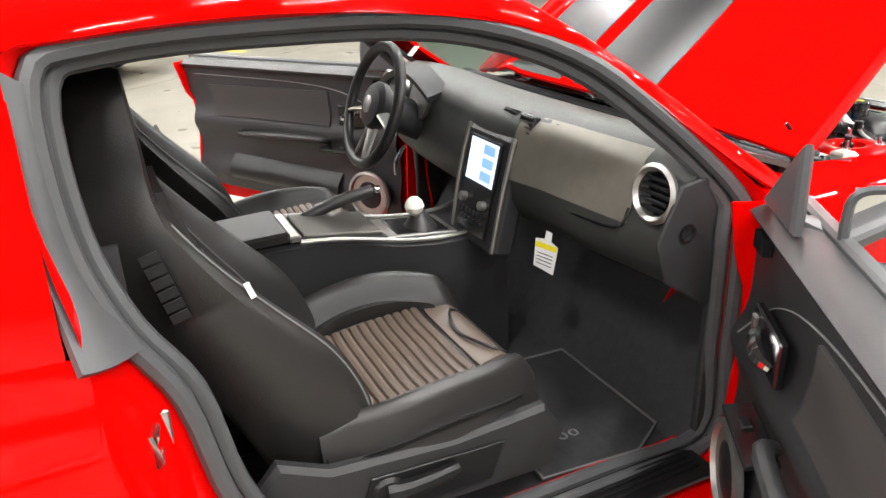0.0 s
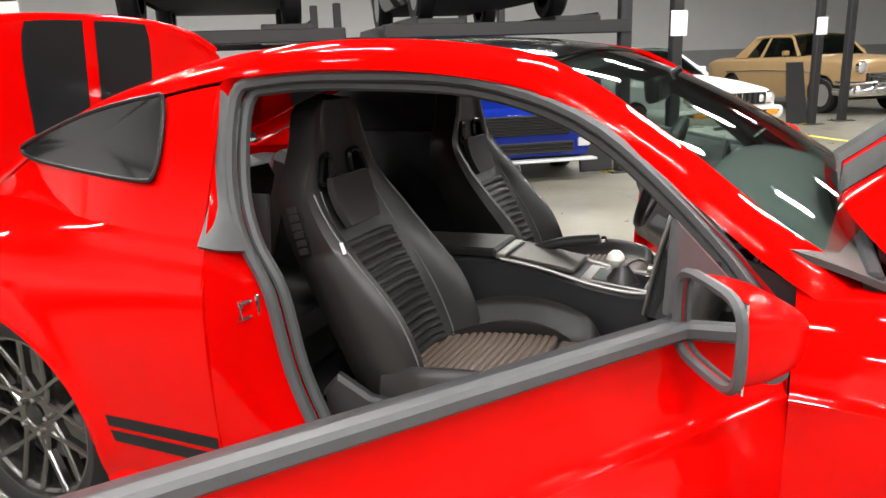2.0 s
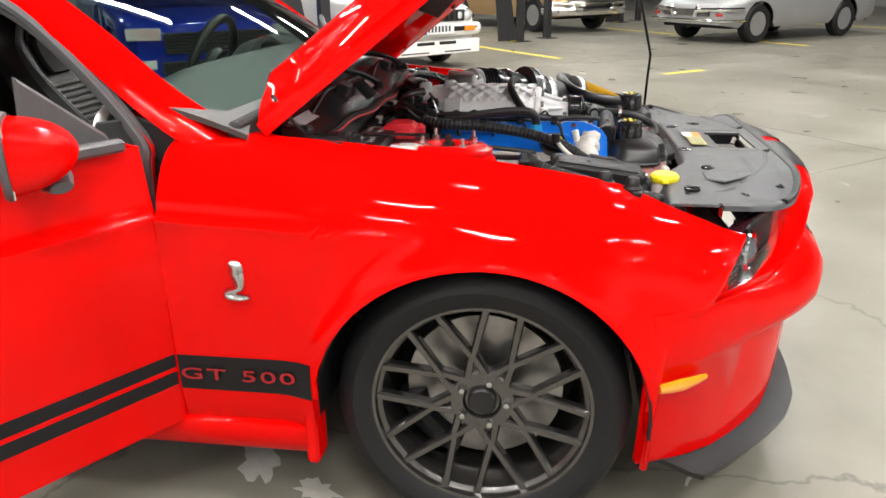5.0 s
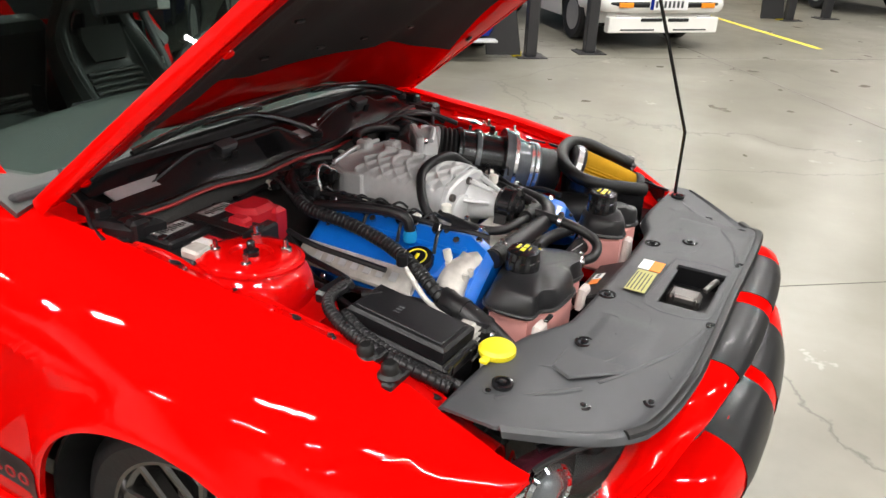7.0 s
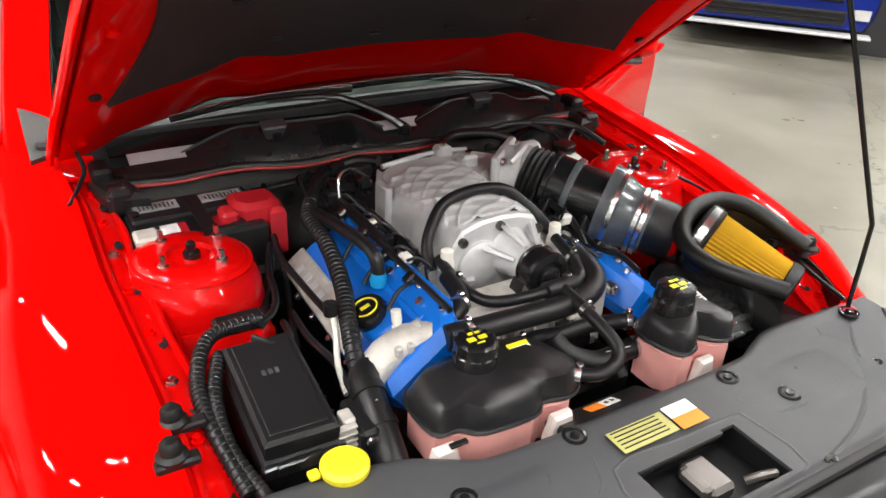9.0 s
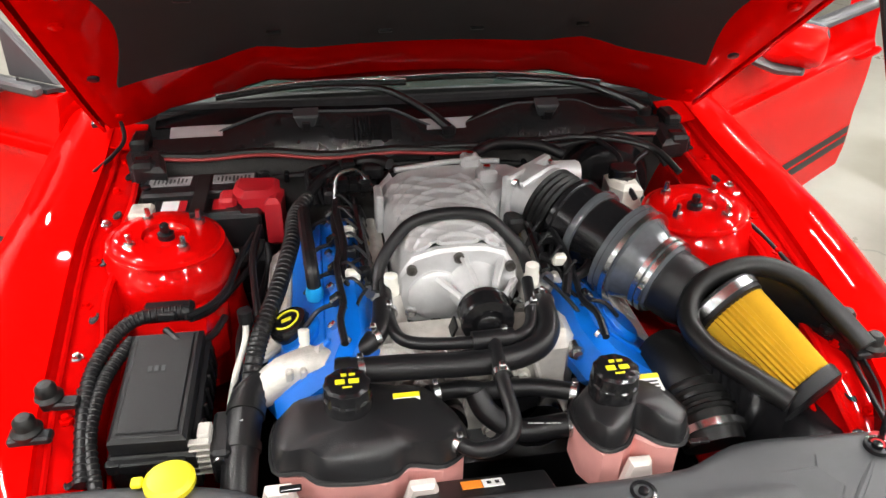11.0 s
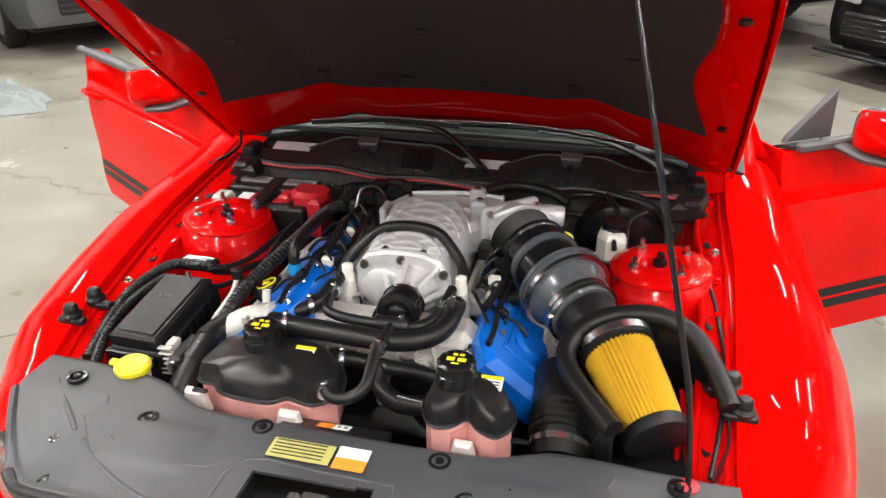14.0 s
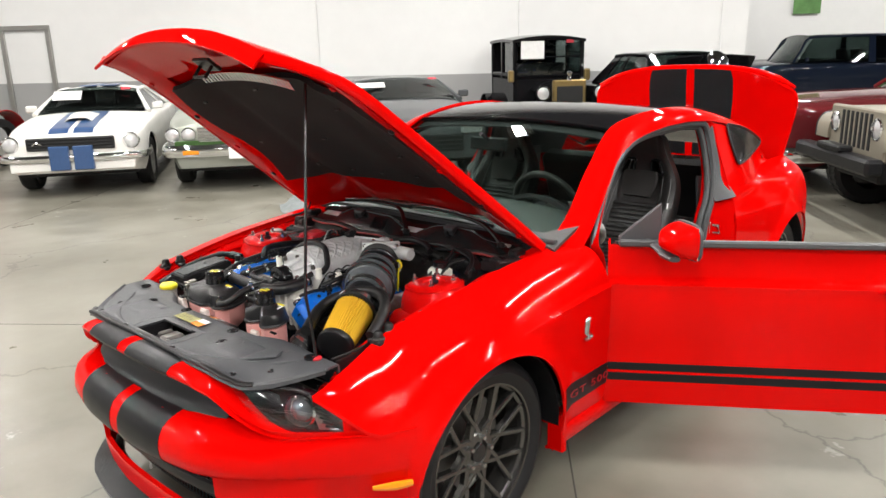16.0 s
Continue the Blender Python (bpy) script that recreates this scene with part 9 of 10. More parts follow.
# tan fifties sedan
c = Car("fifties_sedan", "tan and cream fifties sedan with heavy chrome nose", facing(-16.28, -.52, B_AX), 4.95, 1.87, 1.56, 2.92, .85, .345, 1.0, 1.08, 1.05, .98, (1.65, 2.1, 3.3, 3.85), PTAN, zb=.28, roof=.70, belt=.86)
c.grille(.66, 1.35, .24, 9, CHROME)
c.lamp(.76, .88, .095)
c.bar("front_bumper", .46, .05, CHROME, 1.9, out=.13, label="massive chrome front bumper")
c.bar("bumper_guard", .60, .025, CHROME, 1.3, out=.10)
for sg in (1, -1):
    part("bumper_bullet", Mesh().lathe([(.075, -.05), (.075, .05), (.05, .12), (0, .15)], 18, pose(sg * .48, c.fy(0, .5, .08), .50, -90)), CHROME, c.t)
    part("side_spear", Mesh().tube([(sg * c.hw(1.2) * 1.005, 1.6, .78), (sg * c.hw(0) * 1.005, 0, .80), (sg * c.hw(-1.5) * 1.005, -1.5, .76)], .014, 6), CHROME, c.t)
# silver sixties sports car
c = Car("sixties_sports_car", "silver sixties sports car with chrome overriders", facing(-13.5, 4.35, A_AX), 4.45, 1.77, 1.27, 2.49, .86, .33, .72, .88, .90, .80, (1.55, 2.0, 2.75, 3.6), PSIL, zb=.26, roof=.62)
c.grille(.53, 1.05, .12, 7, SILVER_TRIM)
for sg in (1, -1):
    c.body
    part("bumper_blade", Mesh().tube([(sg * .87, c.h - .42, .58), (sg * .80, c.h - .05, .585), (sg * .55, c.h + .06, .58), (sg * .30, c.h + .09, .56), (sg * .22, c.h + .09, .47)], .024, 8, flat=1.5), CHROME, c.t)
    part("overrider", Mesh().tube([(sg * .28, c.h + .09, .66), (sg * .28, c.h + .12, .56), (sg * .28, c.h + .08, .46)], [.015, .025, .015], 8), CHROME, c.t)
c.rect("turn_lamp", .70, .50, .15, .055, plain("red_lamp_lens", (.35, .03, .03), .2, coat=.8), .0)
c.bar("lower_lip", .40, .02, CHROME, 1.0, out=.05)
# maroon fifties coupe with chrome lamps
c = Car("maroon_sedan", "maroon fifties hardtop with chrome lamp rings", facing(-.9, -9.2, B_AX), 4.95, 1.88, 1.54, 2.92, .85, .345, 1.0, 1.08, 1.05, .98, (1.65, 2.15, 3.3, 3.9), PMAR, zb=.28, roof=.68)
c.grille(.66, 1.3, .24, 5, CHROME)
c.lamp(.76, .86, .10)
c.bar("front_bumper", .46, .05, CHROME, 1.8, out=.13)
c.paper(.4, .3, .2)
# black classic with its bonnet up
c = Car("black_classic", "black classic car with its bonnet raised", pose(3.47, -10.17, 0, 0, 0, 54), 4.9, 1.85, 1.60, 2.9, .85, .345, .98, 1.08, 1.05, .98, (1.65, 2.1, 3.3, 3.9), PBLK, zb=.28)
part("raised_bonnet", Mesh().grid(lambda u, s: (s * .72, c.ys[0] + .10 + .30 * u, 1.04 + .46 * u + .04 * (1 - s * s)), span(0, 1, 8), span(-1, 1, 11), .03, flip=True), PBLK, c.t, "black bonnet panel standing open")
part("air_cleaner", Mesh().lathe([(.15, 0), (.17, .02), (.17, .09), (.13, .12), (0, .13)], 28, pose(0, c.ys[0] + .50, 1.40, -60)), CHROME, c.t, "round chrome air cleaner")
part("air_cleaner_stand", Mesh().tube([(0, c.ys[0] + .40, 1.05), (0, c.ys[0] + .50, 1.38)], .03, 8, smooth=1), STEEL, c.t)
c.lamp(.74, .82, .095)
c.bar("front_bumper", .46, .05, CHROME, 1.8, out=.13)
# dark pickup, white saloon and navy wagon further off
c = Car("navy_wagon", "dark blue square sport wagon parked far off", facing(3.5, -18.4, B_AX), 4.8, 1.95, 1.86, 2.8, .85, .40, 1.12, 1.20, 1.18, 1.1, (1.35, 1.75, 4.3, 4.6), PNAVY, zb=.36, roof=.76)
c.grille(.86, .9, .20, 5, CHROME)
c.lamp(.70, .86, .10)
c.bar("front_bumper", .55, .05, PLASTIC, 2.0)
c = Car("dark_pickup", "dark pickup truck raised on a storage lift", Matrix.Translation((0, 0, 1.72)) @ facing(-5.9, -7.6, B_AX), 5.2, 1.95, 1.8, 3.2, .9, .38, 1.08, 1.18, 1.08, 1.05, (1.5, 2.0, 2.9, 3.2), PBLK, zb=.36, roof=.74)
c.grille(.84, 1.1, .24, 5, CHROME)
c.lamp(.76, .84, .10)
c.bar("front_bumper", .55, .05, CHROME, 2.0)
c = Car("white_saloon", "white saloon parked at the far side", facing(-10.0, -10.4, B_AX), 4.6, 1.78, 1.42, 2.7, .88, .33, .86, 1.0, 1.0, .96, (1.4, 2.05, 3.2, 3.9), PW, roof=.68)
c.grille(.64, .9, .16, 5, CHROME)
c.lamp(.68, .68, .085)
c.bar("front_bumper", .46, .045, CHROME, 1.8)
c = Car("teal_saloon", "blue-grey saloon parked at the far side", facing(-16.5, -5.2, B_AX), 4.8, 1.82, 1.48, 2.8, .88, .34, .92, 1.02, 1.0, .96, (1.5, 2.1, 3.3, 3.9), paint("blue_grey_paint", (.09, .16, .20), .3, .7), roof=.68)
c.grille(.64, 1.1, .18, 5, CHROME)
c.lamp(.70, .74, .09)
c.bar("front_bumper", .46, .045, CHROME, 1.8)

c = Car("black_saloon", "black saloon raised on a storage lift", Matrix.Translation((0, 0, 1.72)) @ facing(-7.4, -4.9, B_AX), 4.7, 1.82, 1.42, 2.75, .88, .34, .84, .98, .98, .94, (1.4, 2.05, 3.2, 3.95), PBLK, roof=.68)
c.grille(.62, 1.0, .16, 5, CHROME)
c.lamp(.66, .66, .08)
c.bar("front_bumper", .44, .05, CHROME, 1.6)


def lift_platform(at):
    p = thing("lift_platform", "raised black steel lift platform with two runways", "lift platform", "lift platforms", at)
    for x in (-.75, .75):
        part("runway", Mesh().box((x, 0, 1.66), (.52, 4.7, .12), .01), POST, p)
        part("runway_lip", Mesh().box((x * 1.33, 0, 1.735), (.02, 4.6, .03), .004), POST, p)
    for y in (-2.3, 2.3):
        part("cross_beam", Mesh().box((0, y, 1.60), (2.72, .16, .14), .012), POST, p)
    for x in (-1.36, 1.36):
        part("rear_post", Mesh().box((x, -2.3, 1.1), (.12, .12, 2.2), .012), POST, p)


lift_platform(facing(-7.4, -4.9, B_AX))
lift_platform(facing(-5.9, -7.6, B_AX))


# beige off-roader
def off_roader(at):
    t = thing("off_roader", "beige boxy off-roader with slotted grille and black bumper", "car", "parked cars", at)
    P_ = PBEI
    tub_ = Mesh().box((0, -.75, .78), (1.40, 1.95, .50), .04)
    part("tub", tub_, P_, t)
    part("bonnet", Mesh().grid(lambda u, s: (s * (.66 - .09 * u), .25 + 1.12 * u, 1.10 - .045 * u - .05 * abs(s) ** 3), span(0, 1, 10), span(-1, 1, 15), .03, flip=True), P_, t)
    part("engine_side", Mesh().box((0, .80, .86), (1.08, 1.12, .38), .03), P_, t)
    g = part("front_panel", Mesh().box((0, 1.36, .84), (1.16, .07, .46), .03), P_, t)
    for k in range(7):
        part("slot", Mesh().box(((k - 3) * .095, 1.394, .86), (.048, .02, .34), .008), UNDER, g)
    for sg in (1, -1):
        hl = part("headlamp", Mesh().lathe([(.105, -.01), (.105, .02), (.092, .03), (.088, .018)], 24, pose(sg * .43, 1.39, .90, -90)), CHROME, t)
        part("lens", Mesh().lathe([(.09, .016), (.05, .034), (0, .04)], 24, pose(sg * .43, 1.39, .90, -90)), LAMP, hl)
        part("fender", Mesh().grid(lambda u, x: (sg * x, *curve([(1.40, .72), (1.38, .88), (1.25, .94), (.75, .95), (.45, .88), (.28, .62)], u)), span(0, 1, 20), span(.54, .82, 5), .03, flip=sg > 0), P_, t)
        part("fender_flare", Mesh().tube([(sg * .84, *p) for p in ((1.40, .72), (1.38, .88), (1.25, .95), (.75, .955), (.45, .88), (.28, .60))], .035, 8), PLASTIC, t)
        part("turn_lamp", Mesh().box((sg * .66, 1.40, .82), (.12, .03, .06), .01), AMBER, t)
        part("side_lamp", Mesh().box((sg * .875, 1.18, .86), (.02, .09, .06), .006), AMBER, t)
        part("screen_post", Mesh().tube([(sg * .66, .22, 1.08), (sg * .62, .05, 1.60)], .035, 8, smooth=1), P_, t)
        part("door", Mesh().box((sg * .72, -.32, .84), (.06, .92, .56), .03), P_, t)
        part("rear_flare", Mesh().tube([(sg * .80, *p) for p in ((-.95, .62), (-1.05, .86), (-1.2, .93), (-1.6, .92), (-1.72, .7))], .04, 8), PLASTIC, t)
        part("door_mirror", Mesh().box((0, 0, 0), (.16, .05, .13), .02, pose(sg * .86, .12, 1.18)), PLASTIC, t)
        for y in (.90, -1.42):
            X = Matrix(((0, 0, 1, 0), (0, 1, 0, 0), (-1, 0, 0, 0), (0, 0, 0, 1)))
            m = pose(sg * .70, y, .385, 0, 0, 0 if sg > 0 else 180)
            w = part("wheel", Mesh().lathe([(.22, -.11), (.345, -.12), (.385, -.09), (.385, .09), (.345, .12), (.22, .10), (.20, .05)], 40, X, closed=True).moved(m), TYRE, t)
            tr = Mesh()
            for k in range(32):
                for e in (-1, 1):
                    tr.box((0, 0, 0), (.07, .045, .012), .003, pose(0, 0, 0, k * 11.25 + e * 2.8) @ pose(e * .06, 0, .387))
            part("tread_block", tr.moved(m), RUBBER, w)
            part("rim", Mesh().lathe([(.22, .095), (.205, .085), (.19, .05), (.10, .06), (.07, .095), (0, .10)], 28, X).moved(m), RIMSIL, w)
    part("front_bumper", Mesh().box((0, 1.56, .60), (1.62, .17, .15), .03), PLASTIC, t, "black steel front bumper")
    part("winch_bar", Mesh().box((0, 1.58, .70), (.50, .14, .06), .02), PLASTIC, t)
    part("windscreen_frame", Mesh().tube([(-.66, .22, 1.08), (-.62, .05, 1.58), (.62, .05, 1.58), (.66, .22, 1.08)], .03, 8, smooth=1), P_, t)
    part("windscreen", Mesh().grid(lambda u, s: (s * (.64 - .03 * u), .20 - .16 * u, 1.10 + .47 * u), [0, 1], [-1, 0, 1], .005, flip=True), CARGLASS, t).visible_shadow = False
    part("soft_top", Mesh().box((0, -.80, 1.60), (1.34, 1.75, .07), .03), SUEDE, t, "black fabric soft top")
    part("rear_canvas", Mesh().box((0, -1.62, 1.33), (1.32, .06, .52), .02), SUEDE, t)
    part("seat", Mesh().box((.33, -.55, 1.2), (.46, .14, .46), .05).box((-.33, -.55, 1.2), (.46, .14, .46), .05), CARSEAT, t)
    part("underbody", Mesh().box((0, -.1, .5), (.9, 2.9, .22), .02), UNDER, t)


off_roader(facing(-1.45, -7.1, B_AX))


# black vintage car with an upright glazed body
def vintage(at):
    t = thing("vintage_car", "tall black vintage car with upright glazed body", "car", "parked cars", at)
    X = Matrix(((0, 0, 1, 0), (0, 1, 0, 0), (-1, 0, 0, 0), (0, 0, 0, 1)))
    part("tub", Mesh().box((0, -.75, .90), (1.26, 1.65, .62), .05), PBLK, t)
    for x in (-.62, .62):
        for y in (.06, -.75, -1.54):
            part("pillar", Mesh().box((x, y, 1.50), (.06, .07, .66), .012), PBLK, t)
        part("waist_rail", Mesh().box((x, -.75, 1.24), (.05, 1.6, .07), .015), PBLK, t)
        part("side_glass", Mesh().box((x * .99, -.35, 1.53), (.006, .72, .52), .002), CARGLASS, t).visible_shadow = False
        part("front_fender", Mesh().grid(lambda u, w: (x * 1.12 + w, *curve([(1.55, .42), (1.45, .72), (1.15, .82), (.75, .70), (.40, .42)], u)), span(0, 1, 16), span(-.13, .13, 4), .02, flip=True), PBLK, t)
        part("rear_fender", Mesh().grid(lambda u, w: (x * 1.12 + w, *curve([(-.95, .42), (-1.1, .72), (-1.45, .86), (-1.80, .74), (-1.95, .45)], u)), span(0, 1, 16), span(-.13, .13, 4), .02), PBLK, t)
        part("running_board", Mesh().box((x * 1.12, -.28, .41), (.26, 1.4, .03), .01), PBLK, t)
        hl = part("headlamp", Mesh().lathe([(.04, -.14), (.10, -.06), (.125, .02), (.115, .035)], 24, pose(x * .78, 1.32, .98, -90)), PBLK, t)
        part("lens", Mesh().lathe([(.115, .03), (.06, .045), (0, .05)], 24, pose(x * .78, 1.32, .98, -90)), LAMP, hl)
        part("side_lantern", Mesh().box((x * 1.12, .12, 1.22), (.10, .10, .20), .02), BRASS, t, "brass side lantern")
        for y in (1.12, -1.45):
            m = pose(x * 1.12, y, .38, 0, 0, 0 if x > 0 else 180)
            w = part("wheel", Mesh().lathe([(.30, -.04), (.36, -.045), (.38, 0), (.36, .045), (.30, .04)], 40, X, closed=True).moved(m), TYRE, t)
            sp = Mesh().lathe([(.07, -.05), (.07, .06), (0, .07)], 20, X)
            for k in range(12):
                sp.tube([(0, 0, 0), (0, .31 * math.sin(k * .5236), .31 * math.cos(k * .5236))], .015, 6, smooth=1)
            part("spokes", sp.moved(m), PBLK, w)
    part("roof", Mesh().grid(lambda u, s: (s * .67, .12 - 1.74 * u, 1.86 + .07 * (1 - s * s) - .03 * (2 * u - 1) ** 2), span(0, 1, 10), span(-1, 1, 13), .05), PBLK, t)
    part("rear_wall", Mesh().box((0, -1.57, 1.25), (1.28, .05, 1.2), .02), PBLK, t)
    part("windscreen_frame", Mesh().tube([(-.58, .08, 1.22), (-.58, .08, 1.83), (.58, .08, 1.83), (.58, .08, 1.22)], .022, 8, True, 1).tube([(-.58, .08, 1.54), (.58, .08, 1.54)], .012, 8, smooth=1), PBLK, t)
    part("windscreen", Mesh().box((0, .08, 1.52), (1.14, .005, .60), .001), CARGLASS, t).visible_shadow = False
    part("price_sheet", Mesh().box((.30, .10, 1.66), (.42, .003, .30), .001), PAPER, t, "white paper sheet on the windscreen")
    part("price_tag", Mesh().box((-.38, .10, 1.80), (.13, .003, .06), .001), REDTAG, t)
    part("bonnet", Mesh().grid(lambda u, s: (s * (.36 - .06 * u), .12 + 1.05 * u, 1.14 - .03 * u - .16 * s * s), span(0, 1, 8), span(-1, 1, 13), .02, flip=True), PBLK, t)
    part("engine_box", Mesh().box((0, .65, .82), (.56, 1.04, .34), .04), PBLK, t)
    part("radiator", Mesh().box((0, 1.20, .90), (.56, .08, .56), .05), BRASS, t, "brass radiator shell")
    part("radiator_core", Mesh().box((0, 1.243, .87), (.44, .01, .42), .01), UNDER, t)
    part("filler_cap", Mesh().lathe([(.04, 0), (.04, .04), (.02, .07), (.05, .12), (0, .16)], 16, pose(0, 1.20, 1.17)), CHROME, t)
    part("steering_wheel", Mesh().tube([pose(-.3, -.25, 1.25, 55) @ Vector((.2 * math.cos(a), .2 * math.sin(a), 0)) for a in span(0, 6.283, 17)[:-1]], .014, 6, True, 1), UNDER, t)
    part("seat", Mesh().box((0, -.75, 1.15), (1.1, .16, .55), .06), CARSEAT, t)


BRASS = plain("tarnished_brass", (.45, .33, .14), .3, metal=.9)
vintage(pose(5.5, -9.5, 0, 0, 0, 52))


# maroon vehicle at the edge with a black hood, by the wall
def old_roadster(at):
    t = thing("red_roadster", "dark red vintage roadster with folded black top", "car", "parked cars", at)
    part("tub", Mesh().box((0, -.4, .95), (1.4, 2.2, .6), .12), PMAR2, t)
    part("bonnet", Mesh().box((0, 1.2, .95), (.9, 1.2, .5), .16), PMAR2, t)
    part("folded_top", Mesh().box((0, -1.35, 1.25), (1.3, .55, .38), .12), SUEDE, t)
    X = Matrix(((0, 0, 1, 0), (0, 1, 0, 0), (-1, 0, 0, 0), (0, 0, 0, 1)))
    for sg in (1, -1):
        for y in (1.3, -1.3):
            part("wheel", Mesh().lathe([(.26, -.06), (.37, -.07), (.39, 0), (.37, .07), (.26, .06)], 40, X, closed=True).moved(pose(sg * .78, y, .39)), TYRE, t)
            part("fender", Mesh().grid(lambda u, w: (sg * .78 + w, y + .52 * math.cos(u), .40 + .50 * math.sin(u)), span(.1, 3.0, 14), span(-.15, .15, 4), .02, flip=True), PMAR2, t)


PMAR2 = paint("deep_red_paint", (.28, .01, .012), 0, .8)
old_roadster(facing(11.3, -.9, NA))


# ---- lift posts, cloth, signs ----
def lift_post(x, y, ramp=None, sheet=False, h=2.25):
    p = thing("lift_post", "black steel car lift post on a floor plate", "lift post", "lift posts", pose(x, y, 0, 0, 0, ROOM_TURN))
    part("column", Mesh().box((0, 0, h / 2 + .006), (.13, .12, h), .012), POST, p)
    part("base_plate", Mesh().box((0, 0, .006), (.34, .30, .012), .003), POST, p)
    for sx in (-.12, .12):
        for sy in (-.10, .10):
            part("bolt", Mesh().lathe([(.014, 0), (.014, .016), (0, .018)], 6, pose(sx, sy, .012)), STEEL, p)
    part("latch_bar", Mesh().box((.0, -.072, h / 2 + .1), (.035, .02, h - .3), .004), POST, p)
    if ramp:
        part("ramp_plate", Mesh().prism([(-.20, .03), (.20, .03), (.30, 1.05), (-.02, 1.05)], .04, Matrix(((1, 0, 0, ramp * .32), (0, 0, 1, .03), (0, 1, 0, 0), (0, 0, 0, 1))), .008), POST, p, "dark leaning ramp plate")
        part("yellow_foot", Mesh().box((ramp * .16, .0, .035), (.11, .07, .065), .01), YELLOW, p, "yellow plastic foot guard")
    if sheet:
        part("paper_sheet", Mesh().box((0, .064, 1.62), (.21, .003, .28), .001), PAPER, p, "white paper notice taped on")


for x, y, r_, s_ in ((-6.4, -2.45, 1, False), (-7.1, -2.0, 0, True), (-12.2, -.4, 1, True), (-12.9, .1, 0, False), (-9.5, -6.5, 1, False), (-10.2, -6.0, 0, True), (-1.15, -5.25, 0, True), (-17.5, 1.9, 1, False), (-18.2, 2.4, 0, False)):
    lift_post(x, y, r_, s_)
random.seed(4)
cl = thing("cloth", "crumpled pale grey dust cloth on the floor", "cloth")


def cloth_z(u, v):
    r_ = math.hypot(u, v)
    f = max(0, 1 - r_ ** 2)
    return .004 + f * (.10 + .10 * math.exp(-((u - .2) ** 2 + v * v) * 5) + .035 * math.sin(9 * u + 3 * math.sin(4 * v)) + .03 * math.sin(11 * v + 2 * u) + .015 * math.sin(23 * u - 9 * v))


part("fabric", Mesh().grid(lambda a, r_: (lambda u, v: (4.35 + .46 * u * (1 + .12 * math.sin(3 * a) + .07 * math.sin(7 * a)), -3.3 + .36 * v * (1 + .10 * math.cos(4 * a)), cloth_z(u, v)))(r_ * math.cos(a), r_ * math.sin(a)), span(0, 2 * math.pi, 73), span(0, 1, 28), .004, flip=True), plain("grey_cotton", (.20, .22, .22), .95, bumps=.5, bscale=400), cl, sharp=80)


def wall_thing(name, label, cat, xr, yr, z, w, h, d=.03):
    """A thing on the back wall, in the hall's axes."""
    return thing(name, label, cat, "", ROOM @ pose(xr, yr, z))


sg_ = wall_thing("wall_sign", "narrow red vertical sign on the white wall", "sign", X1 - .02, -4.6, 3.0, .2, .9)
part("board", Mesh().box((0, 0, 0), (.03, .17, .72), .004), REDTAG, sg_)
for k in range(5):
    part("print_bar", Mesh().box((-.017, 0, .24 - k * .12), (.004, .08, .06), .001), WHITE, sg_)
for y in (-1.05, 3.0, -4.95):
    cd = wall_thing("conduit", "white painted conduit pipe down the wall", "pipe", X1 - .03, y, 0, 0, 0)
    part("pipe", Mesh().tube([(0, 0, 1.3), (0, 0, 5.3)], .016, 8, smooth=1), WALL_W, cd)
    part("outlet_box", Mesh().box((0, 0, 1.30), (.05, .12, .09), .008), WALL_W, cd)
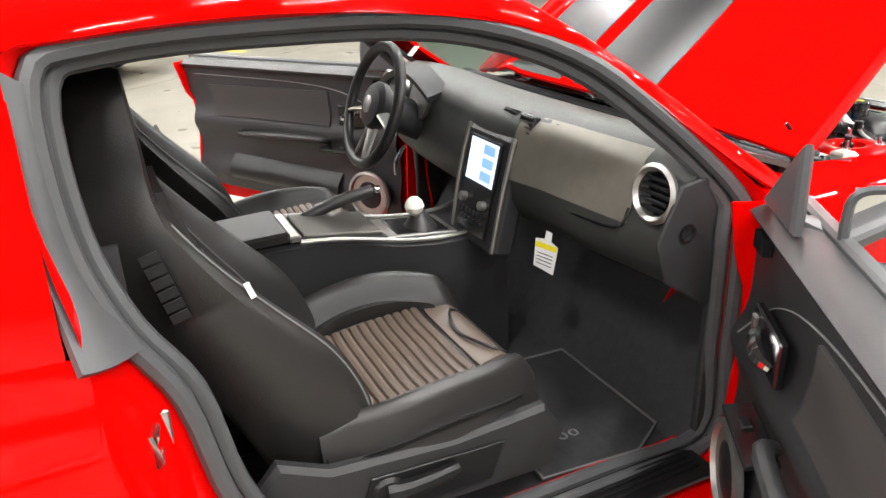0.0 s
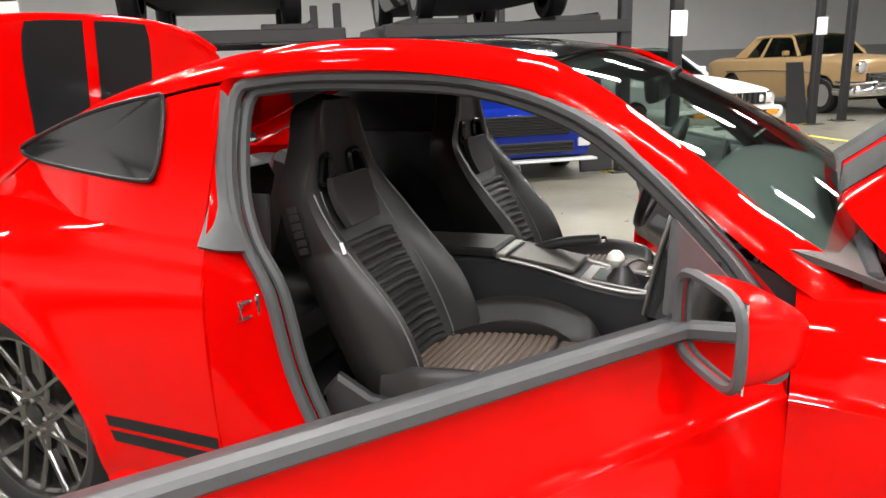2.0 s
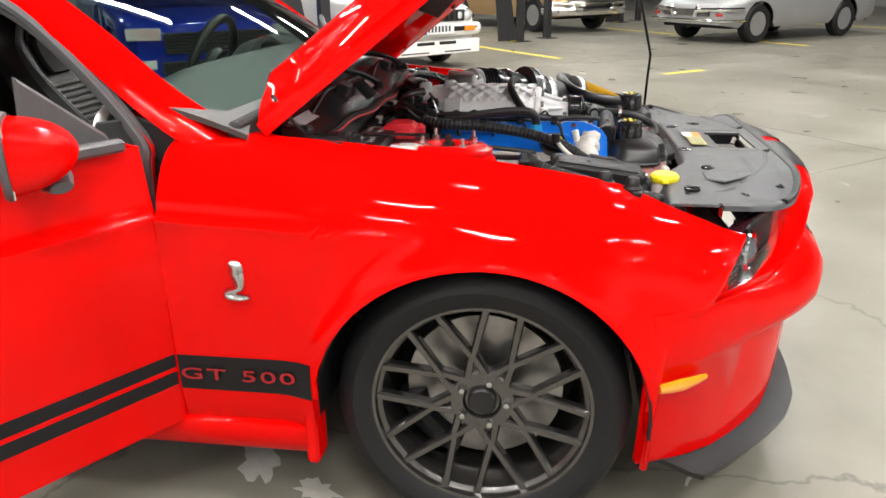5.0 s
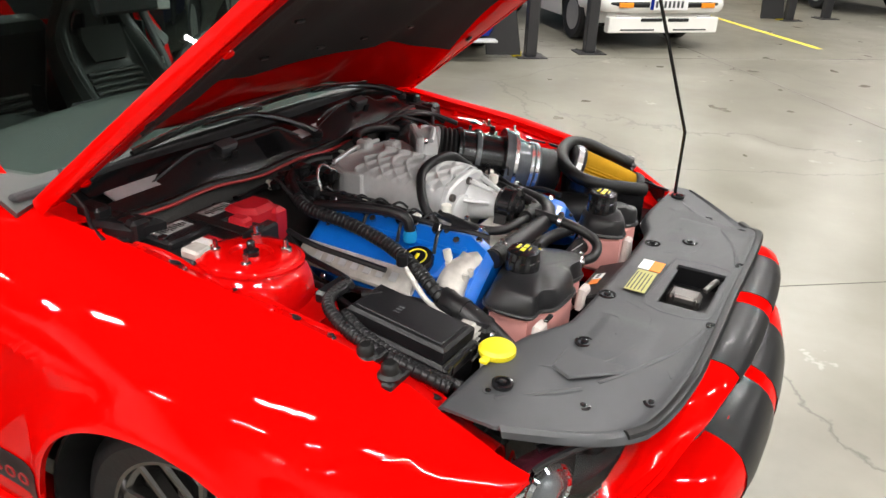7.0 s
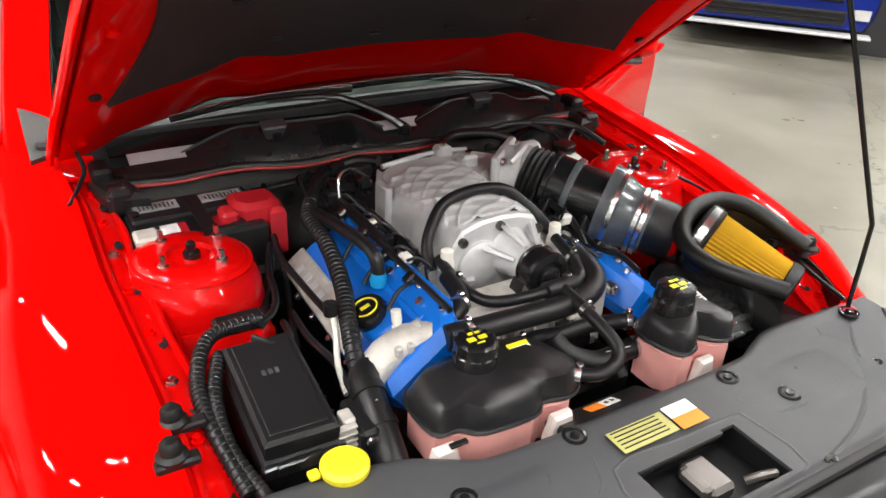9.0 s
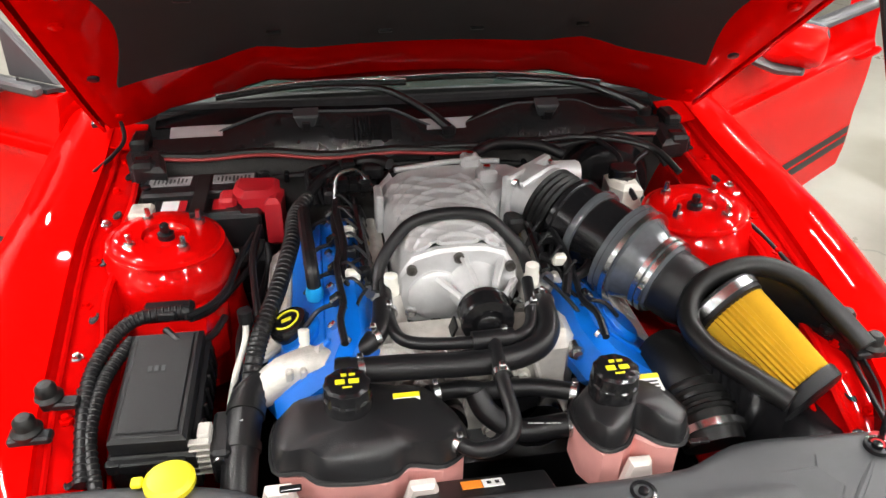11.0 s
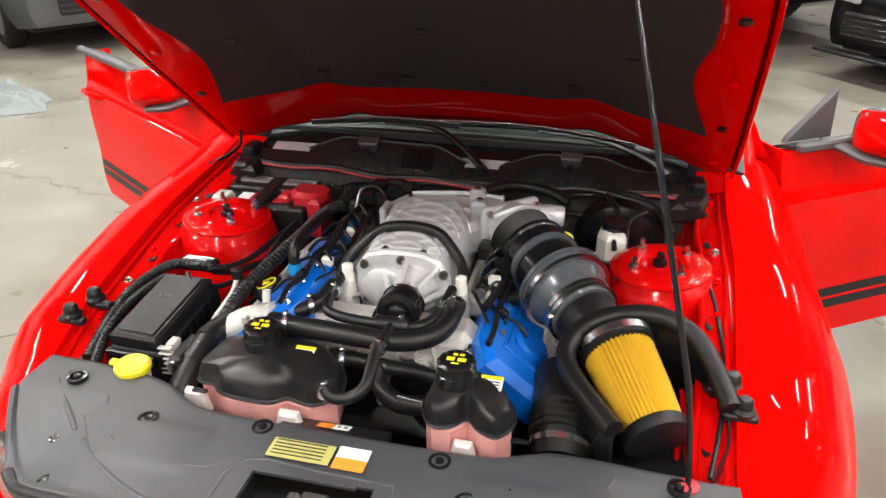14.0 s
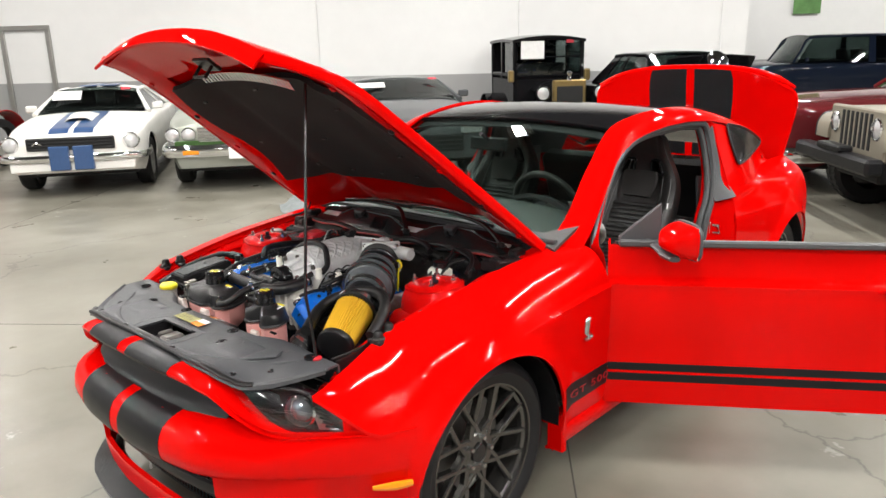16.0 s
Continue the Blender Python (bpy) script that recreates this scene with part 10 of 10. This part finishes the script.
for k, (y, colr) in enumerate(((-9.3, (.10, .22, .07)), (-12.6, (.35, .15, .12)), (-14.2, (.05, .14, .32)))):
    bn = thing("hanging_banner", ("green", "dusky red", "blue")[k] + " printed cloth banner hung on the wall", "banner", "banners", ROOM @ pose(19.93, y, 3.4))
    part("cloth", Mesh().box((0, 0, 0), (.012, .75, 1.9), .003), plain("banner_print_" + ("a", "b", "c")[k], colr, .8, var=.5, scale=4), bn)
    part("rod", Mesh().tube([(0, -.42, .97), (0, .42, .97)], .015, 8, smooth=1), STEEL, bn)
dct = thing("air_duct", "round white air duct near the ceiling", "duct", "", ROOM @ pose(18.6, -6.6, 4.4))
part("pipe", Mesh().tube([(-2.0, -3.5, 0), (-2.0, 1.0, 0)], .35, 20, smooth=1), WALL_W, dct)
dr = thing("wall_frame", "grey steel door frame in the white wall", "door frame", "", ROOM @ pose(X1 - .03, 9.2, 0))
part("post", Mesh().box((0, -.5, 1.15), (.06, .10, 2.3), .01), SILVER_TRIM, dr)
part("post", Mesh().box((0, .5, 1.15), (.06, .10, 2.3), .01), SILVER_TRIM, dr)
part("head", Mesh().box((0, 0, 2.34), (.06, 1.1, .10), .01), SILVER_TRIM, dr)
# yellow bay lines
for k, (x, y, L_, turn) in enumerate(((-13.5, 3.0, 5.0, 0), (-11.2, -1.1, 4.6, 0), (-7.9, 1.9, .7, 90), (-16.2, 6.9, 5.0, 0))):
    mk = thing("bay_line", "worn yellow parking bay line on concrete", "floor marking", "bay lines", pose(x, y, 0, 0, 0, ROOM_TURN + 90 + turn))
    part("paint_line", Mesh().box((0, 0, .001), (L_, .09, .002), .0005), YMARK, mk)

# pale flecks of old paint on the concrete beside the car
FLECK = plain("pale_floor_paint", (.50, .49, .45), .6, var=.15, scale=30)
random.seed(21)
for x, y, rx, ry in ((0.64, -0.64, .12, .055), (0.75, -0.44, .08, .04), (0.80, -0.04, .09, .035), (0.77, -0.19, .03, .015), (0.58, 0.54, .05, .006)):
    fl = thing("paint_patch", "flaked pale paint patch on the concrete", "floor paint", "paint patches", pose(x, y, 0, 0, 0, random.uniform(0, 180)))
    outl = []
    for k in range(22):
        a = 2 * math.pi * k / 22
        q = random.uniform(.55, 1.15)
        outl.append((rx * q * math.cos(a), ry * q * math.sin(a)))
    part("flake", Mesh().prism(outl, .0022, pose(0, 0, .0004)), FLECK, fl)
